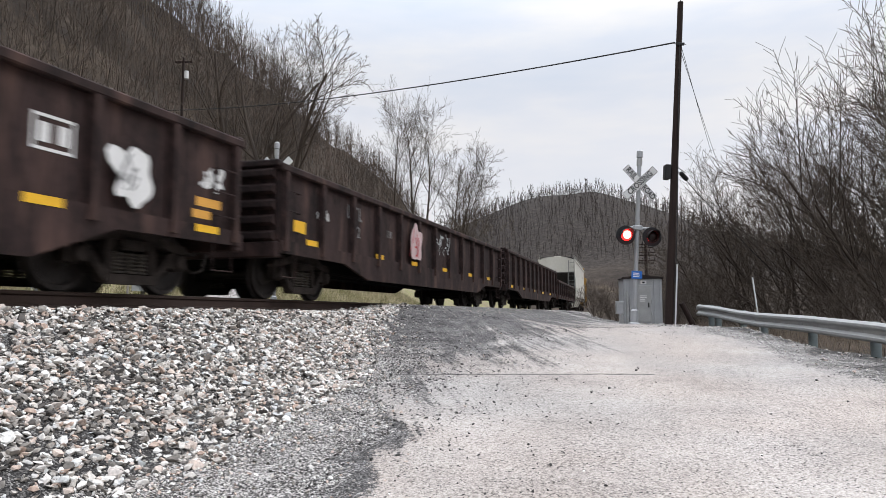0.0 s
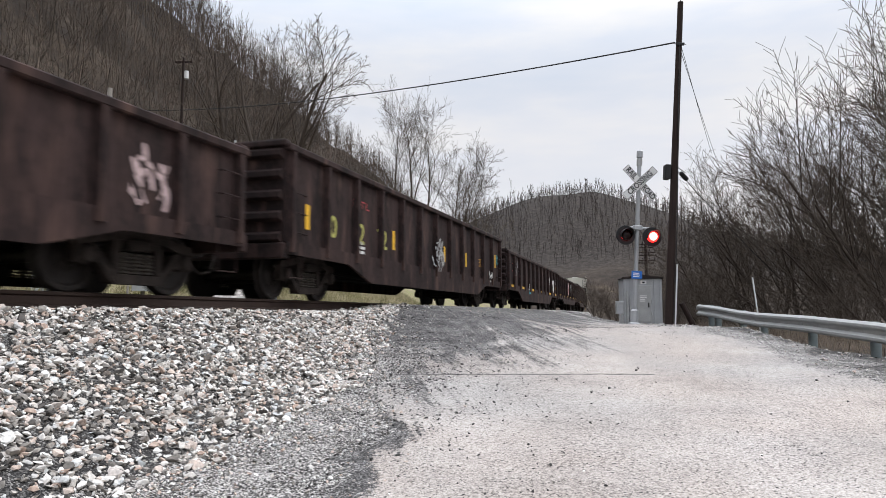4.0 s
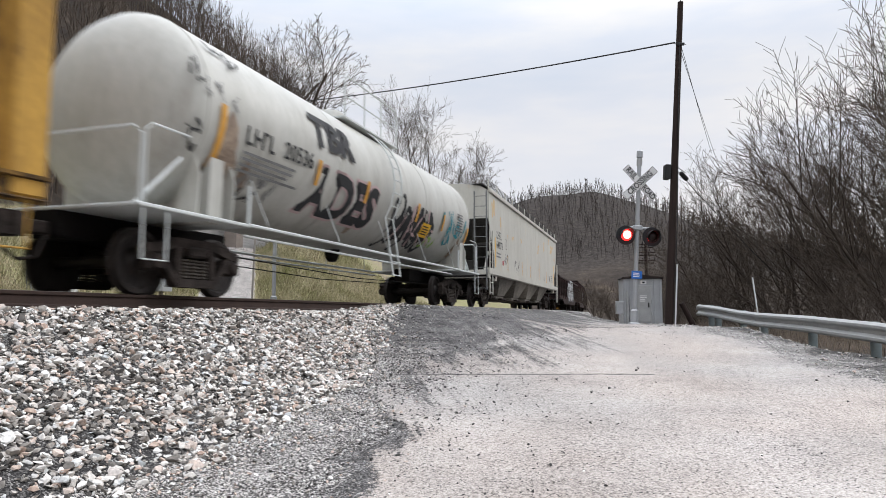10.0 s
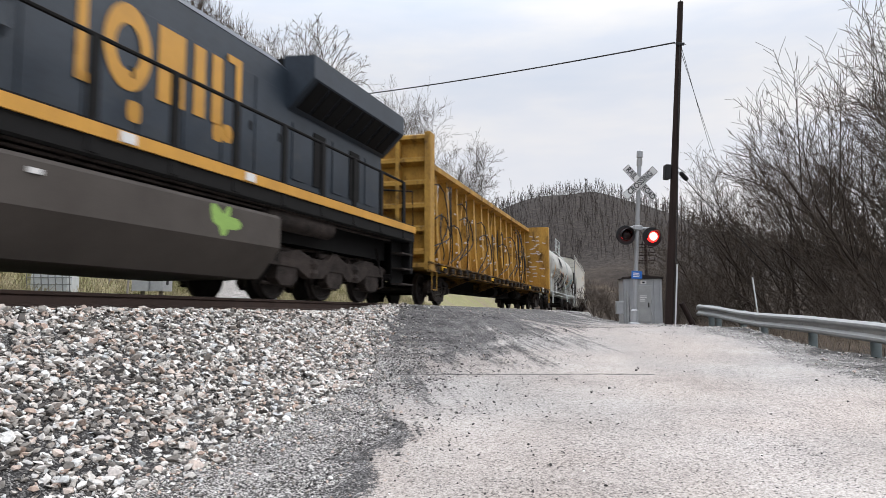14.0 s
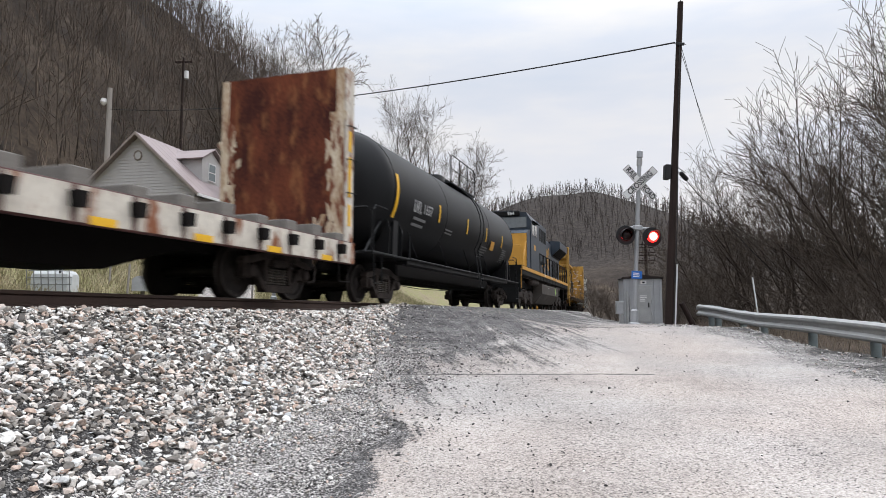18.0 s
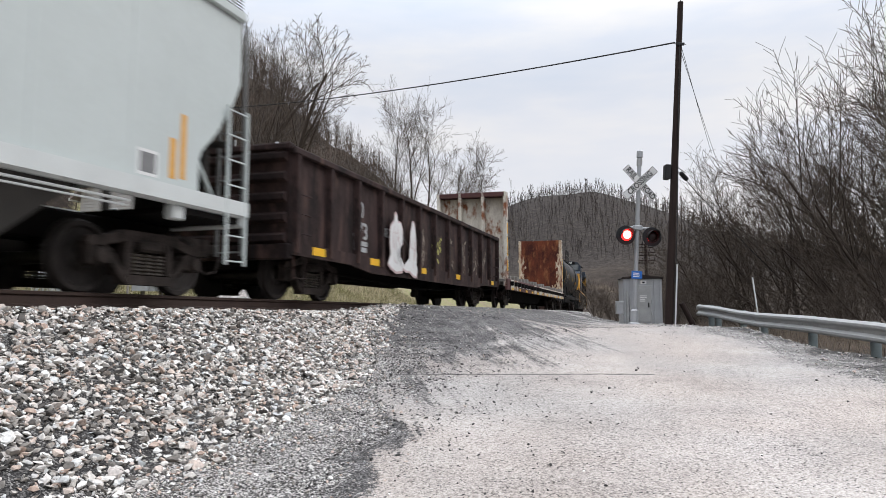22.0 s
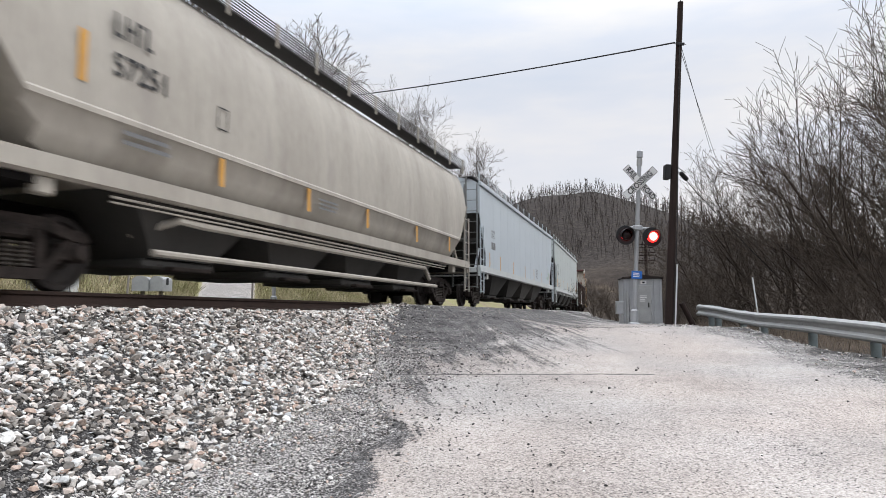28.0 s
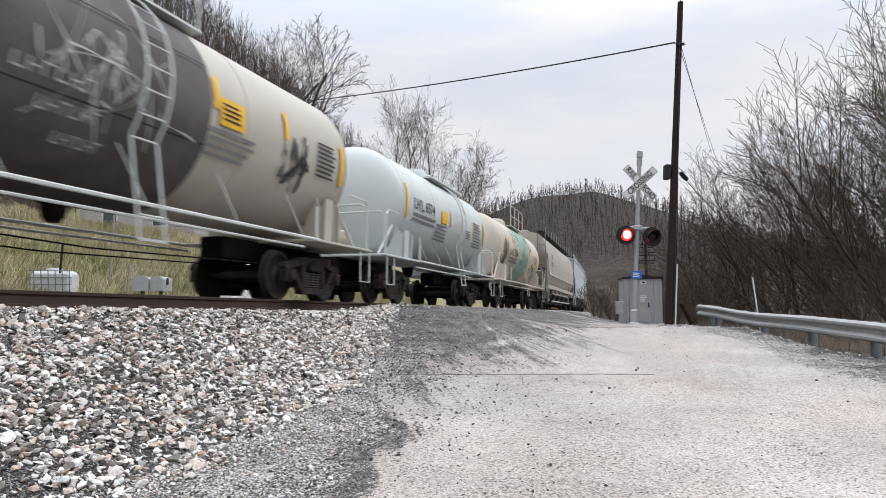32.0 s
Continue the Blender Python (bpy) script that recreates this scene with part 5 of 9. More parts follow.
def centre_beam(label, a, b):
    car, L, c = start_car("lumber_flatcar", label, "flat car", a, b, 2.2)
    h = L / 2
    top, deck = 4.80, 1.14
    part("deck", Geo().cbox(-h, h, -1.46, 1.46, deck - 0.12, deck, 0.01), M_OCHRE, car)
    part("centre_sill", Geo().prism([(-h, 1.0), (h, 1.0), (h, 0.7), (h - 3.6, 0.7), (h - 5, 0.52), (-h + 5, 0.52), (-h + 3.6, 0.7), (-h, 0.7)], -0.3, 0.3), M_UNDER, car)
    for q in (-1, 1):
        part("side_sill", Geo().prism([(q * 1.44, 1.17), (q * 1.55, 1.17), (q * 1.55, 1.13), (q * 1.49, 1.11), (q * 1.49, 0.94), (q * 1.55, 0.91), (q * 1.44, 0.88)], -h, h, "x"), M_GRIME, car, "grimy ochre side sill")
        win = kept(f"winch{q}", lambda: Geo().cbox(-0.14, 0.14, q * 1.55 - 0.06, q * 1.55 + 0.06, 0.94, 1.09, 0.015))
        for i in range(26):
            part("strap_winch", win, M_UNDER if i % 3 else M_GRIME, car, "", pose(-h + 1.2 + i * (L - 2.4) / 25, 0, 0.02 * (i % 4) - 0.03))
    # bulkheads
    for q in (-1, 1):
        x0, x1 = sorted((q * h, q * (h - 0.42)))
        bh = part("bulkhead", Geo().box(q * (h - 0.35) - 0.02, q * (h - 0.35) + 0.02, -1.42, 1.42, deck, top), M_OCHRE, car, "ribbed ochre end bulkhead")
        for y in (-1.42, 1.42):
            part("bulkhead_post", Geo().cbox(x0, x1, y - 0.09, y + 0.09, deck - 0.2, top + 0.05, 0.02), M_OCHRE, bh)
        for z in np.linspace(deck + 0.3, top - 0.08, 6):
            zz = float(z)
            part("bulkhead_rib", Geo().prism([(q * (h - 0.33), zz - 0.14), (q * (h - 0.08), zz - 0.05), (q * (h - 0.08), zz + 0.05), (q * (h - 0.33), zz + 0.14)], -1.34, 1.34), M_OCHRE, bh)
        for y in (-0.5, 0.5):
            part("bulkhead_post", Geo().cbox(q * (h - 0.2) - 0.13, q * (h - 0.2) + 0.13, y - 0.06, y + 0.06, deck, top, 0.01), M_OCHRE, bh)
    # the beam along the middle
    part("top_chord", Geo().prism([(-0.38, top - 0.02), (-0.38, top - 0.2), (-0.1, top - 0.24), (0.1, top - 0.24), (0.38, top - 0.2), (0.38, top - 0.02)], -h + 0.4, h - 0.4, "x"), M_OCHRE, car)
    n = 17
    gap = (L - 1.6) / (n - 1)
    postg = kept("cbpost", lambda: Geo().prism([(-0.30, deck), (0.30, deck), (0.20, deck + 1.4), (0.14, top - 0.22), (-0.14, top - 0.22), (-0.20, deck + 1.4)], -0.06, 0.06, "x"))
    flange = kept("cbflange", lambda: Geo().prism([(-0.325, deck), (-0.29, deck), (-0.19, deck + 1.4), (-0.13, top - 0.22), (-0.165, top - 0.22), (-0.225, deck + 1.4)], -0.125, 0.125, "x"))
    diag = kept("cbdiag", lambda: Geo().cbox(-0.05, 0.05, -0.05, 0.05, 0, 3.35, 0.01))
    for i in range(n):
        x = -h + 0.8 + i * gap
        part("beam_post", postg, M_OCHRE, car, "", pose(x, 0, 0))
        part("post_flange", flange, M_OCHRE, car, "", pose(x, 0, 0))
        if i < n - 1 and i % 4 != 3:
            up = 1 if i % 2 else -1
            part("diagonal", diag, M_OCHRE, car, "", pose(x + gap / 2 - up * gap * 0.42, -0.05, deck + 0.1, 0, up * math.degrees(math.atan2(gap * 0.84, 3.3)), 0))
    r = random.Random(8)
    for i in range(26):
        x = r.uniform(-h + 1.4, h - 1.4)
        z1, z0 = r.uniform(2.8, 4.4), r.uniform(1.25, 2.0)
        dx = r.choice((-1, 1)) * r.uniform(0.4, 1.1)
        part("lashing_strap", Geo().tube([(x + 0.55 * dx * math.sin(k * 0.55) * (1 + 0.15 * k) + dx * 0.12 * k, -0.22 - 0.3 * math.sin(k * 0.4), z1 + (0.45 * math.sin(k * 0.9) if k < 4 else 0) - (z1 - z0) * k / 8) for k in range(9)], 0.024, 5), M_STRAP, car, "loose black strap")
    wraps = [kept(f"wrap{k}", lambda: Geo().tube([(-0.16, -0.24, 0.0), (-0.10, -0.26, 0.02), (0.0, -0.262, -0.012 * k), (0.12, -0.258, 0.012), (0.16 + 0.05 * k, -0.235, -0.03)], 0.024 + 0.010 * k, 5)) for k in range(3)]
    for i in range(n):
        x = -h + 0.8 + i * gap
        for _ in range(r.choice((3, 5, 7, 9))):
            z = r.uniform(1.3, 3.7)
            part("plastic_scrap", wraps[r.randrange(3)], M_SCRAP, car, "torn pale plastic wrap", pose(x, 0.05 * (z - 1.2), z, 0, r.uniform(-22, 22), r.uniform(-6, 6)))
    for i in range(7):
        x = r.uniform(-h + 1.5, h - 1.5)
        part("dark_sheet", Geo().prism([(-0.2, 1.5), (0.16, 1.45), (0.1, 3.6), (-0.12, 3.9), (-0.25, 2.6)], -0.04, -0.02), M_STRAP, car, "hanging torn black sheet", pose(x, 0, 0))
    for i in range(34):
        x, z = h - 1.75 + r.uniform(-0.2, 1.1), r.uniform(1.6, 4.3)
        part("plastic_scrap", Geo().cbox(-0.1, 0.1, -0.01, 0.01, -0.03, 0.03, 0.004), M_SCRAP, car, "", pose(h - 0.62, r.uniform(-1.3, -0.2), z, 0, r.uniform(-20, 20), 90))
    for x in (-6.3, -1.9, 2.4, 6.6):
        part("floor_crossbearer", Geo().prism([(-1.44, 0.95), (1.44, 0.95), (0.4, 0.58), (-0.4, 0.58)], x - 0.08, x + 0.08, "x"), M_GRIME, car)
    part("brake_cylinder", Geo().lathe([(-0.4, 0.06), (-0.34, 0.19), (0.34, 0.19), (0.4, 0.06)], 14, "x", (-0.6, -0.75, 0.66)), M_UNDER, car)
    part("air_reservoir", Geo().lathe([(-0.7, 0.08), (-0.62, 0.2), (0.62, 0.2), (0.7, 0.08)], 14, "x", (4.2, -0.8, 0.66)), M_UNDER, car)
    part("advisory_board", Geo().box(h - 3.2, h - 2.75, -1.575, -1.56, 0.92, 1.18), M_WHITE, car)
    for x in (-h + 1.2, -4, 4.4, h - 4.2, h - 1.1):
        part("reflector", Geo().box(x - 0.22, x + 0.22, -1.570, -1.556, 0.98, 1.09), M_REFY, car)
    for q in (-1, 1):
        part("stirrup", Geo().tube([(q * (h - 0.2), -1.5, 0.9), (q * (h - 0.2), -1.5, 0.4), (q * (h - 0.65), -1.5, 0.4), (q * (h - 0.65), -1.5, 0.9)], 0.018, 6), M_OCHRE, car)
    part("brake_pipe", Geo().tube([(-h + 3, -0.6, 0.62), (0, -0.6, 0.45), (h - 3, -0.6, 0.62)], 0.03, 5), M_UNDER, car)
    wheel_hub(car, pose(-h - 0.06, 0.6, 2.0, 0, 0, 90), M_OCHRE)
    return car, L


# ---------------------------------------------------------------- bulkhead flat
M_MAROON = mat("maroon_paint", (0.11, 0.045, 0.042), (0.06, 0.028, 0.026), rough=0.75, scale=2, bump=0.1, amount=0.9)
M_RUSTY = mat("rusted_sheet", (0.165, 0.050, 0.026), (0.042, 0.015, 0.013), rough=0.9, spec=0.1, scale=1.5, fine=22, bump=0.25, amount=1.35, stretch=(1, 1.25, 0.55), stain=(0.27, 0.115, 0.05), stain_at=(0.55, 0.72), stain_scale=1.9)
M_FLAKE = mat("flaking_cream_edge", (0.60, 0.52, 0.40), (0.34, 0.22, 0.13), rough=0.85, scale=2.2, fine=16, bump=0.2, amount=1.4, stretch=(1, 1.5, 0.6), stain=(0.16, 0.05, 0.025), stain_at=(0.50, 0.60), stain_scale=2.8)
M_PEEL = mat("peeling_white", (0.66, 0.62, 0.54), (0.40, 0.36, 0.31), rough=0.8, scale=2, fine=20, bump=0.15, amount=1.1, stretch=(1, 1, 0.5), stain=(0.20, 0.075, 0.035), stain_at=(0.52, 0.62), stain_scale=2.4)
M_TIMBER = mat("grey_timber", (0.22, 0.205, 0.185), (0.12, 0.11, 0.10), rough=0.95, scale=4, fine=40, bump=0.4, stretch=(0.3, 3, 3))


def bulkhead_flat(label, a, b):
    car, L, c = start_car("bulkhead_flatcar", label, "flat car", a, b, 2.08)
    h = L / 2
    deck, top = 1.18, 4.82
    part("deck", Geo().box(-h, h, -1.44, 1.44, deck - 0.1, deck), M_TIMBER, car, "weathered timber deck")
    part("centre_sill", Geo().prism([(-h, 1.15), (h, 1.15), (h, 0.72), (h - 4.2, 0.72), (h - 5.6, 0.34), (-h + 5.6, 0.34), (-h + 4.2, 0.72), (-h, 0.72)], -0.55, 0.55), M_UNDER, car)
    for q in (-1, 1):
        part("side_sill", Geo().cbox(-h, h, q * 1.49 - 0.05, q * 1.49 + 0.05, 0.74, deck + 0.02, 0.012), M_MAROON, car)
        pk = kept(f"stakepocket{q}", lambda: Geo().prism([(-0.09, 1.10), (0.09, 1.10), (0.07, 0.92), (-0.07, 0.92)], q * 1.54, q * 1.68))
        n = 22
        for i in range(n):
            x = -h + 0.7 + i * (L - 1.4) / (n - 1)
            part("stake_pocket", pk, M_UNDER, car, "", pose(x, 0, 0))
            if i in (0, 1, 7, 9, 10, 11, 12, 13, 14, 15, 16, 17, 18, 19, 20, 21):
                part("side_patch", Geo().box(x + 0.05, min(x + 0.86, h - 0.02), min(q * 1.541, q * 1.552), max(q * 1.541, q * 1.552), 0.76, deck), M_PEEL, car, "peeling white paint patch")
            if q < 0 and i % 2 == 0:
                part("reflector", Geo().box(x + 0.22, x + 0.62, -1.561, -1.541, 0.75, 0.85), M_REFY, car)
            blk = kept(f"timber{i % 3}", lambda: Geo().cbox(-0.16, 0.16, -0.6, 0.6, 0, 0.16 + 0.03 * (i % 3), 0.012))
            part("timber_block", blk, M_TIMBER, car, "grey timber bearer", pose(x + 0.1, q * 0.92, deck))
    for q in (-1, 1):
        mt = M_RUSTY if q > 0 else M_PEEL
        bh = part("bulkhead", Geo().box(q * (h - 0.40) - 0.03, q * (h - 0.40) + 0.03, -1.46, 1.46, deck, top), mt, car, "rusted steel end bulkhead" if q > 0 else "peeling white end bulkhead")
        for y in (-1.44, -0.5, 0.5, 1.44):
            part("bulkhead_post", Geo().cbox(min(q * h, q * (h - 0.38)), max(q * h, q * (h - 0.38)), y - 0.07, y + 0.07, deck - 0.3, top + 0.02, 0.015), M_PEEL, bh)
        part("bulkhead_cap", Geo().cbox(min(q * h, q * (h - 0.38)), max(q * h, q * (h - 0.38)), -1.44, 1.44, top - 0.18, top + 0.02, 0.015), M_MAROON if q < 0 else mt, bh)
        if q > 0:
            for y in (-1.40, 1.40):
                part("flaked_edge", Geo().box(h - 0.436, h - 0.43, y - 0.09, y + 0.09, deck, top), M_FLAKE, bh, "flaking cream paint along the edge")
            part("flaked_edge", Geo().box(h - 0.434, h - 0.43, -1.22, 1.22, deck, deck + 0.12), M_FLAKE, bh)
            for i in range(26):
                vs, fs = s_blob(0.16 + 0.14 * (i % 4) / 3, 0.3 + 0.1 * (i % 5), 200 + i, 0.8, 18)
                yy, zz = (-1.36, 1.36)[i % 2] * (1 - 0.05 * (i % 3)), deck + 0.15 + (top - deck - 0.3) * i / 25
                if i > 18:
                    yy, zz = -1.2 + 2.4 * (i - 18) / 8, deck + 0.16
                part("flaked_patch", Geo().add([(h - 0.437 - 0.0002 * i, yy + a_, zz + b_) for a_, b_ in vs], fs), M_FLAKE, bh)
        for z in (2.2, 2.9, 3.6):
            part("grab_iron", Geo().tube([(q * (h - 0.33), -1.5, z), (q * (h - 0.33), -1.58, z), (q * (h - 0.02), -1.58, z + 0.02), (q * (h - 0.02), -1.5, z + 0.02)], 0.012, 5), M_UNDER, bh)
        for z in (1.75, 2.35, 2.75, 3.3):
            part("reflector", Geo().box(q * (h - 0.2) - 0.06, q * (h - 0.2) + 0.06, -1.522, -1.513, z - 0.22, z + 0.22), M_REFY, bh)
        part("stirrup", Geo().tube([(q * (h - 0.15), -1.5, 0.8), (q * (h - 0.15), -1.5, 0.38), (q * (h - 0.6), -1.5, 0.38), (q * (h - 0.6), -1.5, 0.8)], 0.018, 6), M_UNDER, car)
    for i in range(5):
        lay(car, "lettering_patch", s_bars(0.52, 0.24, 1, i, 0.7), -h + 2.95 + i * 0.91, 1.0, on_side(-1.556), M_WHITE, "white painted mark")
    return car, L


# ---------------------------------------------------------------- locomotive
M_NAVY = mat("dark_blue_grey_paint", (0.034, 0.047, 0.064), (0.017, 0.024, 0.034), rough=0.5, scale=1.2, fine=14, bump=0.03, amount=0.7, spec=0.3, stain=(0.05, 0.052, 0.055), stain_at=(0.58, 0.8))
M_GOLD = mat("gold_stripe", (0.66, 0.34, 0.05), (0.40, 0.20, 0.035), rough=0.5, scale=2, bump=0.03)
M_LBLACK = mat("black_grime", (0.013, 0.0125, 0.0125), (0.007, 0.007, 0.007), rough=0.75, bump=0.1, spec=0.12)
M_TANKG = mat("dusty_grey_tank", (0.095, 0.084, 0.075), (0.045, 0.039, 0.035), rough=0.8, scale=1.2, bump=0.06, spec=0.12)
M_GLASS = mat("dark_glass", (0.10, 0.12, 0.13), rough=0.06, bump=0, spec=1.0)
M_LAMPW = mat("lamp_glass", (0.7, 0.7, 0.68), rough=0.2, bump=0)


def g_six_wheel_frame(y):
    g = Geo()
    a, b = y - 0.09, y + 0.09
    g.prism([(-2.5, 0.62), (-2.45, 0.80), (-1.5, 0.95), (-1.0, 0.82), (-0.35, 0.82), (0.0, 0.98), (0.5, 0.82), (1.0, 0.82), (1.5, 0.95), (2.45, 0.80), (2.5, 0.62), (1.55, 0.60), (1.1, 0.42), (0.55, 0.44), (0.3, 0.6), (-0.3, 0.6), (-0.55, 0.44), (-1.1, 0.42), (-1.55, 0.60)], a, b)
    for x in (-1.88, 0.0, 1.88):
        g.prism([(x - 0.30, 0.78), (x + 0.30, 0.78), (x + 0.36, 0.38), (x + 0.22, 0.26), (x - 0.22, 0.26), (x - 0.36, 0.38)], a + 0.02, b + 0.06)
        g.lathe([(b, 0.20), (b + 0.12, 0.20), (b + 0.16, 0.12)], 14, "y", (x, 0, 0.533))
    for x in (-0.94, 0.94):
        g.lathe([(0.42, 0.14), (0.52, 0.17), (0.60, 0.14), (0.70, 0.17), (0.78, 0.14)], 12, "z", (x, y, 0))
        g.tube([(x - 0.5, b + 0.05, 0.66), (x + 0.5, b + 0.05, 0.62)], 0.06, 8)
    for x in (-1.88, 0.0, 1.88):
        g.cbox(x - 0.42, x + 0.42, b - 0.02, b + 0.10, 0.86, 0.97, 0.02)
        g.cbox(x + 0.34, x + 0.52, b, b + 0.12, 0.30, 0.74, 0.03)
        g.tube([(x - 0.5, b + 0.06, 0.30), (x + 0.5, b + 0.06, 0.26)], 0.035, 6)
        g.lathe([(b + 0.02, 0.13), (b + 0.2, 0.12), (b + 0.22, 0.06)], 12, "y", (x - 0.62, 0, 0.72))
    for q in (-1, 1):
        g.tube([(q * 1.0, b + 0.06, 0.92), (q * 1.55, b + 0.12, 0.55)], 0.06, 8)
        g.tube([(q * 0.3, b + 0.10, 1.02), (q * 1.2, b + 0.13, 0.98), (q * 2.3, b + 0.10, 1.05)], 0.03, 6)
        g.lathe([(q * 2.2, 0.10), (q * 2.5, 0.13), (q * 2.75, 0.10)], 12, "x", (0, y + 0.06, 0.78))
    return g


def locomotive(label, a, b):
    car = thing("diesel_locomotive", label, "locomotive", "cars of the freight train")
    c, L = (a + b) / 2, b - a
    h = L / 2
    half = h - 3.62
    TRAIN.append((car, c, half))
    R = 0.533
    ws = kept("bigwheelset", lambda: g_wheelset(R), True)
    for x in (half, -half):
        t = part("truck", Geo().cbox(-2.3, 2.3, -0.6, 0.6, 0.55, 0.9, 0.05), M_LBLACK, car, "grimy three-axle truck", pose(x, 0, 0))
        for y in (-1.02, 1.02):
            g = g_six_wheel_frame(-1.02)
            part("side_frame", g, M_TRUCK, t, "", pose(0, 0, 0, 0, 0, 0 if y < 0 else 180))
        part("sand_pipe", Geo().tube([(2.1, -1.1, 1.3), (2.3, -1.1, 0.7), (2.5, -0.85, 0.25)], 0.03, 6), M_UNDER, t)
        part("sand_pipe", Geo().tube([(-2.1, -1.1, 1.3), (-2.3, -1.1, 0.7), (-2.5, -0.85, 0.25)], 0.03, 6), M_UNDER, t)
        for dx in (-1.88, 0, 1.88):
            w = part("wheelset", ws, M_WHEEL, t, "", pose(dx, 0, R))
            SPIN.append((w, (dx, 0, R), R, c + x + dx))
    add_couplers(car, L + 0.3)
    part("frame", Geo().cbox(-h, h, -1.50, 1.50, 1.55, 1.84, 0.03), M_LBLACK, car)
    part("underframe", Geo().box(-h + 0.8, h - 0.8, -1.0, 1.0, 1.05, 1.62), M_LBLACK, car)
    for q in (-1, 1):
        part("sill_stripe", Geo().box(-h + 0.02, h - 0.02, q * 1.52 - 0.018, q * 1.52 + 0.018, 1.80, 1.965), M_GOLD, car, "worn gold sill stripe")
    part("walkway", Geo().box(-h, h, -1.5, 1.5, 1.841, 2.0), M_LBLACK, car)
    # fuel tank
    part("fuel_tank", Geo().prism([(-1.05, 1.50), (-1.46, 1.40), (-1.52, 1.34), (-1.52, 0.84), (-1.1, 0.32), (1.1, 0.32), (1.52, 0.84), (1.52, 1.34), (1.46, 1.40), (1.05, 1.50)], -3.75, 3.95, "x"), M_TANKG, car, "dusty grey fuel tank")
    for k, (xx, zz, rr) in enumerate(((-3.2, 1.53, 0.10), (-1.6, 1.54, 0.07), (-0.3, 1.53, 0.12), (1.1, 1.54, 0.08), (2.6, 1.53, 0.11))):
        part("tank_fitting", Geo().lathe([(zz - 0.05, rr), (zz + 0.02, rr), (zz + 0.06, rr * 0.6)], 12, "z", (xx, -1.25, 0)), M_TRUCK, car, "", None, True)
    for k, zz in enumerate((1.56, 1.50, 1.66)):
        part("air_pipe", Geo().tube([(-h + 1.2, -1.38 + 0.06 * k, zz), (0, -1.40 + 0.06 * k, zz - 0.02), (h - 1.2, -1.38 + 0.06 * k, zz)], 0.028, 6), M_TRUCK, car)
    for xx in (-2.6, 0.4, 3.0):
        part("sill_reflector", Geo().box(xx - 0.13, xx + 0.13, -1.556, -1.540, 1.82, 1.95), M_WHITE, car, "white reflective plate")
    part("fuel_filler", Geo().box(-0.95, -0.78, -1.54, -1.5, 1.2, 1.26), M_WHITE, car)
    part("air_tank", Geo().lathe([(-1.3, 0.1), (-1.2, 0.2), (1.2, 0.2), (1.3, 0.1)], 16, "x", (-5.2, -1.2, 1.42)), M_TRUCK, car, "", None, True)
    part("air_tank", Geo().lathe([(-1.3, 0.1), (-1.2, 0.2), (1.2, 0.2), (1.3, 0.1)], 16, "x", (5.0, -1.2, 1.42)), M_TRUCK, car, "", None, True)
    # long hood, leading
    cab0 = -h + 2.95
    cab1 = -h + 5.9
    hood1 = h - 0.95
    part("long_hood", Geo().cbox(cab1, hood1, -0.98, 0.98, 2.0, 4.42, 0.06), M_NAVY, car, "dark blue-grey engine hood")
    part("hood_roof", Geo().prism([(-0.98, 4.38), (-0.75, 4.60), (0.75, 4.60), (0.98, 4.38)], cab1, hood1 - 4.6, "x"), M_NAVY, car)
    x0 = cab1 + 0.12
    while x0 + 0.9 < hood1 - 4.6:
        part("hood_door", Geo().cbox(x0, x0 + 0.86, -1.0, -0.985, 2.12, 3.9, 0.004), M_NAVY, car)
        part("door_latch", Geo().box(x0 + 0.74, x0 + 0.80, -1.015, -1.0, 2.9, 3.05), M_LBLACK, car)
        x0 += 0.92
    # radiator wings
    for q in (-1, 1):
        rad = part("radiator_wing", Geo().prism([(q * 0.9, 3.62), (q * 1.0, 3.62), (q * 1.56, 4.16), (q * 1.56, 4.60), (q * 0.9, 4.66)], hood1 - 4.5, hood1 + 0.02, "x"), M_NAVY, car, "overhanging radiator wing")
        for k in range(8):
            xx = hood1 - 4.3 + k * 0.52
            part("radiator_screen", Geo().prism([(q * 1.06, 3.69), (q * 1.09, 3.665), (q * 1.55, 4.12), (q * 1.53, 4.14)], xx, xx + 0.44, "x"), M_LBLACK, rad)
    part("radiator_top", Geo().box(hood1 - 4.5, hood1, -0.9, 0.9, 4.2, 4.62), M_LBLACK, car)
    for k in range(5):
        xx = hood1 - 4.3 + k * 0.82
        part("louvre_panel", Geo().box(xx, xx + 0.5, -1.0, -0.982, 2.3, 3.4), M_LBLACK if k % 2 else M_NAVY, car)
    # raised hood parts and stacks
    bl = part("blower_housing", Geo().cbox(cab1 + 0.01, cab1 + 3.4, -1.44, 1.44, 2.6, 4.78, 0.08), M_NAVY, car, "tall equipment housing behind the cab")
    for k in range(4):
        part("vent_screen", Geo().cbox(cab1 + 0.3 + k * 0.75, cab1 + 0.8 + k * 0.75, -1.46, -1.435, 3.75, 4.45, 0.006), M_LBLACK, bl, "dark screened vent")
    part("exhaust_stack", Geo().cbox(0.4, 1.2, -0.25, 0.25, 4.55, 4.78, 0.03), M_LBLACK, car)
    # cab and nose, trailing
    part("cab", Geo().prism([(-1.50, 2.0), (-1.50, 4.45), (-1.26, 4.86), (-0.6, 4.97), (0.6, 4.97), (1.26, 4.86), (1.50, 4.45), (1.50, 2.0)], cab0, cab1, "x"), M_NAVY, car, "dark blue-grey cab")
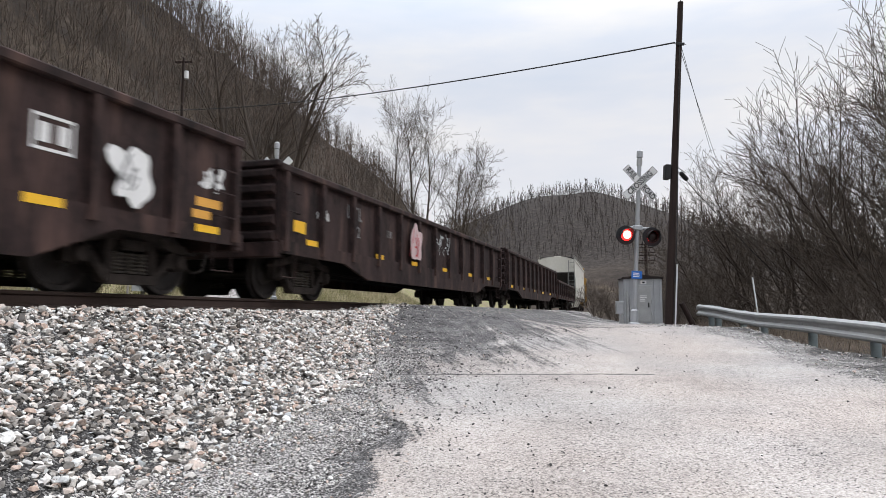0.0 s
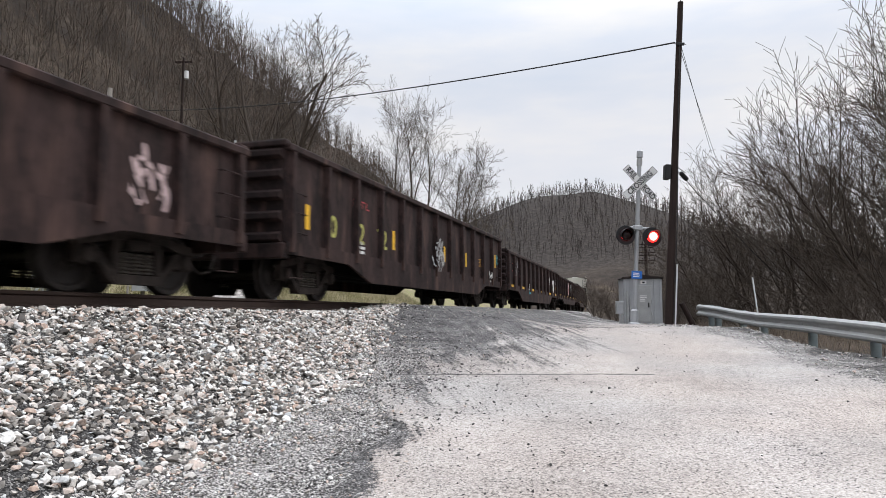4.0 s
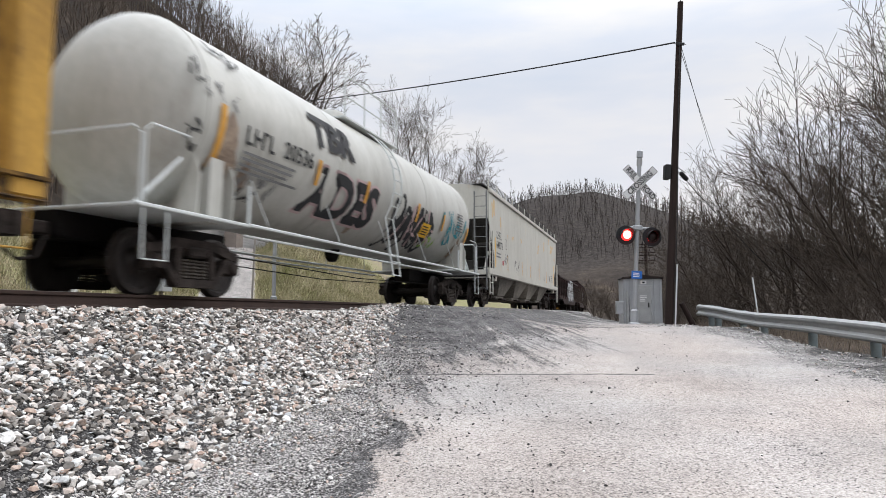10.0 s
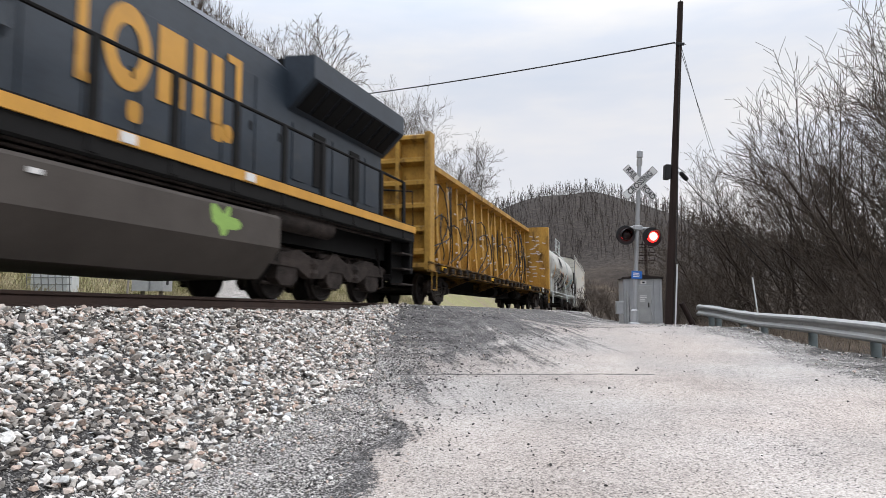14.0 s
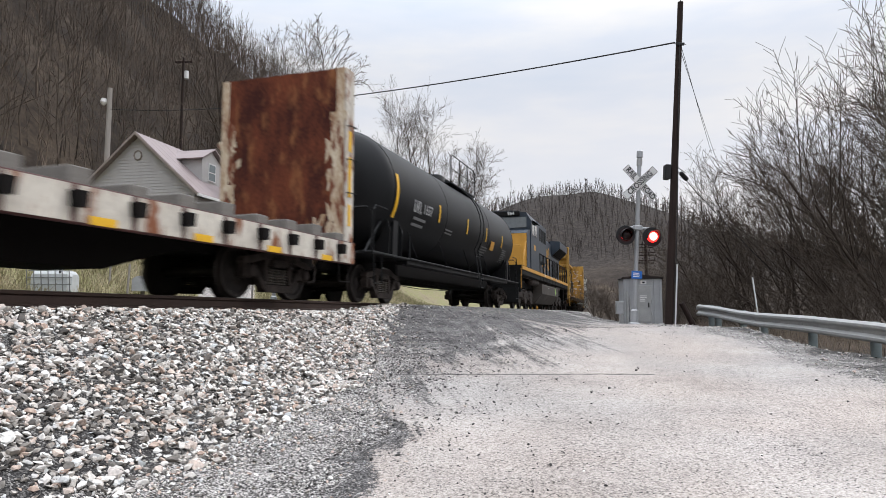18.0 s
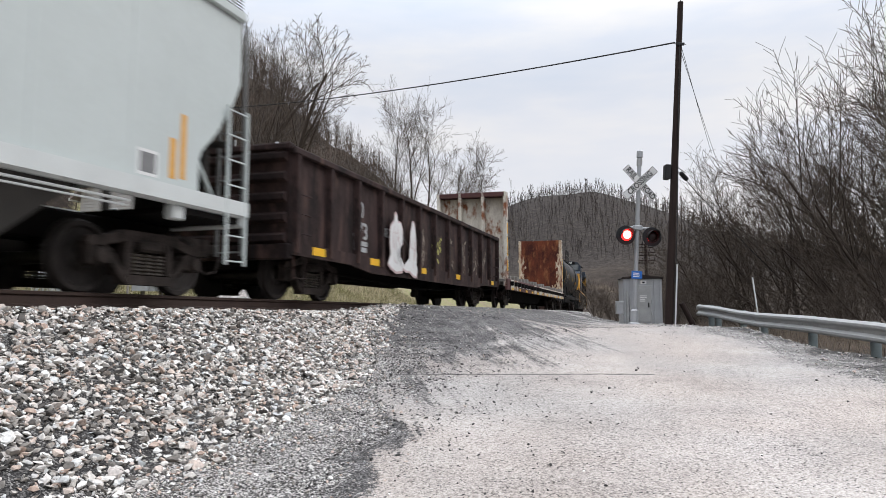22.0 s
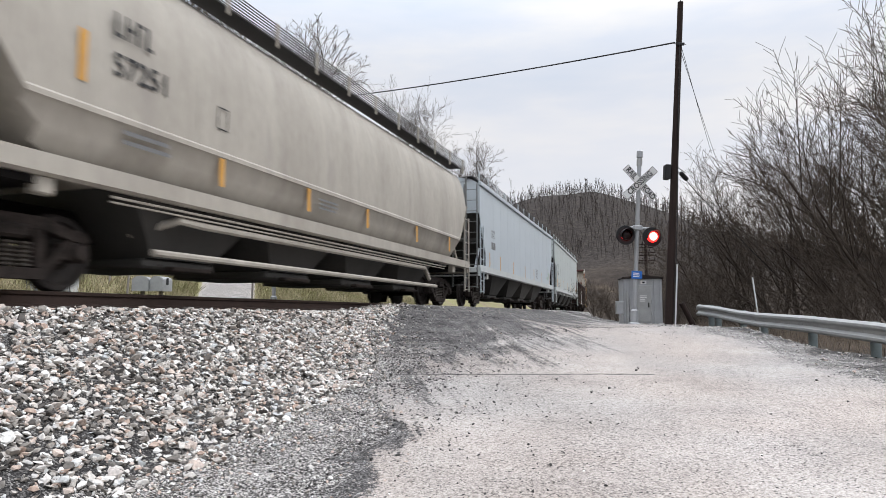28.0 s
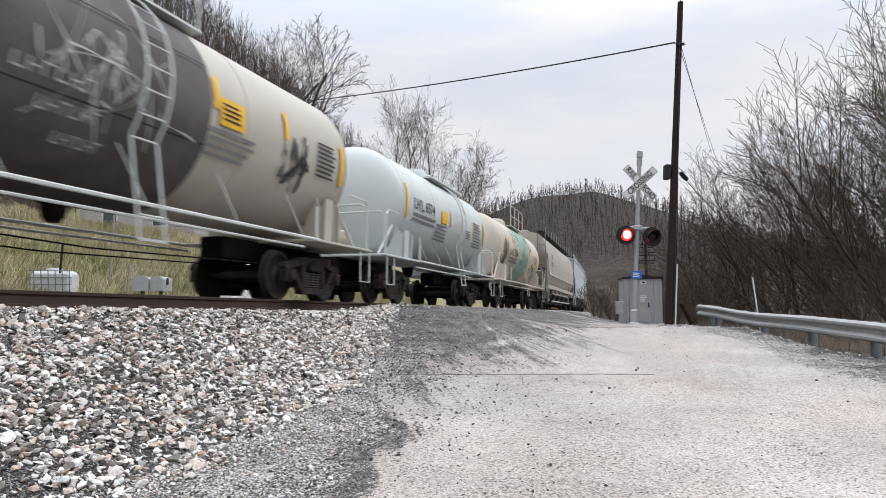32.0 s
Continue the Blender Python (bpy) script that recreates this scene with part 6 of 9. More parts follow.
    part("nose", Geo().prism([(-h + 1.92, 2.0), (-h + 1.98, 3.70), (-h + 2.2, 3.84), (cab0, 3.98), (cab0, 2.0)], -1.46, 1.46), M_NAVY, car, "wide short nose")
    part("nose_front", Geo().prism([(-h + 1.905, 2.02), (-h + 1.965, 3.68), (-h + 1.975, 3.68), (-h + 1.915, 2.02)], -1.43, 1.43), M_GOLD, car, "gold-painted nose front")
    part("nose_door", Geo().cbox(-h + 1.88, -h + 1.93, -0.4, 0.35, 2.05, 3.5, 0.01), M_GOLD, car)
    for y0, y1 in ((-1.28, -0.06), (0.06, 1.28)):
        part("windscreen", Geo().cbox(cab0 - 0.03, cab0 - 0.004, y0, y1, 4.08, 4.62, 0.008), M_GLASS, car)
    for q in (-1, 1):
        for xx, w in ((cab0 + 0.35, 0.75), (cab0 + 1.25, 0.75)):
            part("cab_window", Geo().cbox(xx, xx + w, q * 1.505 - 0.012, q * 1.505 + 0.012, 3.72, 4.38, 0.006), M_GLASS, car)
            part("window_awning", Geo().prism([(q * 1.5, 4.48), (q * 1.66, 4.42), (q * 1.66, 4.40), (q * 1.5, 4.44)], xx - 0.05, xx + w + 0.05, "x"), M_LBLACK, car)
    part("number_board", Geo().cbox(cab0 - 0.10, cab0, -0.95, 0.95, 4.68, 4.92, 0.02), M_LBLACK, car)
    part("headlight", Geo().lathe([(-0.08, 0.16), (0.0, 0.16)], 16, "x", (cab0 - 0.03, 0.0, 3.9)), M_LBLACK, car)
    for sy in (-1, 1):
        for dx_ in (0.0, 0.5):
            part("nose_handrail", Geo().tube([(-h + 1.85 - dx_, sy * 1.44, 3.25 - dx_ * 0.9), (-h + 1.5 - dx_, sy * 1.46, 3.2 - dx_ * 0.9), (-h + 1.0 - dx_ * 0.6, sy * 1.47, 2.5 - dx_ * 0.5), (-h + 0.9 - dx_ * 0.6, sy * 1.47, 1.9)], 0.026, 6), M_GOLD, car, "gold-painted handrail")
    part("snow_plough", Geo().prism([(-h - 0.05, 0.25), (-h - 0.2, 0.3), (-h - 0.1, 0.95), (-h + 0.1, 0.95), (-h + 0.1, 0.25)], -1.35, 1.35), M_LBLACK, car)
    for q in (-1, 1):
        part("pilot", Geo().cbox(q * (h - 0.1) - 0.1, q * (h - 0.1) + 0.1, -1.45, 1.45, 0.75, 1.95, 0.02), M_LBLACK, car)
        for sy in (-1, 1):
            st = part("steps", Geo().box(min(q * (h - 0.12), q * (h - 0.85)), max(q * (h - 0.12), q * (h - 0.85)), sy * 1.20 - 0.02, sy * 1.20 + 0.02, 0.45, 1.95), M_LBLACK, car)
            for z in (0.45, 0.83, 1.21, 1.59):
                part("step_tread", Geo().box(min(q * (h - 0.12), q * (h - 0.85)), max(q * (h - 0.12), q * (h - 0.85)), min(sy * 1.2, sy * 1.5), max(sy * 1.2, sy * 1.5), z, z + 0.04), M_TRUCK, st)
            part("end_handrail", Geo().tube([(q * (h - 0.08), sy * 1.45, 0.9), (q * (h - 0.02), sy * 1.47, 1.7), (q * (h - 0.05), sy * 1.45, 2.9), (q * (h - 0.05), sy * 0.5, 3.0)], 0.024, 6), M_LBLACK if q > 0 else M_GOLD, car)
    for q in (-1, 1):
        hr = part("side_handrail", Geo().tube([(cab1 + 0.2, q * 1.47, 3.02), (h - 0.75, q * 1.47, 3.02)], 0.03, 6), M_LBLACK, car)
        n = 11
        post = kept(f"stanchion{q}", lambda: Geo().cbox(-0.075, 0.075, q * 1.49 - 0.025, q * 1.49 + 0.025, 1.60, 3.03, 0.006))
        for k in range(n):
            part("stanchion", post, M_LBLACK, hr, "", pose(cab1 + 0.2 + k * (h - 0.95 - cab1) / (n - 1), 0, 0))
    # large gold marks on the hood: plain shapes
    y = -1.004

    def arc(cx, cz, r0, r1, a0, a1, n=14):
        vs = []
        for k in range(n + 1):
            t = math.radians(a0 + (a1 - a0) * k / n)
            vs += [(cx + r0 * math.cos(t) * 0.72, y - 0.01, cz + r0 * math.sin(t)), (cx + r1 * math.cos(t) * 0.72, y - 0.01, cz + r1 * math.sin(t))]
        return vs, [(2 * k, 2 * k + 1, 2 * k + 3, 2 * k + 2) for k in range(n)]
    mx = 1.75
    part("gold_mark", Geo().add(*arc(mx - 0.85, 3.3, 0.32, 0.6, 0, 360, 24)), M_GOLD, car, "gold painted ring")
    part("gold_mark", Geo().box(mx - 0.28, mx + 0.28, y - 0.012, y - 0.008, 2.75, 3.85).box(mx - 0.1, mx + 0.1, y - 0.016, y - 0.012, 3.2, 3.4), M_GOLD, car, "gold painted block")
    part("gold_mark", Geo().box(-0.13, 0.13, y - 0.012, y - 0.008, -0.55, 0.55), M_GOLD, car, "gold painted bar", pose(mx + 0.62, 0, 3.3))
    part("gold_mark", Geo().box(-0.13, 0.13, y - 0.016, y - 0.012, -0.55, 0.55), M_GOLD, car, "gold painted bar", pose(mx + 1.05, 0, 3.3))
    for q, xx in ((1, mx - 1.62), (-1, mx + 1.62)):
        part("gold_bracket", Geo().box(xx - 0.08, xx + 0.08, y - 0.012, y - 0.008, 2.6, 4.0).box(min(xx, xx + q * 0.3), max(xx, xx + q * 0.3), y - 0.012, y - 0.008, 3.87, 4.0).box(min(xx, xx + q * 0.3), max(xx, xx + q * 0.3), y - 0.012, y - 0.008, 2.6, 2.73), M_GOLD, car, "gold painted bracket")
    lay(car, "paint_splash", s_blob(0.5, 0.42, 131, 0.6), 2.4, 1.12, on_side(-1.524), M_GREENP, "yellow-green paint splash")
    for xx, zz in ((1.05, 2.45), (2.85, 2.62), (3.1, 2.66)):
        lay(car, "gold_dot", s_blob(0.26, 0.3, 7, 0.02), xx, zz, on_side(y - 0.004), M_GOLD)
    lay(car, "cab_number_mark", s_bars(0.8, 0.3, 1, 3, 0.9), cab0 + 1.3, 3.15, on_side(-1.512), M_GOLD)
    vs, fs = s_text("964", 0.24, 0.02)
    part("board_number", Geo().add([(cab0 - 0.105, -u - 0.5, 4.80 + v) for u, v in vs], fs), M_LAMPW, car)
    return car, L
# ---------------------------------------------------------------- the train, from its head to its tail
M_HOPW = mat("grey_white_hopper", (0.555, 0.54, 0.485), (0.43, 0.41, 0.355), rough=0.55, scale=0.9, fine=14, bump=0.03, amount=0.7, stretch=(1, 1, 0.4), stain=(0.58, 0.45, 0.28), stain_at=(0.66, 0.80), stain_scale=1.1)
# dusty bays, set darker than the body paint above the sills
M_HOPWU = mat("darker_dusty_bay", (0.30, 0.275, 0.24), (0.10, 0.09, 0.08), rough=0.8, scale=0.9, fine=10, bump=0.05, amount=1.0)
M_HOPG = mat("pale_green_grey_hopper", (0.50, 0.54, 0.525), (0.43, 0.465, 0.45), rough=0.45, scale=0.7, fine=12, bump=0.02, amount=0.6)
M_HOPB = mat("pale_blue_grey_hopper", (0.50, 0.55, 0.58), (0.43, 0.475, 0.50), rough=0.45, scale=0.7, fine=12, bump=0.02, amount=0.6)
M_SILLW = mat("white_sill", (0.60, 0.625, 0.61), (0.45, 0.465, 0.455), rough=0.5, scale=1.5, bump=0.02)
# bays set far darker than the pale sides above them
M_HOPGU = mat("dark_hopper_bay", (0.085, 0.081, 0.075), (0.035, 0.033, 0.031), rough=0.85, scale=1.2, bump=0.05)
M_HOPT = mat("dusty_tan_hopper", (0.47, 0.435, 0.375), (0.30, 0.27, 0.23), rough=0.6, scale=0.8, fine=12, bump=0.03, amount=0.8, stretch=(1.6, 1, 0.35), stain=(0.30, 0.27, 0.24), stain_at=(0.58, 0.75), stain_scale=0.9)
M_TRIMD = mat("dark_grey_trim", (0.20, 0.205, 0.20), (0.12, 0.12, 0.12), rough=0.6, bump=0.05)
M_TANKW = mat("cream_white_tank", (0.50, 0.495, 0.455), (0.36, 0.35, 0.312), rough=0.4, scale=0.8, fine=10, bump=0.01, amount=0.9, stretch=(1.6, 1, 0.4), stain=(0.26, 0.235, 0.20), stain_at=(0.56, 0.80), stain_scale=1.0)
M_TANKK = mat("black_tank", (0.013, 0.0135, 0.0145), (0.007, 0.0075, 0.008), rough=0.5, scale=0.8, bump=0.02, spec=0.18)
M_TANKS = mat("silver_white_tank", (0.53, 0.57, 0.56), (0.43, 0.46, 0.455), rough=0.4, scale=0.8, bump=0.01, spec=0.4)
M_CREAM = mat("warm_cream_tank", (0.60, 0.55, 0.48), (0.43, 0.37, 0.30), rough=0.5, scale=0.9, bump=0.01, amount=0.9, stretch=(1.5, 1, 0.4), stain=(0.22, 0.16, 0.12), stain_at=(0.60, 0.76), stain_scale=1.1)
M_GREEN = mat("pale_green_band", (0.27, 0.43, 0.345), (0.20, 0.345, 0.28), rough=0.5, scale=1.2, bump=0.02)
M_STONE = mat("sandy_cream_tank", (0.46, 0.43, 0.37), (0.36, 0.335, 0.285), rough=0.5, scale=0.9, bump=0.02)
M_SCORCH = mat("scorched_cream", (0.36, 0.28, 0.21), (0.15, 0.105, 0.08), rough=0.7, scale=3, fine=18, bump=0.02, amount=1.3)
M_CHAR = mat("dark_residue_band", (0.115, 0.105, 0.10), (0.055, 0.05, 0.048), rough=0.7, scale=1.5, bump=0.05, amount=0.9)

# head of the train, round the bend
centre_beam("ochre centre-beam lumber flatcar with ribbed end bulkheads", 220.0, 243.0)
car, L = hopper("off-white covered hopper with rust-streaked sides", 200.7, 218.7, M_HOPW, M_TRIMD, 4)
car, L = gondola("short low dark brown gondola car", 186.5, 199.8, top=1.95, deep=False, posts=10)
car, L = gondola("dark brown ribbed gondola car, high sided", 169.2, 185.5, top=2.42)
sill_marks(car, [-7.2, -4, -1, 2, 5])

car, L = gondola("dark brown gondola car with yellow reflectors and pale graffiti", 151.4, 168.0)
h = L / 2
sill_marks(car, [-h + 1.1, -h + 4.3, -h + 6.6, -h + 9.2, -h + 12, -h + 14.5], 1.02, 0.42)
lay(car, "reflector", s_rect(0.42, 0.22), -h + 0.75, 1.28, on_side(SIDE_Y), M_REFY)
lay(car, "graffiti", s_scrawl(0.5, 0.5, 4, 0.06, 2), -h + 1.55, 1.75, on_side(SIDE_Y), M_WHITE, "white sprayed scrawl")
lay(car, "car_number", s_text("732", 0.34), -h + 3.1, 1.45, on_side(SIDE_Y), M_GREYP)
lay(car, "reporting_mark", s_marks(0.75, 0.28, 4), -h + 3.1, 1.85, on_side(SIDE_Y), M_GREYP)
lay(car, "car_number", s_text("138", 0.24), -h + 5.0, 1.6, on_side(SIDE_Y), M_GREYP)
lay(car, "graffiti", s_blob(0.8, 0.9, 4), -h + 6.6, 1.55, on_side(POST_Y), M_PINK, "pink and white sprayed figure")
lay(car, "graffiti", s_scrawl(0.8, 0.9, 6, 0.03, 9), -h + 6.6, 1.55, on_side(POST_Y - 0.004), M_RED)
lay(car, "graffiti", s_scrawl(1.6, 0.7, 7, 0.035, 5), -h + 9.0, 1.75, on_side(POST_Y), M_SILV, "silver sprayed scrawl")

car, L = gondola("dark brown gondola car with white graffiti patches", 133.9, 150.3, top=2.40, belly=0.32)
h = L / 2
sill_marks(car, [-7.2, -4.5, -1.6, 1.44, 4.71, 7.4], 0.93, 0.5)
lay(car, "stencil_panel", s_rect(0.46, 0.5), -2.6, 0.95, on_side(-1.556), M_TEAL, "faded teal stencil panel")
lay(car, "data_block", s_bars(0.44, 0.3, 3, 5, 0.8), -2.6, 1.05, on_side(-1.56), M_WHITE)
lay(car, "data_block", s_bars(0.6, 0.24, 2, 7, 0.7), -3.74, 1.12, on_side(SIDE_Y), M_SILV)
lay(car, "reflector", s_rect(0.55, 0.13), h - 0.7, 1.32, on_side(SIDE_Y), M_REFO)
lay(car, "reflector", s_rect(0.4, 0.12), h - 0.85, 1.14, on_side(SIDE_Y), M_REFO)
lay(car, "graffiti", s_blob(0.62, 0.7, 11, 0.3), 5.9, 1.42, on_side(POST_Y), M_WHITE, "white sprayed blot")
lay(car, "graffiti", s_scrawl(0.5, 0.6, 7, 0.018, 12), 5.9, 1.42, on_side(POST_Y - 0.004), M_GREYP, "grey lines of a sprayed figure")
lay(car, "graffiti", s_scrawl(0.5, 0.45, 5, 0.07, 13), h - 0.62, 1.66, on_side(SIDE_Y), M_WHITE)
lay(car, "data_frame", s_frame(0.55, 0.40, 0.035), 4.85, 1.68, on_side(SIDE_Y), M_WHITE)
lay(car, "data_block", s_rect(0.14, 0.22), 4.73, 1.68, on_side(SIDE_Y), M_WHITE)
lay(car, "data_block", s_rect(0.14, 0.22), 4.98, 1.68, on_side(SIDE_Y), M_WHITE)
lay(car, "reporting_mark", s_marks(0.9, 0.3, 4), -h + 3.0, 1.95, on_side(SIDE_Y), M_SILV)
lay(car, "car_number", s_text("47262", 0.36), -h + 3.1, 1.56, on_side(SIDE_Y), M_SILV)
lay(car, "graffiti", s_scrawl(0.7, 0.6, 5, 0.05, 21), -h + 1.7, 1.7, on_side(SIDE_Y), M_RED)
lay(car, "graffiti", s_scrawl(0.5, 0.5, 4, 0.06, 22), -h + 2.0, 1.68, on_side(SIDE_Y - 0.004), M_WHITE)

car, L = gondola("dark brown gondola car with large yellow numerals", 116.2, 132.6, top=2.70, belly=0.40)
h = L / 2
lay(car, "car_number", s_text("70", 0.62, 0.012), -6.5, 1.42, on_side(SIDE_Y), M_YELP)
lay(car, "car_number", s_text("52", 0.62, 0.012), -5.15, 1.42, on_side(SIDE_Y), M_YELP)
lay(car, "car_number", s_text("72", 0.62, 0.012), -3.85, 1.42, on_side(SIDE_Y), M_YELP)
lay(car, "reporting_mark", s_marks(0.9, 0.16, 4), -h + 3.2, 2.08, on_side(SIDE_Y), M_RED)
lay(car, "data_block", s_bars(0.5, 0.3, 3, 3, 0.6), -h + 3.2, 1.15, on_side(SIDE_Y), M_WHITE)
reflectors(car, [-7.4, -3.13, 0.95, 3.3, 5.6], 1.5, SIDE_Y - 0.002, w=0.16, h=0.46)
lay(car, "reflector", s_rect(0.16, 0.5), 7.43, 1.75, on_side(SIDE_Y), M_REFY)
lay(car, "car_number", s_text("30", 0.4), 5.15, 1.52, on_side(SIDE_Y), M_REFO)
lay(car, "graffiti", s_scrawl(1.1, 1.1, 9, 0.05, 31), 0.1, 1.45, on_side(POST_Y), M_SILV)
lay(car, "graffiti", s_scrawl(0.7, 0.4, 5, 0.06, 33), 6.4, 1.1, on_side(POST_Y), M_WHITE)
lay(car, "graffiti", s_scrawl(0.4, 0.5, 5, 0.06, 34), 7.75, 1.8, on_side(SIDE_Y), M_TEAL)

car, L = gondola("dark brown gondola car with white block graffiti and yellow reflectors", 98.5, 115.0, top=2.30)
h = L / 2
lay(car, "reflector", s_rect(0.20, 0.85), -h + 1.0, 1.65, on_side(SIDE_Y), M_REFY)
lay(car, "paint_patch", s_rect(0.34, 0.42), -h + 1.15, 1.15, on_side(SIDE_Y), M_WHITE)
lay(car, "reporting_mark", s_marks(0.7, 0.2, 4), -h + 2.6, 1.85, on_side(SIDE_Y), M_YELP)
lay(car, "car_number", s_text("4778", 0.32), -h + 2.6, 1.52, on_side(SIDE_Y), M_YELP)
lay(car, "reflector", s_rect(0.16, 0.5), -h + 4.75, 1.55, on_side(SIDE_Y), M_REFY)
for i in range(7):
    lay(car, "graffiti", s_blob(0.74, 1.36, 41 + i, 0.35), -h + 6.7 + i * 0.66, 1.42, on_side(POST_Y - 0.001 * (i % 2)), M_SILV, "silver sprayed letter shape")
lay(car, "graffiti", s_scrawl(4.4, 1.3, 26, 0.032, 43), -h + 8.7, 1.42, on_side(POST_Y - 0.005), M_BLACKP, "black sprayed outlines")
lay(car, "graffiti", s_scrawl(0.9, 0.9, 6, 0.07, 44), -h + 5.9, 1.4, on_side(POST_Y), M_SILV)
lay(car, "paint_patch", s_rect(2.4, 0.13), -h + 9.2, 2.23, on_side(-1.595), M_SILV, "pale blue top strip")
lay(car, "reflector", s_rect(0.16, 0.5), -h + 12.0, 1.5, on_side(SIDE_Y), M_REFY)
lay(car, "graffiti", s_scrawl(0.8, 0.9, 8, 0.05, 45), h - 2.0, 1.5, on_side(SIDE_Y), M_PINK)

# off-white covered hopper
car, L = hopper("off-white covered hopper with rust blooms and darker dusty bays", 77.3, 97.1, M_HOPW, M_TRIMD, 4, sill_m=M_HOPW, under=M_HOPWU, conduits=False)
h = L / 2
y = -1.534
lay(car, "reporting_mark", s_marks(1.0, 0.3, 4), -h + 2.05, 2.82, on_side(y), M_BLACKP)
lay(car, "car_number", s_text("648073", 0.4, 0.014), -h + 2.1, 2.42, on_side(y), M_BLACKP)
lay(car, "data_block", s_bars(0.9, 0.26, 2, 5), -h + 1.95, 2.03, on_side(y), M_GREYP)
lay(car, "load_mark", s_frame(0.3, 0.4, 0.02), -h + 3.4, 2.6, on_side(y), M_BLACKP)
lay(car, "graffiti", s_scrawl(0.9, 0.55, 8, 0.035, 51), -h + 3.45, 1.95, on_side(y), M_GREYP)
lay(car, "graffiti", s_scrawl(1.6, 0.6, 9, 0.03, 52), -h + 5.9, 1.85, on_side(y), M_BLACKP)
reflectors(car, [-h + 3.75, -h + 7.2, -h + 9.6, -h + 12.4, h - 4.6, h - 1.75], 1.82, y, M_REFO, 0.10, 0.62)
reflectors(car, [-h + 1.3, h - 1.45], 2.1, y, M_REFY, 0.13, 1.15)
lay(car, "data_frame", s_frame(0.42, 0.46, 0.03), h - 3.4, 1.78, on_side(y), M_WHITE)
lay(car, "data_block", s_rect(0.3, 0.34), h - 3.4, 1.78, on_side(y - 0.002), M_GREYP)
lay(car, "data_block", s_bars(0.7, 0.42, 4, 6), h - 2.45, 1.82, on_side(y), M_GREYP)
lay(car, "data_block", s_bars(0.5, 0.2, 3, 7), h - 5.5, 1.68, on_side(y), M_GREYP)
lay(car, "rust_bloom", s_blob(0.9, 0.5, 55, 0.5), h - 2.4, 3.6, on_side(y), M_BLOOM, "rust bloom on the side")
lay(car, "rust_bloom", s_blob(0.4, 0.5, 56, 0.5), h - 5.5, 3.5, on_side(y), M_BLOOM)
lay(car, "rust_bloom", s_blob(0.3, 0.4, 57, 0.5), h - 3.6, 4.0, on_side(y), M_BLOOM)
for i, (x_, z_, w_, h_) in enumerate(((-h + 0.95, 3.75, 0.5, 0.7), (-h + 2.3, 3.35, 0.22, 0.42), (-h + 3.75, 2.95, 0.12, 0.22), (-h + 4.9, 3.0, 0.4, 0.2), (-h + 7.0, 3.1, 0.3, 0.2), (-h + 12.2, 3.2, 0.5, 0.4), (h - 1.1, 3.1, 0.35, 0.3), (h - 0.7, 2.7, 0.2, 0.5), (h - 7.2, 2.3, 0.2, 0.3))):
    lay(car, "rust_bloom", s_blob(w_, h_, 180 + i, 0.7), x_, z_, on_side(y - 0.0005), M_BLOOM, "rust bloom on the side")
lay(car, "notice_panel", s_rect(0.26, 0.18), -h + 2.75, 1.78, on_side(y), M_RED, "small red notice")
vs, fs = s_text("648073", 0.24)
part("car_number", Geo().add([(-h + 0.192, -u, 3.75 + v) for u, v in vs], fs), M_BLACKP, car)

# graffiti-covered cream tank car
car, L, h = tank_car("cream-white tank car covered in black graffiti", 59.6, 76.1, 1.52, 2.80, M_TANKW, M_SILLW, M_SILLW, dome_at=0.1)
tk = on_tank(1.545, 2.80)
tk2 = on_tank(1.555, 2.80)
lay(car, "graffiti", s_text("TBR", 0.85, 0.05, 1.15), -2.95, 3.2, tk2, M_BLACKP, "black sprayed letters")
lay(car, "graffiti", s_text("ADES", 1.32, 0.085, 0.98), -2.15, 2.0, tk, M_PINK, "pink outline of graffiti letters")
lay(car, "graffiti", s_text("ADES", 1.30, 0.045, 1.0), -2.15, 2.0, tk2, M_BLACKP, "black sprayed letters")
for i in range(4):
    lay(car, "graffiti", s_blob(0.72, 1.35 - 0.12 * i, 171 + i, 0.35), 0.8 + i * 0.78, 1.95 - 0.05 * i, on_tank(1.540, 2.8), M_BLACKP, "black sprayed letter shape")
lay(car, "graffiti", s_scrawl(3.1, 1.3, 17, 0.17, 61), 2.1, 2.0, tk, M_BLACKP, "black sprayed scrawl")
lay(car, "graffiti", s_scrawl(3.1, 1.3, 9, 0.05, 62), 2.1, 2.0, tk2, M_PINK)
lay(car, "graffiti", s_scrawl(2.4, 1.2, 10, 0.06, 63), 5.2, 2.3, tk, M_TEAL, "teal sprayed marks")
lay(car, "graffiti", s_scrawl(1.2, 0.6, 5, 0.07, 64), 3.9, 1.7, tk, M_GREENP)
lay(car, "graffiti", s_scrawl(1.0, 0.5, 4, 0.03, 65), -6.6, 3.0, tk, M_GREYP)
lay(car, "graffiti", s_scrawl(1.8, 0.6, 10, 0.03, 66), -5.2, 1.75, tk, M_GREYP)
lay(car, "car_number", s_text("20536", 0.42, 0.01), -4.3, 2.55, tk, M_BLACKP)
lay(car, "reporting_mark", s_marks(0.9, 0.3, 4), -5.5, 2.55, tk, M_BLACKP)
lay(car, "data_block", s_bars(1.9, 0.4, 4, 9), -5.0, 2.12, tk, M_GREYP)
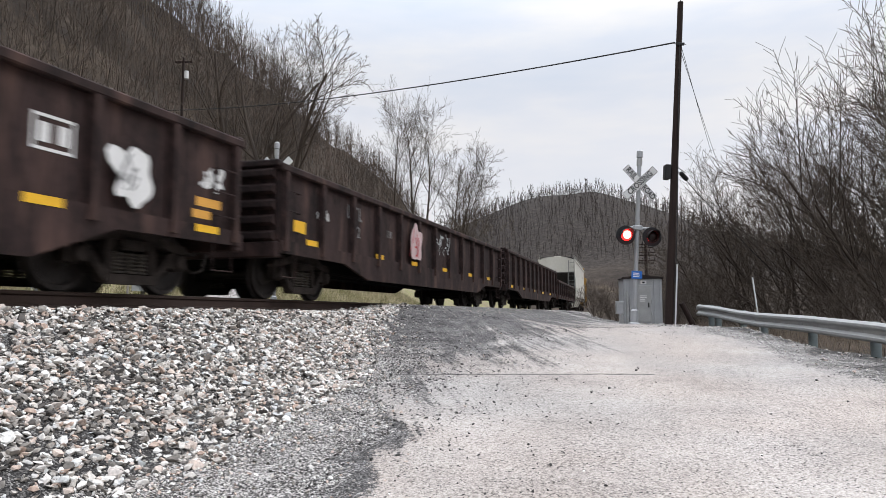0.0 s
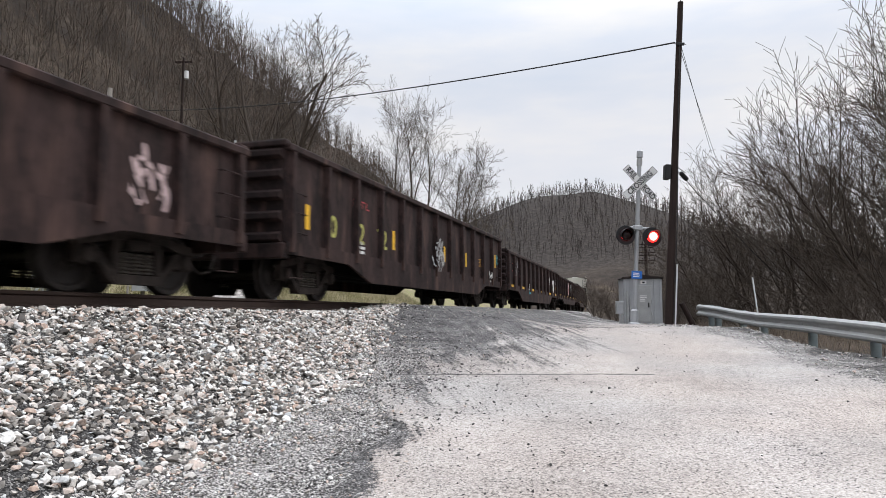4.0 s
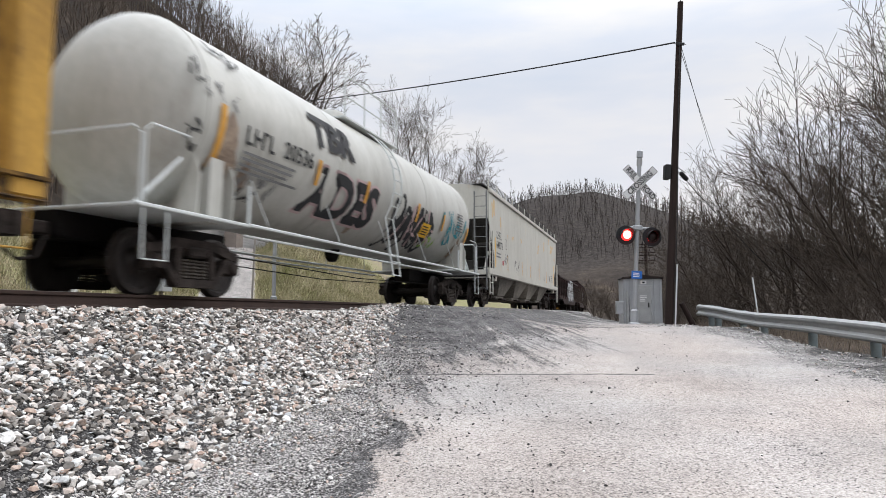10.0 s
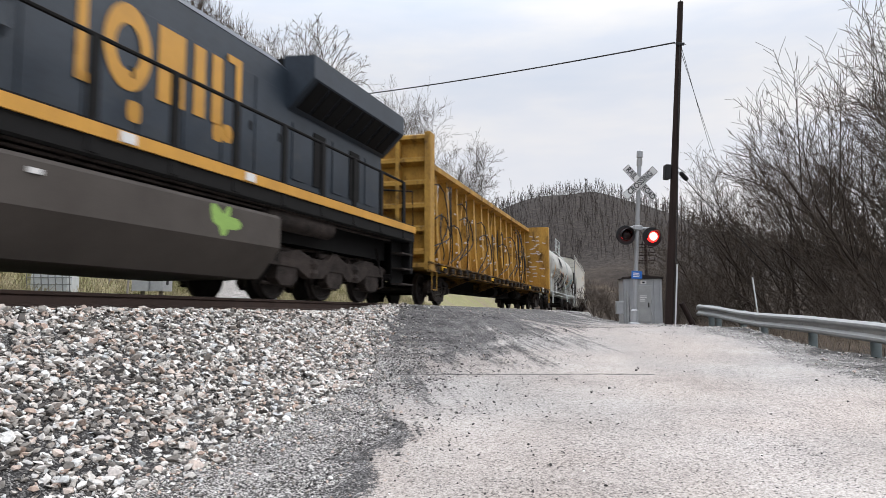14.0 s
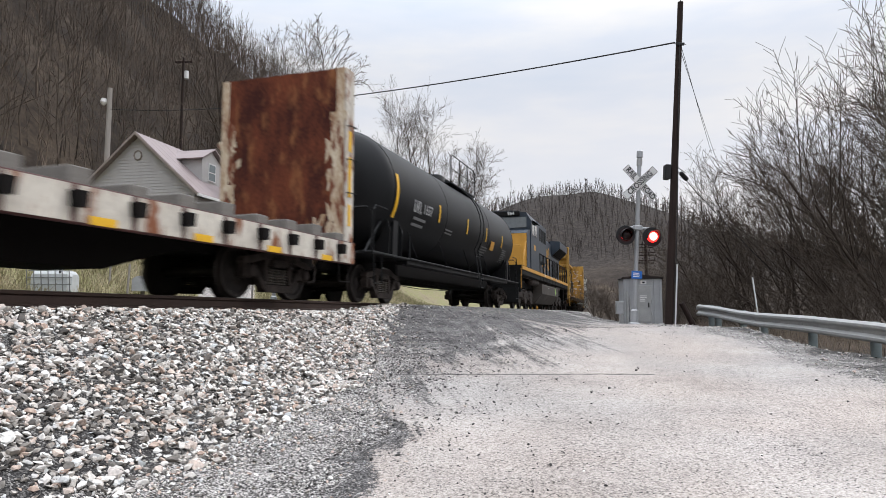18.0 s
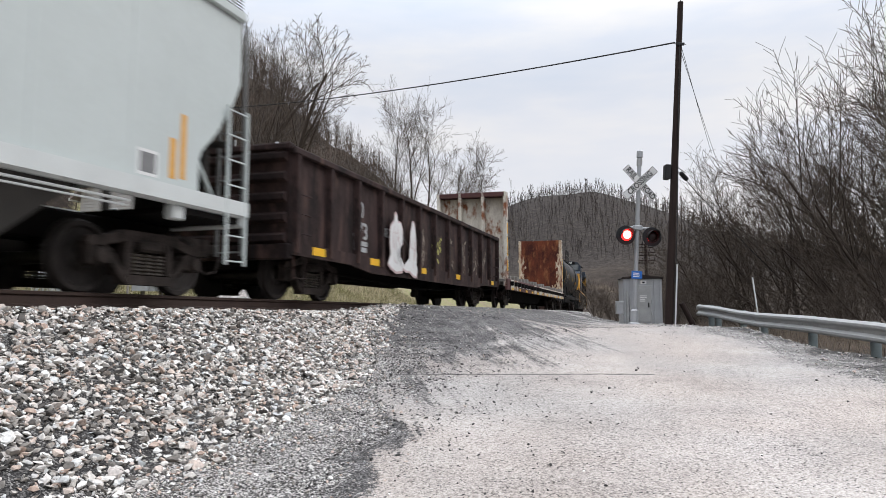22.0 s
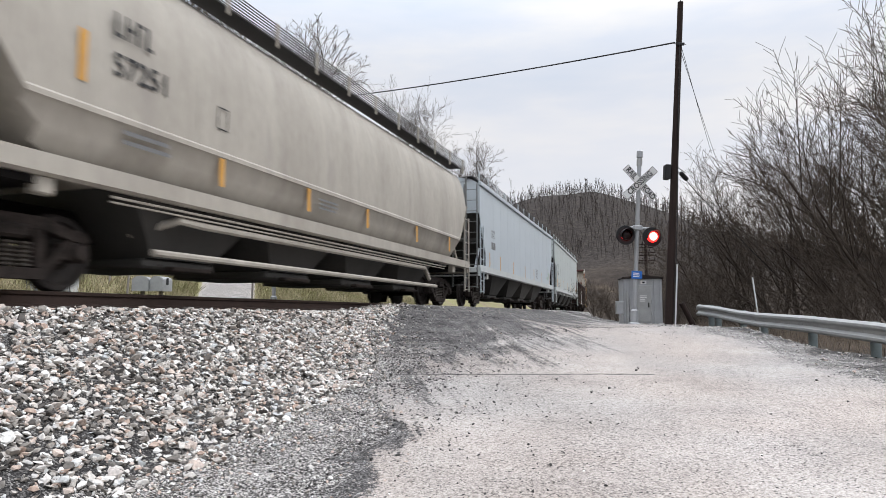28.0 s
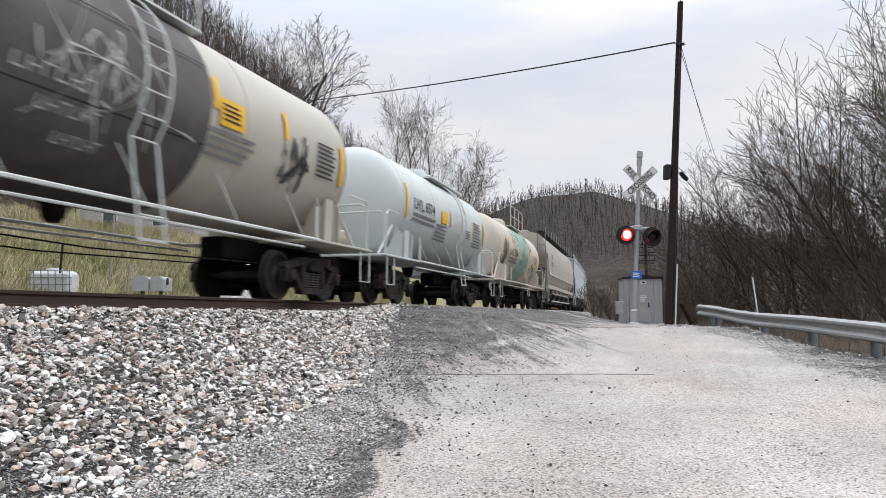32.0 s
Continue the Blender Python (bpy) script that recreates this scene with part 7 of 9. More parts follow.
for i, (x_, z_) in enumerate(((-7.0, 3.3), (-6.3, 3.7), (-6.9, 2.2), (-5.6, 1.5))):
    lay(car, "graffiti", s_scrawl(0.8, 0.6, 5, 0.04, 160 + i), x_, z_, on_tank(1.558, 2.8) if abs(x_) < 6.6 else on_tank(1.50, 2.8), M_BLACKP)
for i, (x_, w_, h_, z_) in enumerate(((-6.35, 0.7, 1.7, 2.1), (-5.7, 0.4, 1.0, 1.75), (-1.2, 0.3, 0.8, 1.7), (6.2, 0.4, 0.9, 1.8))):
    lay(car, "residue_streak", s_streak(w_, h_, 230 + i), x_, z_, on_tank(1.526, 2.8), M_SCORCH, "brown run of dirt down the shell")
lay(car, "warning_panel", s_rect(0.66, 0.42, 3), 2.9, 2.0, on_tank(1.565, 2.8), M_REFY, "yellow warning panel")
lay(car, "data_block", s_bars(0.52, 0.3, 4, 3), 2.9, 2.0, on_tank(1.57, 2.8), M_BLACKP)
reflectors(car, [-3.56, -1.3, 1.99, 4.18], 2.4, 0, M_REFO, 0.13, 0.5, on_tank(1.565, 2.8))
lay(car, "reflector", s_rect(0.14, 1.0, 6), -6.6, 2.35, tk2, M_REFO)
lay(car, "reflector", s_rect(0.14, 0.7, 6), 6.75, 2.2, tk2, M_REFO)
lay(car, "data_block", s_bars(0.8, 0.6, 7, 4), 5.9, 2.6, tk, M_GREYP)

centre_beam("ochre centre-beam lumber flatcar with loose straps and torn wrap", 35.2, 58.3)
locomotive("dark blue-grey and gold diesel locomotive, cab trailing", 13.2, 34.0)

car, L, h = tank_car("glossy black tank car with yellow reflectors", -4.1, 12.5, 1.53, 2.78, M_TANKK, M_TANKK, M_TANKK, dome_at=1.0)
tk = on_tank(1.555, 2.78)
reflectors(car, [-3.45, -0.4, 2.2, 4.8], 2.62, 0, M_REFY, 0.12, 0.5, tk)
lay(car, "reflector", s_rect(0.16, 1.1, 6), -6.85, 2.6, tk, M_REFY)
lay(car, "reporting_mark", s_marks(0.62, 0.32, 4), -5.3, 2.55, tk, M_SILV)
for yy in (-1.32, 1.32):
    part("side_running_board", Geo().cbox(-h + 2.3, h - 2.3, yy - 0.16, yy + 0.16, 0.98, 1.14, 0.02), M_TANKK, car)
part("underside_skirt", Geo().cbox(-h + 3.2, h - 3.2, -0.85, 0.85, 0.70, 1.3, 0.05), M_UNDER, car, "dark piping under the tank")
lay(car, "car_number", s_text("1657", 0.38, 0.01), -4.5, 2.55, tk, M_SILV)
lay(car, "data_block", s_bars(1.2, 0.34, 2, 4), -4.9, 2.15, tk, M_GREYP)
lay(car, "data_block", s_bars(0.8, 0.2, 2, 5), -2.3, 2.2, tk, M_GREYP)
lay(car, "data_block", s_bars(0.9, 0.5, 5, 6), 2.3, 1.95, tk, M_GREYP)
lay(car, "data_block", s_bars(0.8, 0.6, 7, 7), 5.5, 2.05, tk, M_GREYP)
lay(car, "warning_panel", s_rect(0.55, 0.34, 3), 3.3, 2.3, on_tank(1.56, 2.78), M_REFO, "yellow warning panel")

bulkhead_flat("weathered maroon bulkhead flatcar with a rusted end", -25.6, -5.1)

car, L = gondola("dark brown gondola car with white and faint circular graffiti", -43.05, -27.25, top=2.68, belly=0.62)
h = L / 2
sill_marks(car, [-6.9, -4.27, -1.0, 2.33, 6.77], 0.88, 0.5, 0.15)
lay(car, "car_number", s_text("80", 0.5, 0.02), -h + 2.9, 1.95, on_side(SIDE_Y), M_SILV)
lay(car, "car_number", s_text("373", 0.5, 0.02), -h + 3.0, 1.5, on_side(SIDE_Y), M_SILV)
lay(car, "reporting_mark", s_bars(0.9, 0.26, 2, 4, 0.8), -h + 3.1, 1.18, on_side(SIDE_Y), M_SILV)
lay(car, "car_number", s_text("382", 0.32), -h + 4.5, 1.62, on_side(SIDE_Y), M_SILV)
FIG_A = [(-0.50, -0.52), (-0.30, -0.62), (0.02, -0.70), (0.40, -0.66), (0.55, -0.50), (0.42, -0.40), (0.26, -0.30), (0.30, -0.08), (0.44, 0.02), (0.42, 0.38), (0.30, 0.52), (0.10, 0.52), (0.06, 0.66), (-0.02, 0.72), (-0.10, 0.66), (-0.14, 0.52), (-0.36, 0.36), (-0.40, 0.0), (-0.34, -0.28)]
FIG_B = [(-0.62, -0.58), (-0.50, -0.46), (-0.20, -0.30), (-0.16, 0.02), (-0.10, 0.38), (0.0, 0.62), (0.08, 0.66), (0.20, 0.56), (0.28, 0.30), (0.30, 0.0), (0.36, -0.16), (0.34, -0.40), (0.42, -0.56), (0.34, -0.74), (0.10, -0.72), (-0.20, -0.62), (-0.40, -0.64)]
for x, fig in ((-3.12, FIG_A), (-2.02, FIG_B)):
    for grow, m_, out_, lab in ((1.06, M_PINK, 0.0, "pink edge of a sprayed figure"), (0.98, M_WHITE, 0.004, "white sprayed figure")):
        lay(car, "graffiti", ([(a * grow, b * grow) for a, b in fig], [tuple(range(len(fig)))]), x, 1.42, on_side(POST_Y - out_), m_, lab)
    lay(car, "graffiti", s_scrawl(0.7, 1.1, 6, 0.016, 171 + len(fig)), x, 1.38, on_side(POST_Y - 0.008), M_PINK)
lay(car, "graffiti", s_scrawl(1.5, 1.0, 5, 0.012, 73), -2.6, 1.3, on_side(POST_Y - 0.012), M_GREYP)
M_FADED = mat("faded_tan_spray", (0.27, 0.225, 0.18), (0.08, 0.06, 0.048), rough=0.85, scale=5, fine=30, bump=0, amount=1.5)
for i in range(6):
    lay(car, "graffiti", s_blob(0.85, 1.0, 190 + i, 0.4), -0.9 + i * 1.28, 1.5, on_side(SIDE_Y), M_RUSTP, "faded rust-brown sprayed ground")
    lay(car, "graffiti", s_scrawl(0.95, 1.2, 7, 0.045, 75 + i), -0.9 + i * 1.28, 1.55, on_side(SIDE_Y - 0.003), M_YELP if i == 1 else M_FADED, "faded tan sprayed loops")

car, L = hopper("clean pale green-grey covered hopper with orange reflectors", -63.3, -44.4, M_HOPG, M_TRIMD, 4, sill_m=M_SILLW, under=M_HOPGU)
h = L / 2
y = -1.534
reflectors(car, [-h + 1.75, -6.0, -3.4, -0.4, 2.2, 5.0, h - 1.65], 1.80, y, M_REFO, 0.12, 0.55)
reflectors(car, [-h + 1.55, h - 1.45], 2.0, y, M_REFO, 0.11, 0.9)
lay(car, "reporting_mark", s_marks(0.6, 0.3, 4), -h + 2.15, 2.85, on_side(y), M_BLACKP)
lay(car, "car_number", s_text("1865", 0.38, 0.015), -h + 2.15, 2.4, on_side(y), M_BLACKP)
lay(car, "data_block", s_bars(1.3, 0.3, 3, 5), -h + 2.8, 1.65, on_side(y), M_GREYP)
lay(car, "load_mark", s_frame(0.25, 0.4, 0.02), -h + 3.7, 2.55, on_side(y), M_BLACKP)
lay(car, "data_block", s_bars(0.55, 0.6, 6, 6), 3.2, 2.35, on_side(y), M_GREYP)
lay(car, "data_frame", s_rect(0.36, 0.34), h - 2.1, 1.65, on_side(y), M_WHITE)
lay(car, "data_block", s_rect(0.28, 0.26), h - 2.1, 1.65, on_side(y - 0.002), M_GREYP)

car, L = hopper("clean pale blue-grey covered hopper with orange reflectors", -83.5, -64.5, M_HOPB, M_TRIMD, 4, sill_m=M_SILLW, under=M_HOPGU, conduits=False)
h = L / 2
reflectors(car, [-h + 1.75, -h + 3.7, -h + 6.4, h - 9.6, h - 7.0, h - 4.3, h - 1.4], 1.72, y, M_REFO, 0.11, 0.55)
lay(car, "reporting_mark", s_marks(0.6, 0.3, 4), -h + 2.4, 2.75, on_side(y), M_GREYP)
lay(car, "car_number", s_bars(0.7, 0.3, 1, 2, 0.9), -h + 2.4, 2.3, on_side(y), M_GREYP)
lay(car, "data_block", s_bars(0.7, 0.5, 6, 6), h - 6.05, 1.82, on_side(y), M_GREYP)
lay(car, "graffiti", s_scrawl(0.9, 0.7, 6, 0.04, 81), h - 1.95, 2.0, on_side(y), M_GREENP, "small green sprayed scrawl")
vs, fs = s_bars(0.5, 0.4, 2, 3, 0.8)
part("reporting_mark", Geo().add([(-h + 0.192, -u, 3.8 + v) for u, v in vs], fs), M_BLACKP, car)

car, L = hopper("dusty tan round-sided covered hopper", -102.6, -84.9, M_HOPT, M_TRIMD, 4, sill_m=M_HOPT, under=M_HOPGU, round_body=True, eave=4.38)
h = L / 2
y = -1.59
lay(car, "reporting_mark", s_marks(0.7, 0.3, 4), -h + 2.6, 3.2, on_side(y), M_BLACKP)
lay(car, "car_number", s_text("57251", 0.4, 0.012), -h + 2.75, 2.7, on_side(y), M_BLACKP)
lay(car, "load_mark", s_frame(0.25, 0.34, 0.02), -h + 4.4, 2.6, on_side(y), M_BLACKP)
lay(car, "data_block", s_bars(0.9, 0.24, 2, 5), -h + 2.9, 1.86, on_side(-1.60), M_GREYP)
reflectors(car, [-h + 1.8], 2.65, y, M_REFO, 0.12, 0.6)
reflectors(car, [-h + 4.4, -h + 7.0, -h + 9.6, h - 5.0, h - 2.2], 1.8, -1.60, M_REFO, 0.11, 0.42)
lay(car, "data_block", s_bars(0.8, 0.24, 3, 6), -h + 7.8, 1.8, on_side(-1.60), M_GREYP)
for yy in (-1.45, 1.45):
    part("unloading_pipe", Geo().tube([(-h + 3.4, yy * 0.6, 0.8), (-h + 3.7, yy, 1.0), (-h + 4.2, yy, 0.98), (h - 4.0, yy, 0.98), (h - 3.6, yy, 0.7)], 0.055, 8), M_HOPT, car)
    part("unloading_pipe", Geo().tube([(-h + 3.2, yy, 0.52), (h - 3.0, yy, 0.52)], 0.05, 8), M_HOPT, car)

car, L, h = tank_car("cream tank car with a pale green middle band", -115.4, -103.4, 1.42, 2.62, M_CREAM, M_CREAM, M_CREAM, band=(-1.2, 1.5, M_GREEN), dome_at=0.5)
tk = on_tank(1.45, 2.62)
lay(car, "car_number", s_text("7654", 0.42, 0.015), -1.95, 2.45, tk, M_BLACKP)
lay(car, "reporting_mark", s_marks(0.8, 0.3, 4), -2.95, 2.45, tk, M_BLACKP)
lay(car, "residue_streak", s_streak(0.75, 1.5, 98), -4.33, 2.35, tk, M_SCORCH, "brown halo of a residue streak")
lay(car, "residue_streak", s_streak(0.36, 1.35, 97), -4.33, 2.35, on_tank(1.453, 2.62), M_CHAR, "dark vertical residue streak")
for i, (x_, z_, w_, h_) in enumerate(((-1.75, 3.35, 0.5, 0.4), (-1.2, 3.2, 0.4, 0.5), (2.2, 3.0, 0.6, 0.7), (0.8, 3.3, 0.4, 0.3), (1.6, 2.9, 0.5, 0.3))):
    lay(car, "graffiti", s_scrawl(w_, h_, 7, 0.016, 210 + i), x_, z_, on_tank(1.462, 2.62), M_BLACKP, "thin black sprayed scrawl")
for i, (x_, z_) in enumerate(((-0.5, 2.15), (1.0, 2.35), (2.2, 1.85), (0.9, 2.05))):
    lay(car, "data_block", s_bars(0.7, 0.26, 4, 220 + i, 0.35), x_, z_, on_tank(1.466, 2.62), M_GREYP)
lay(car, "data_block", s_bars(1.9, 0.34, 2, 2), -2.4, 2.1, tk, M_GREYP)
lay(car, "graffiti", s_scrawl(1.2, 1.0, 9, 0.022, 91), -2.3, 3.1, tk, M_BLACKP)
reflectors(car, [-1.4, -0.1, 1.2, 2.75], 2.55, 0, M_REFY, 0.12, 0.5, on_tank(1.468, 2.62))
lay(car, "reflector", s_rect(0.14, 1.0, 6), -3.7, 2.55, tk, M_REFY)
lay(car, "reflector", s_rect(0.14, 0.8, 6), 3.95, 2.45, tk, M_REFY)
lay(car, "warning_panel", s_rect(0.5, 0.3, 3), 2.55, 2.15, on_tank(1.456, 2.62), M_REFY, "yellow warning panel")
lay(car, "data_block", s_bars(0.4, 0.2, 4, 3), 2.55, 2.15, on_tank(1.46, 2.62), M_BLACKP)
lay(car, "notice_panel", s_rect(0.3, 0.26, 2), 3.1, 2.0, tk, M_BLACKP, "black square notice")
lay(car, "data_block", s_bars(0.75, 0.42, 7, 5), 3.4, 2.5, tk, M_GREYP)

car, L, h = tank_car("silver-white tank car with yellow reflectors", -127.3, -116.3, 1.45, 2.62, M_TANKS, M_TANKS, M_SILLW, dome_at=0.9)
tk = on_tank(1.47, 2.62)
lay(car, "car_number", s_text("6574", 0.42, 0.012), -2.1, 2.65, tk, M_BLACKP)
lay(car, "reporting_mark", s_marks(0.8, 0.3, 4), -3.0, 2.65, tk, M_BLACKP)
lay(car, "data_block", s_bars(1.9, 0.3, 2, 2), -2.5, 2.3, tk, M_GREYP)
lay(car, "warning_panel", s_rect(0.62, 0.36, 3), -0.75, 2.6, on_tank(1.475, 2.62), M_REFY, "yellow warning panel")
lay(car, "data_block", s_bars(1.2, 0.55, 5, 3), -0.85, 2.1, tk, M_GREYP)
lay(car, "data_block", s_bars(1.1, 0.9, 9, 4), 3.15, 2.45, tk, M_GREYP)
lay(car, "data_block", s_bars(0.6, 0.3, 4, 5), 1.9, 2.35, tk, M_GREYP)
reflectors(car, [-0.1, 1.2, 2.6], 2.65, 0, M_REFY, 0.12, 0.5, tk)
lay(car, "reflector", s_rect(0.14, 0.9, 6), -3.95, 2.65, tk, M_REFY)
lay(car, "reflector", s_rect(0.14, 0.8, 6), 4.0, 2.6, tk, M_REFY)

car, L, h = tank_car("sandy cream tank car with a wide dark residue band", -142.0, -128.1, 1.52, 2.75, M_STONE, M_STONE, M_SILLW, band=(-4.4, 1.25, M_CHAR), dome_at=0.0)
tk = on_tank(1.55, 2.75)
lay(car, "warning_panel", s_rect(0.62, 0.42, 3), 1.75, 2.75, tk, M_REFY, "yellow warning panel")
lay(car, "data_block", s_bars(0.5, 0.3, 4, 3), 1.75, 2.75, on_tank(1.555, 2.75), M_BLACKP)
lay(car, "data_block", s_bars(1.2, 0.5, 4, 6), 1.85, 2.25, tk, M_GREYP)
lay(car, "graffiti", s_scrawl(1.0, 1.1, 10, 0.05, 95), 3.7, 2.4, tk, M_BLACKP, "black sprayed scrawl")
lay(car, "data_block", s_bars(0.8, 0.7, 8, 7), 4.8, 2.65, tk, M_BLACKP)
reflectors(car, [1.35, 3.3], 3.0, 0, M_REFY, 0.12, 0.5, tk)
lay(car, "reflector", s_rect(0.14, 0.8, 6), 5.4, 2.7, tk, M_REFY)
lay(car, "graffiti", s_scrawl(2.6, 2.0, 14, 0.022, 96), -0.6, 2.7, on_tank(1.57, 2.75), M_SILV)
for i in range(3):
    lay(car, "data_block", s_marks(1.1 - 0.2 * i, 0.16, 6), -1.4 + 0.3 * i, 2.35 - 0.35 * i, on_tank(1.572, 2.75), M_SILV)
for z_ in (2.15, 3.35):
    lay(car, "lap_seam", s_rect(5.5, 0.025), -1.55, z_, on_tank(1.5665, 2.75), M_BLACKP)


def car_pose(s, half):
    p, _ = on_track(s + half)
    r, _ = on_track(s - half)
    return pose((p.x + r.x) / 2, (p.y + r.y) / 2, 0, 0, 0, math.degrees(math.atan2(p.y - r.y, p.x - r.x)))


def motions():
    for ob, c, half in TRAIN:
        walk(ob, [(float(t), car_pose(c + SPEED * (t - 16), half)) for t in np.arange(0, 32.01, 1.0)])
    # wheels roll while their car is in sight
    for w, (x, y, z), r, c in SPIN:
        t0 = max(0.0, 16 + (-14 - c) / SPEED)
        t1 = min(32.0, 16 + (45 - c) / SPEED)
        if t1 <= t0:
            walk(w, [(0.0, pose(x, y, z)), (32.0, pose(x, y, z))])
            continue
        f0, f1 = math.ceil(t0 * 15), math.floor(t1 * 15)
        rows = [(0.0, pose(x, y, z))] if f0 > 0 else []
        for f in range(f0, f1 + 1):
            rows.append((f / 15, pose(x, y, z, 0, math.degrees(SPEED / r) * (f - f0) / 15 % 360, 0)))
        if f1 < 480:
            rows.append((32.0, rows[-1][1]))
        walk(w, rows)
    signal_motions()

# ---------------------------------------------------------------- crossing signals
M_GALV = mat("galvanised_steel", (0.44, 0.44, 0.43), (0.27, 0.275, 0.27), rough=0.55, metal=0.4, scale=4, fine=40, bump=0.05)
M_ALU = mat("aluminium_paint", (0.41, 0.42, 0.43), (0.30, 0.305, 0.31), rough=0.45, metal=0.3, scale=3, bump=0.04)
M_SIGNW = mat("weathered_white_sheet", (0.72, 0.72, 0.71), (0.58, 0.58, 0.57), rough=0.5, scale=3, bump=0.02)
M_SIGNK = mat("black_sign_ink", (0.02, 0.02, 0.022), rough=0.6, bump=0)
M_HOOD = mat("matt_black_metal", (0.018, 0.018, 0.019), rough=0.65, bump=0.05)
M_LENS0 = mat("unlit_lens", (0.02, 0.008, 0.008), rough=0.25, bump=0)
M_LENS1 = glow("lit_red_lens", (1.0, 0.02, 0.018), 3.5)
M_CORE = glow("lit_lamp_core", (1.0, 0.27, 0.22), 5.0)
M_SIGNB = mat("blue_sign", (0.03, 0.16, 0.55), rough=0.5, bump=0)
M_WOODP = mat("dark_pole_timber", (0.036, 0.022, 0.018), (0.012, 0.008, 0.007), rough=0.95, scale=3, fine=30, bump=0.4, stretch=(4, 4, 0.3))
M_WOODG = mat("grey_pole_timber", (0.33, 0.30, 0.27), (0.22, 0.20, 0.18), rough=0.95, scale=3, fine=30, bump=0.4, stretch=(4, 4, 0.3))
M_WIRE = mat("black_cable", (0.02, 0.02, 0.02), rough=0.6, bump=0)
FLASH = []              # (drum, pose of its middle, lit first)
HALF, FIRST = 0.6196, 0.87


def lamp_head(sig, x, y, z, yaw, phase):
    """A round lamp with a dark backing and hood; the lens turns its lit or its dark face out."""
    m = pose(x, y, z, 0, 0, yaw)
    head = part("lamp_backing", Geo().lathe([(-0.01, 0.05), (-0.01, 0.27), (0.015, 0.275), (0.02, 0.25), (0.02, 0.16)], 32, "y"), M_HOOD, sig, "round matt black lamp backing", m, True)
    part("lamp_housing", Geo().lathe([(0.0, 0.16), (0.16, 0.15), (0.22, 0.08)], 20, "y"), M_HOOD, head, "", None, True)
    g = Geo()
    vs, n = [], 18
    for i in range(n + 1):
        a = math.radians(-20 + 220 * i / n)
        c, s = math.cos(a), math.sin(a)
        vs += [(0.165 * c, -0.02, 0.165 * s), (0.160 * c, -0.02 - max(0.08, 0.30 * (0.45 + 0.55 * s)), 0.160 * s), (0.172 * c, -0.02, 0.172 * s), (0.167 * c, -0.02 - max(0.08, 0.30 * (0.45 + 0.55 * s)), 0.167 * s)]
    fs = []
    for i in range(n):
        k = 4 * i
        fs += [(k, k + 1, k + 5, k + 4), (k + 2, k + 6, k + 7, k + 3), (k + 1, k + 3, k + 7, k + 5)]
    part("lamp_hood", g.add(vs, fs), M_HOOD, head)
    drum = part("lens", Geo().lathe([(0.0, 0.02), (0.0, 0.162), (0.05, 0.14), (0.085, 0.10), (0.095, 0.02)], 24, "y"), M_LENS0, sig, "round signal lens", m @ pose(0, -0.03, 0), True)
    lit = part("lit_face", Geo().lathe([(-0.001, 0.02), (-0.001, 0.162), (-0.045, 0.150), (-0.07, 0.125), (-0.078, 0.10)], 24, "y"), M_LENS1, drum, "", None, True)
    part("lamp_core", Geo().lathe([(-0.072, 0.118), (-0.082, 0.105), (-0.088, 0.06), (-0.09, 0.01)], 20, "y"), M_CORE, drum, "", None, True)
    FLASH.append((drum, m @ pose(0, -0.03, 0), phase))


def crossbuck(sig, m, lettered):
    for k, (turn, off) in enumerate(((45, 0.0), (-45, 0.012))):
        b = part("crossbuck_blade", Geo().cbox(-0.61, 0.61, -0.008, 0.004, -0.1145, 0.1145, 0.002), M_SIGNW, sig, "white crossbuck blade", m @ pose(0, -off, 0, 0, turn, 0))
        if lettered:
            words = (("RAIL", -0.36, 0.225, 0.80), ("ROAD", 0.36, 0.225, 0.72)) if turn > 0 else (("CROSSING", 0.0, 0.225, 0.84),)
            for body, u, size, wide in words:
                vs, fs = s_text(body, size, 0.028, wide)
                part("lettering", Geo().add([(u + a, -0.0105, c) for a, c in vs], fs), M_SIGNK, b)
            edge = s_frame(1.20, 0.21, 0.008)
            part("border", Geo().add([(a, -0.0095, c) for a, c in edge[0]], edge[1]), M_SIGNK, b)


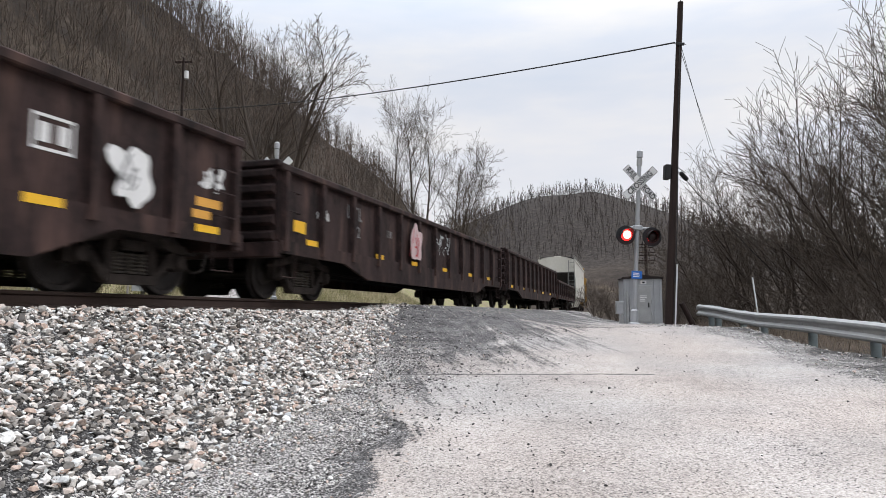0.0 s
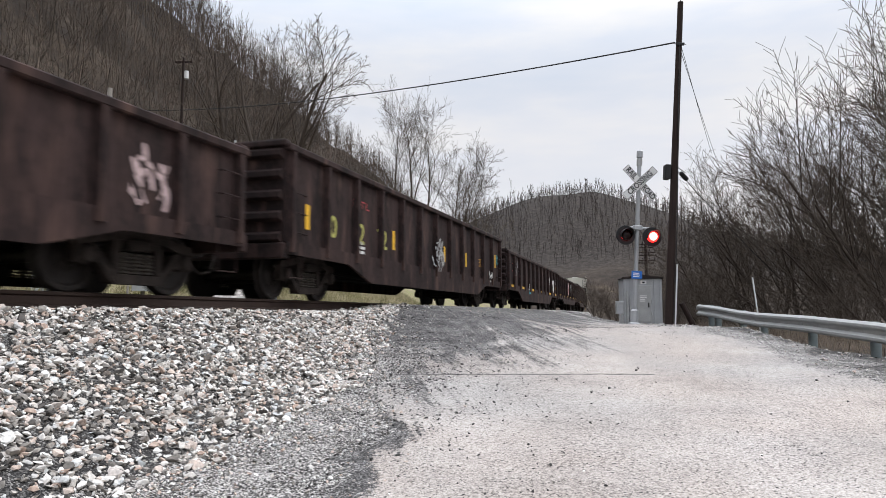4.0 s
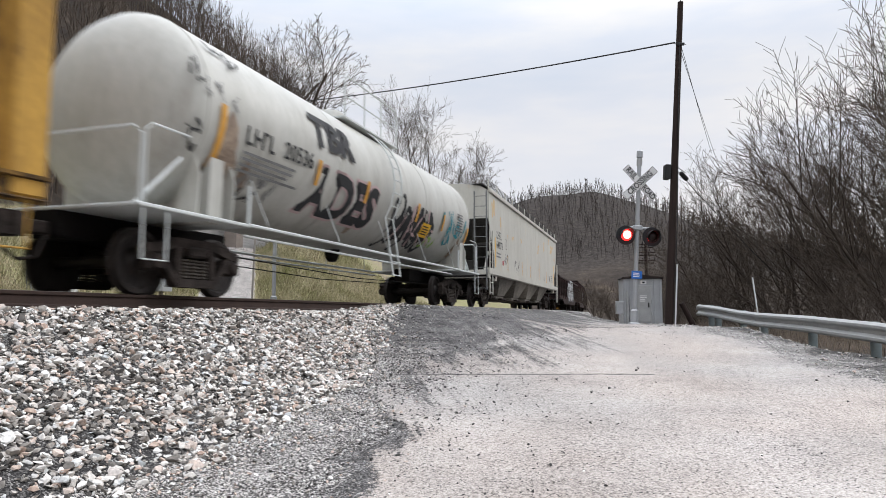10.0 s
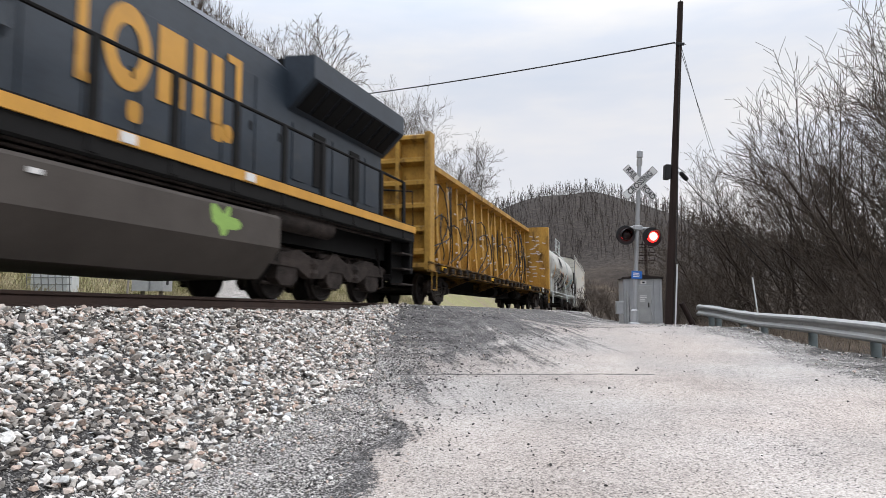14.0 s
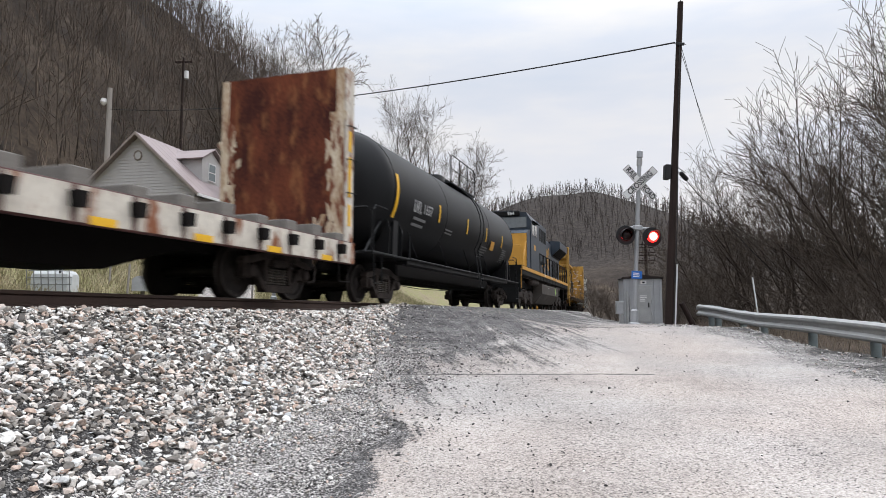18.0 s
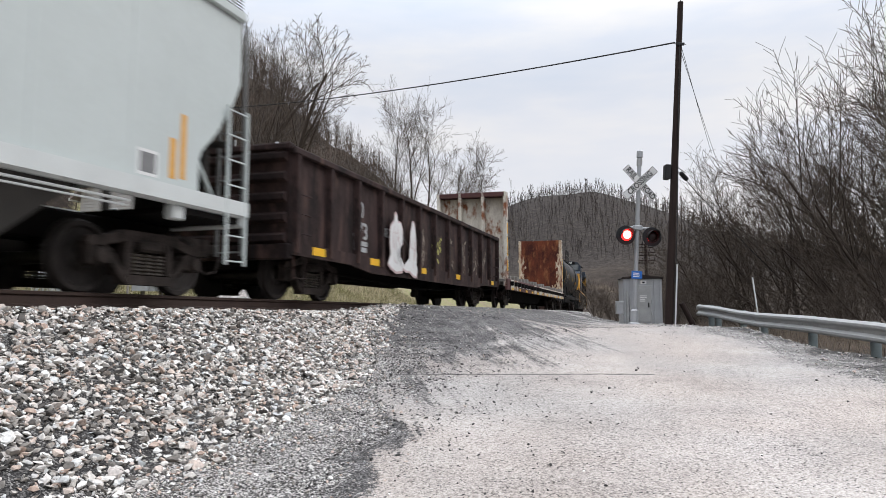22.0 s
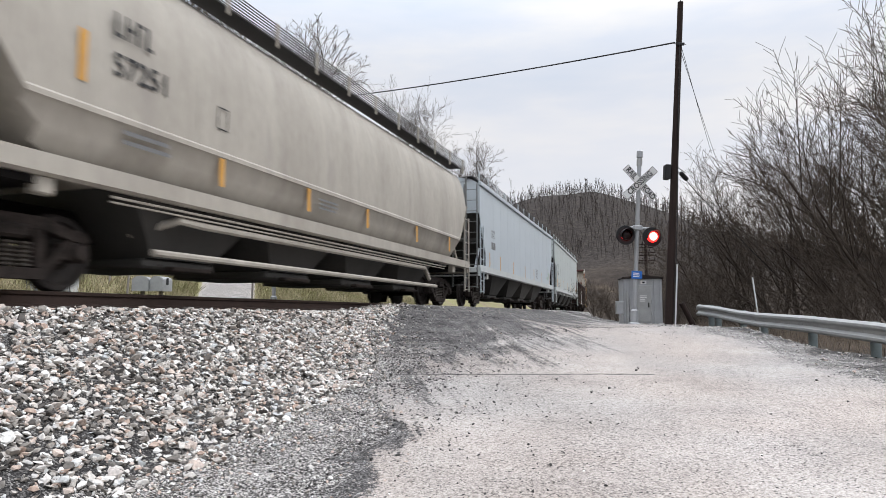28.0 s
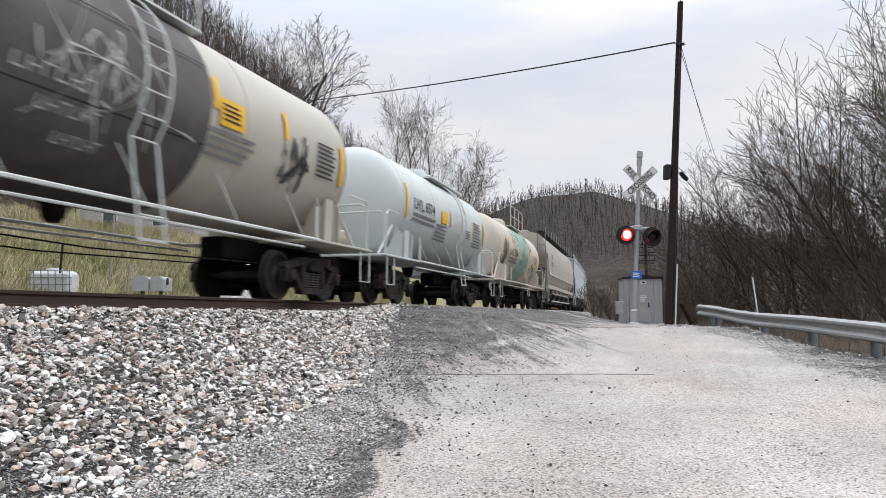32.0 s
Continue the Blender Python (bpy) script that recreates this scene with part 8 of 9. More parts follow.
def crossing_signal(x, y, z, yaw, lean, height, lettered, phase, label, drop=2.0):
    sig = thing("crossing_signal", label, "crossing signal", "railway crossing signals", pose(x, y, z, 0, lean, 0) @ pose(0, 0, 0, 0, 0, yaw))
    part("mast", Geo().tube([(0, 0, 0.02), (0, 0, height)], 0.06, 14), M_ALU, sig, "silver-painted mast", None, True)
    part("mast_base", Geo().lathe([(0.0, 0.17), (0.06, 0.17), (0.1, 0.11), (0.42, 0.10), (0.46, 0.065)], 14, "z"), M_ALU, sig, "", None, True)
    part("bell", Geo().lathe([(height, 0.05), (height + 0.03, 0.085), (height + 0.2, 0.085), (height + 0.24, 0.05)], 14, "z"), M_ALU, sig, "", None, True)
    part("bell_cap", Geo().lathe([(height - 0.2, 0.078), (height - 0.02, 0.078)], 14, "z"), M_GALV, sig)
    crossbuck(sig, pose(0, -0.09, height - 0.72), lettered)
    arm_z = height - drop
    part("lamp_arm", Geo().tube([(-0.36, 0.0, arm_z), (0.36, 0.0, arm_z)], 0.04, 10), M_ALU, sig)
    part("arm_clamp", Geo().cbox(-0.13, 0.13, -0.1, 0.1, arm_z - 0.07, arm_z + 0.07, 0.02), M_ALU, sig)
    for dx, ph in ((-0.375, phase), (0.375, not phase)):
        part("lamp_stem", Geo().tube([(dx, 0, arm_z), (dx, -0.02, arm_z - 0.12)], 0.03, 8), M_HOOD, sig)
        lamp_head(sig, dx, -0.16, arm_z - 0.24, 0, ph)
    part("notice_plate", Geo().cbox(-0.15, 0.15, -0.085, -0.075, arm_z - 1.44, arm_z - 1.22, 0.003), M_SIGNB, sig, "small blue notice plate")
    vs, fs = s_bars(0.22, 0.14, 3, 3, 0.5)
    part("notice_bars", Geo().add([(a, -0.0865, arm_z - 1.33 + c) for a, c in vs], fs), M_WHITE, sig)
    return sig


near_signal = crossing_signal(5.33, 19.5, -0.60, 4, 3.3, 4.75, True, True, "silver railway crossing signal with white crossbuck and red lamps")
far_signal = crossing_signal(-5.30, 21.8, at(-5.3, 21.8) - 0.03, 176, 0, 5.12, False, True, "crossing signal on the far side, seen from behind", 1.35)
for dx, ph in ((-0.375, False), (0.375, True)):
    lamp_head(far_signal, dx, 0.22, 3.53, 180 + (38 if dx < 0 else 20), ph)
part("battery_box", Geo().cbox(0.22, 0.75, 0.05, 0.5, 3.0, 3.4, 0.02), M_HOOD, far_signal)


def signal_motions():
    # the lamps flash in turn: each lens turns its lit face out for six tenths of a second
    for drum, m, first in FLASH:
        rows, angle, k = [], 0.0, 0
        t = FIRST - HALF
        on = first
        angle = 0.0 if on else 180.0
        rows.append((0.0, m @ pose(0, 0, 0, 0, 0, angle)))
        while t < 32.0:
            f = max(0, round(t * 30 - 2))
            rows.append((f / 30, m @ pose(0, 0, 0, 0, 0, angle)))
            for j in (1, 2, 3):
                if (f + j) / 30 <= 32.0:
                    rows.append(((f + j) / 30, m @ pose(0, 0, 0, 0, 0, angle + 60 * j)))
            angle += 180
            t += HALF
        if rows[-1][0] < 32.0:
            rows.append((32.0, m @ pose(0, 0, 0, 0, 0, angle)))
        walk(drum, rows)


# ---------------------------------------------------------------- equipment cabinet
def cabinet():
    x0, x1, y0, y1, zb, zt = -0.55, 0.56, -0.45, 0.45, 0.0, 1.36
    c = thing("equipment_cabinet", "grey aluminium signal equipment cabinet with a door", "cabinet", "", pose(5.86, 20.75, -0.60, 0, 0, -6))
    part("body", Geo().cbox(x0, x1, y0, y1, zb, zt, 0.015), M_ALU, c)
    part("roof", Geo().prism([(x0 - 0.05, zt), (x1 + 0.05, zt), (x1 + 0.03, zt + 0.04), (0, zt + 0.11), (x0 - 0.03, zt + 0.04)], y0 - 0.06, y1 + 0.06), M_TRUCK, c, "dark rust-stained roof sheet")
    d = part("door", Geo().cbox(-0.17, 0.24, y0 - 0.025, y0 - 0.002, 0.10, 1.16, 0.006), M_GALV, c)
    part("door_handle", Geo().cbox(0.15, 0.18, y0 - 0.06, y0 - 0.025, 0.52, 0.66, 0.005), M_HOOD, d)
    vs, fs = s_bars(0.2, 0.2, 4, 2, 0.5)
    part("door_notice", Geo().add([(0.02 + a, y0 - 0.027, 0.78 + b) for a, b in vs], fs), M_WHITE, d)
    for z in (0.3, 0.65, 1.0):
        part("hinge", Geo().lathe([(z, 0.014), (z + 0.09, 0.014)], 8, "z", (0.255, y0 - 0.02, 0)), M_GALV, d)
    part("vent_panel", Geo().box(-0.05, 0.12, y0 - 0.012, y0 - 0.004, 1.20, 1.30), M_WHITE, c)
    part("vent_slots", Geo().box(0.0, 0.07, y0 - 0.016, y0 - 0.012, 1.22, 1.27), M_HOOD, c)
    for xx in (-0.5, -0.34, 0.34, 0.5):
        part("corner_batten", Geo().cbox(xx - 0.02, xx + 0.02, y0 - 0.02, y0 - 0.002, 0.03, 1.33, 0.004), M_ALU, c)
    part("conduit", Geo().tube([(-0.44, y0 - 0.05, 0.0), (-0.44, y0 - 0.05, 1.0)], 0.03, 8), M_GALV, c)
    part("conduit", Geo().tube([(-0.36, y0 - 0.05, 0.0), (-0.36, y0 - 0.05, 0.8)], 0.022, 8), M_GALV, c)
    part("plinth", Geo().box(x0 + 0.05, x1 - 0.05, y0 + 0.05, y1 - 0.05, -0.35, 0.0), M_GALV, c)
    b = thing("junction_box", "small grey junction box on a post beside the cabinet", "junction box", "", pose(5.16, 20.4, at(5.16, 20.4)))
    part("post", Geo().tube([(0, 0, -0.02), (0, 0, 0.4)], 0.03, 8), M_GALV, b)
    part("box", Geo().cbox(-0.10, 0.10, -0.08, 0.08, 0.28, 0.62, 0.01), M_ALU, b)
    part("lid", Geo().cbox(-0.11, 0.11, -0.09, 0.09, 0.62, 0.65, 0.01), M_ALU, b)


cabinet()


# ---------------------------------------------------------------- poles and wires
def span(a, b, sag, n=28):
    a, b = Vector(a), Vector(b)
    return [a.lerp(b, t) - Vector((0, 0, sag * 4 * t * (1 - t))) for t in np.linspace(0, 1, n)]


def utility_pole():
    p = thing("utility_pole", "dark weathered wooden utility pole, slightly leaning", "utility pole", "", pose(6.13, 19.0, -0.66, 0, 3.8, 0))
    part("shaft", Geo().tube([(0, 0, -0.3), (0, 0, 4), (0, 0, 9.22)], [0.118, 0.10, 0.078], 16), M_WOODP, p, "", None, True)
    part("meter_box", Geo().cbox(-0.28, -0.13, -0.12, 0.12, 4.1, 4.5, 0.01), M_HOOD, p)
    part("ground_wire", Geo().tube([(0.10, -0.13, 0.0), (0.09, -0.12, 3), (-0.03, -0.11, 8)], 0.012, 5), M_WIRE, p)
    part("wire_guard", Geo().tube([(0.135, -0.10, 0.0), (0.13, -0.09, 1.75)], 0.03, 8), M_SIGNW, p, "pale plastic wire guard")
    part("bolt", Geo().tube([(-0.2, 0, 8.0), (0.2, 0, 8.0)], 0.012, 6), M_GALV, p)
    part("clamp", Geo().cbox(-0.12, 0.12, -0.12, -0.07, 7.92, 8.0, 0.01), M_HOOD, p)
    part("insulator_hook", Geo().tube([(0.1, 0, 4.45), (0.28, -0.08, 4.3)], 0.015, 6), M_GALV, p)
    brace = thing("wooden_stub", "dark timber stub leaning against the pole's foot", "timber", "", pose(6.55, 19.15, -0.72))
    part("timber", Geo().tube([(0.42, 0, -0.1), (0.0, 0, 0.75)], 0.075, 10), M_WOODP, brace)
    w1 = thing("overhead_wire", "black overhead service cable across the track", "cable")
    part("cable", Geo().tube(span((6.55, 19.0, 7.36), (-22.55, 46.0, 13.55), 0.72), 0.022, 6), M_WIRE, w1)
    w2 = thing("guy_wire", "pair of thin guy wires running off the pole", "cable")
    part("wire", Geo().tube(span((6.65, 19.0, 7.55), (11.0, 28.0, 6.3), 0.05, 6), 0.008, 5), M_WIRE, w2)
    part("wire", Geo().tube(span((6.65, 19.0, 7.3), (11.2, 28.0, 6.0), 0.05, 6), 0.008, 5), M_WIRE, w2)
    part("wire", Geo().tube([(6.73, 19.0, 8.5), (7.4, 19.8, 12.5)], 0.008, 5), M_WIRE, w2)
    w3 = thing("service_drop", "thin service wire with a dark ceramic insulator", "cable")
    part("wire", Geo().tube(span((6.42, 18.9, 3.72), (13.5, 24.0, -0.9), 0.15, 10), 0.010, 5), M_WIRE, w3)
    part("insulator", Geo().lathe([(-0.16, 0.03), (-0.13, 0.062), (0.13, 0.062), (0.16, 0.03)], 12, "z"), M_HOOD, w3, "", pose(6.66, 18.95, 3.52, 0, 128, 25))
    q = thing("utility_pole", "grey weathered wooden pole beside the house", "utility pole", "", pose(-22.6, 46.0, at(-22.6, 46)))
    zt = 15.0 - at(-22.6, 46)
    part("shaft", Geo().tube([(0, 0, -0.3), (0, 0, zt)], [0.20, 0.15], 12), M_WOODG, q, "", None, True)
    part("yard_lamp", Geo().lathe([(zt - 1.2, 0.10), (zt - 1.0, 0.22), (zt - 0.75, 0.16)], 12, "z", (-0.35, -0.1, 0)), M_WHITE, q, "white yard lamp")
    part("lamp_arm", Geo().tube([(0, 0, zt - 0.8), (-0.35, -0.1, zt - 0.78)], 0.03, 6), M_GALV, q)
    r = thing("utility_pole", "dark wooden pole up on the wooded slope", "utility pole", "", pose(-26.9, 70.0, at(-26.9, 70)))
    zt = 26.2 - at(-26.9, 70)
    part("shaft", Geo().tube([(0, 0, -0.3), (0, 0, zt)], [0.17, 0.12], 10), M_WOODP, r)
    part("crossarm", Geo().cbox(-0.9, 0.9, -0.06, 0.06, zt - 0.5, zt - 0.38, 0.01), M_WOODP, r)
    part("transformer", Geo().lathe([(zt - 2.3, 0.22), (zt - 1.5, 0.22), (zt - 1.45, 0.1)], 12, "z", (0.42, -0.2, 0)), M_SIGNW, r, "pale grey transformer can")
    for x, y, hgt in ((17.6, 60.0, 7.4), (18.4, 63.0, 7.0)):
        z = at(x, y)
        s = thing("utility_pole", "distant wooden line pole with crossarms", "utility pole", "", pose(x, y, z))
        top = 6.0 - z
        part("shaft", Geo().tube([(0, 0, -0.2), (0, 0, top)], 0.11, 8), M_WOODP, s)
        for k, dz in enumerate((0.2, 0.9, 1.6)):
            part("crossarm", Geo().cbox(-0.8, 0.8, -0.05, 0.05, top - dz - 0.1, top - dz, 0.01), M_WOODP, s)
            for xx in (-0.7, -0.3, 0.3, 0.7):
                part("insulator", Geo().lathe([(top - dz, 0.03), (top - dz + 0.14, 0.05)], 8, "z", (xx, 0, 0)), M_HOOD, s)


utility_pole()


# ---------------------------------------------------------------- guard rail
def guard_rail():
    gr = thing("guard_rail", "galvanised steel guard rail on short posts along the road", "guard rail")
    path = [(7.52, 20.5, -0.20), (7.36, 20.0, -0.15), (7.22, 18.2, -0.24), (7.08, 16.6, -0.345), (6.94, 15.3, -0.40), (6.79, 13.0, -0.46), (6.60, 10.8, -0.545), (6.42, 8.6, -0.66), (6.25, 6.4, -0.80)]
    prof = [(0.0, -0.155), (0.03, -0.15), (0.085, -0.115), (0.085, -0.075), (0.02, -0.03), (0.02, 0.03), (0.085, 0.075), (0.085, 0.115), (0.03, 0.15), (0.0, 0.155)]
    back = [(a - 0.006, b * 0.99) for a, b in reversed(prof)]
    ring = prof + back
    n = len(ring)
    vs = []
    for i, p in enumerate(path):
        d = Vector(path[min(i + 1, len(path) - 1)]) - Vector(path[max(i - 1, 0)])
        side = Vector((d.y, -d.x, 0)).normalized()
        k = 0.85 if i == 0 else 1.0
        vs += [Vector(p) + side * a * 1.0 + Vector((0, 0, b * k)) for a, b in ring]
    fs = [(i * n + k, i * n + (k + 1) % n, (i + 1) * n + (k + 1) % n, (i + 1) * n + k) for i in range(len(path) - 1) for k in range(n)]
    part("beam", Geo().add(vs, fs + [tuple(range(n)), tuple(range((len(path) - 1) * n, len(path) * n))]), M_GALV, gr, "dull galvanised W-section beam")
    post = kept("guardpost", lambda: Geo().lathe([(-0.8, 0.078), (0.13, 0.078), (0.145, 0.06)], 16, "z"), True)
    m_post = mat("dull_green_grey_pipe", (0.20, 0.235, 0.235), (0.12, 0.14, 0.14), rough=0.6, metal=0.2, scale=4, bump=0.05)
    block = kept("guardblock", lambda: Geo().cbox(-0.10, -0.0, -0.06, 0.06, -0.16, 0.13, 0.01))
    for x, y, z in ((7.36, 19.6, -0.16), (7.28, 18.9, -0.20), (7.10, 16.9, -0.33), (6.95, 15.5, -0.395), (6.80, 13.2, -0.455), (6.62, 11.0, -0.537), (6.42, 8.6, -0.66)):
        part("post", post, m_post, gr, "round green-grey post", pose(x + 0.17, y, z))
        part("block", block, M_WOODG, gr, "", pose(x + 0.10, y, z))
        part("bolt", Geo().lathe([(-0.03, 0.018), (-0.01, 0.022)], 8, "x"), M_GALV, gr, "", pose(x, y, z))
    st = thing("marker_stake", "thin leaning pale marker stake behind the guard rail", "stake", "", pose(7.74, 17.0, at(7.74, 17.0)))
    part("stake", Geo().tube([(0, 0, -0.1), (-0.17, 0, 0.62 - at(7.74, 17.0))], 0.018, 6), M_SIGNW, st)


guard_rail()


# ---------------------------------------------------------------- the house on the bank
M_SIDING = mat("grey_white_siding", (0.43, 0.415, 0.405), (0.33, 0.315, 0.305), rough=0.7, scale=1.5, bump=0.03)
M_ROOFM = mat("weathered_metal_roof", (0.31, 0.255, 0.25), (0.215, 0.175, 0.17), rough=0.55, metal=0.2, scale=1.0, bump=0.05)
M_TRIMW = mat("white_trim", (0.72, 0.72, 0.71), rough=0.6, bump=0)
M_BLOCKW = mat("stained_chimney_block", (0.30, 0.255, 0.225), (0.17, 0.14, 0.125), rough=0.9, scale=2, bump=0.2)
M_PANE = mat("window_glass", (0.10, 0.13, 0.14), rough=0.06, bump=0, spec=0.8)


def slab(a, b, c, d, t):
    """A thin plate through four corners, t thick downward along its normal."""
    a, b, c, d = map(Vector, (a, b, c, d))
    n = (b - a).cross(d - a).normalized() * t
    return Geo().add([a, b, c, d, a - n, b - n, c - n, d - n], [(0, 1, 2, 3), (7, 6, 5, 4), (0, 4, 5, 1), (1, 5, 6, 2), (2, 6, 7, 3), (3, 7, 4, 0)])


def house():
    zb = at(-17.0, 46.0)
    H = thing("house", "grey-sided house with weathered metal roof and dormers", "house", "", pose(-19.6, 44.0, zb, 0, 0, -12))
    w, e, rz, dep = 4.1, 7.55 - zb, 11.25 - zb, 11.0
    part("wall", Geo().prism([(-w, -0.4), (w, -0.4), (w, e), (0, rz - 0.1), (-w, e)], 0, dep), M_SIDING, H, "horizontal lap siding")
    n = int((rz - 0.3) / 0.20)
    for i in range(n):
        z = i * 0.20
        half = w if z < e else w * max(0.02, (rz - z - 0.12) / (rz - e))
        if half > 0.15:
            part("siding_board", Geo().add([(-half, -0.035, z), (half, -0.035, z), (half, -0.01, z + 0.195), (-half, -0.01, z + 0.195), (-half, 0, z), (half, 0, z)], [(0, 1, 2, 3), (0, 4, 5, 1)]), M_SIDING, H)
        if z < e - 0.2:
            part("siding_board", Geo().add([(w + 0.035, 0, z), (w + 0.035, dep, z), (w + 0.01, dep, z + 0.195), (w + 0.01, 0, z + 0.195), (w, 0, z), (w, dep, z)], [(0, 1, 2, 3), (0, 4, 5, 1)]), M_SIDING, H)
    for q in (-1, 1):
        ex, ez = q * (w + 0.45), e - 0.45 * (rz - e) / w
        rf = part("roof", slab((0, -0.45, rz), (ex, -0.45, ez), (ex, dep + 0.3, ez), (0, dep + 0.3, rz), -0.10 * q), M_ROOFM, H, "weathered standing-seam metal roof")
        for i in range(18):
            yy = -0.4 + i * (dep + 0.6) / 17
            part("roof_seam", Geo().tube([(0, yy, rz + 0.12), (ex, yy, ez + 0.12)], 0.025, 4), M_ROOFM, rf)
        part("barge_board", slab((0, -0.47, rz + 0.1), (ex, -0.47, ez + 0.1), (ex, -0.47, ez - 0.08), (0, -0.47, rz - 0.08), 0.03), M_BLOCKW, H)
        part("gutter", Geo().box(min(ex, ex + q * 0.1), max(ex, ex + q * 0.1), -0.45, dep + 0.3, ez - 0.1, ez + 0.06), M_TRIMW, H)
    wt = part("gable_vent", Geo().tube([(0.27 * math.cos(a), -0.06, rz - 1.35 + 0.31 * math.sin(a)) for a in np.linspace(0, 2 * math.pi, 9)], 0.05, 6), M_BLOCKW, H, "small octagonal gable vent")
    part("vent_slats", Geo().lathe([(-0.055, 0.02), (-0.05, 0.25), (-0.03, 0.25)], 8, "y", (0, 0, rz - 1.35)), M_SIDING, H)
    # dormers on the right-hand slope
    for yy in (2.2, 6.8):
        dz = rz - 1.9
        d = part("dormer", Geo().prism([(yy, dz - 0.9), (yy + 2.4, dz - 0.9), (yy + 2.4, dz + 0.65), (yy + 1.2, dz + 1.35), (yy, dz + 0.65)], 1.0, 3.2, "x"), M_SIDING, H, "gabled dormer with a white window")
        for q in (0, 1):
            y0 = yy + 1.2
            y1 = yy - 0.3 if q == 0 else yy + 2.7
            part("dormer_roof", slab((0.4, y0, dz + 1.5), (3.45, y0, dz + 1.5), (3.45, y1, dz + 0.62), (0.4, y1, dz + 0.62), 0.08 if q == 0 else -0.08), M_ROOFM, d)
        wn = part("window_frame", Geo().box(3.2, 3.26, yy + 0.75, yy + 1.65, dz - 0.7, dz + 0.55), M_TRIMW, d)
        for z0 in (-0.62, -0.05):
            part("pane", Geo().box(3.262, 3.27, yy + 0.82, yy + 1.58, dz + z0, dz + z0 + 0.5), M_PANE, d)
    ch = part("chimney", Geo().cbox(w + 0.42, w + 1.3, 3.0, 3.9, -0.4, rz - 1.35, 0.02), M_BLOCKW, H, "stained block chimney")
    part("flue", Geo().tube([(w + 0.8, 3.4, rz - 1.4), (w + 0.8, 3.4, rz + 0.2)], 0.09, 8), M_GALV, ch)
    for z0 in (1.2, ):
        for xx in (-2.4, 1.2):
            part("window", Geo().box(xx, xx + 1.1, -0.06, -0.03, z0, z0 + 1.3), M_TRIMW, H)
            part("pane", Geo().box(xx + 0.08, xx + 1.02, -0.07, -0.06, z0 + 0.08, z0 + 1.22), M_PANE, H)
    # outbuilding with a metal roof
    gz = at(-9.0, 44.0)
    G = thing("outbuilding", "low outbuilding with a ribbed grey metal roof", "shed", "", pose(-9.6, 43.5, gz, 0, 0, -12))
    t = 7.25 - gz
    part("wall", Geo().prism([(-1.6, -0.4), (1.9, -0.4), (1.9, t - 2.4), (-0.2, t - 0.12), (-1.6, t - 1.1)], 0.2, 6), M_SIDING, G)
    rf = part("roof", slab((-0.2, -0.2, t), (2.2, -0.2, t - 2.6), (2.2, 6.3, t - 2.6), (-0.2, 6.3, t), -0.08), M_ROOFM, G, "ribbed grey metal roof")
    for i in range(12):
        yy = -0.15 + i * 6.3 / 11
        part("roof_seam", Geo().tube([(-0.2, yy, t + 0.09), (2.2, yy, t - 2.51)], 0.03, 4), M_ROOFM, rf)
    part("roof", slab((-0.2, -0.2, t), (-1.9, -0.2, t - 1.25), (-1.9, 6.3, t - 1.25), (-0.2, 6.3, t), 0.08), M_ROOFM, G)


house()


# ---------------------------------------------------------------- by the lane
M_BOXW = mat("grey_sheet_metal", (0.40, 0.41, 0.41), (0.24, 0.245, 0.245), rough=0.5, scale=5, bump=0.04)
M_TOTE = mat("white_plastic", (0.62, 0.64, 0.65), (0.40, 0.42, 0.42), rough=0.5, bump=0.02)


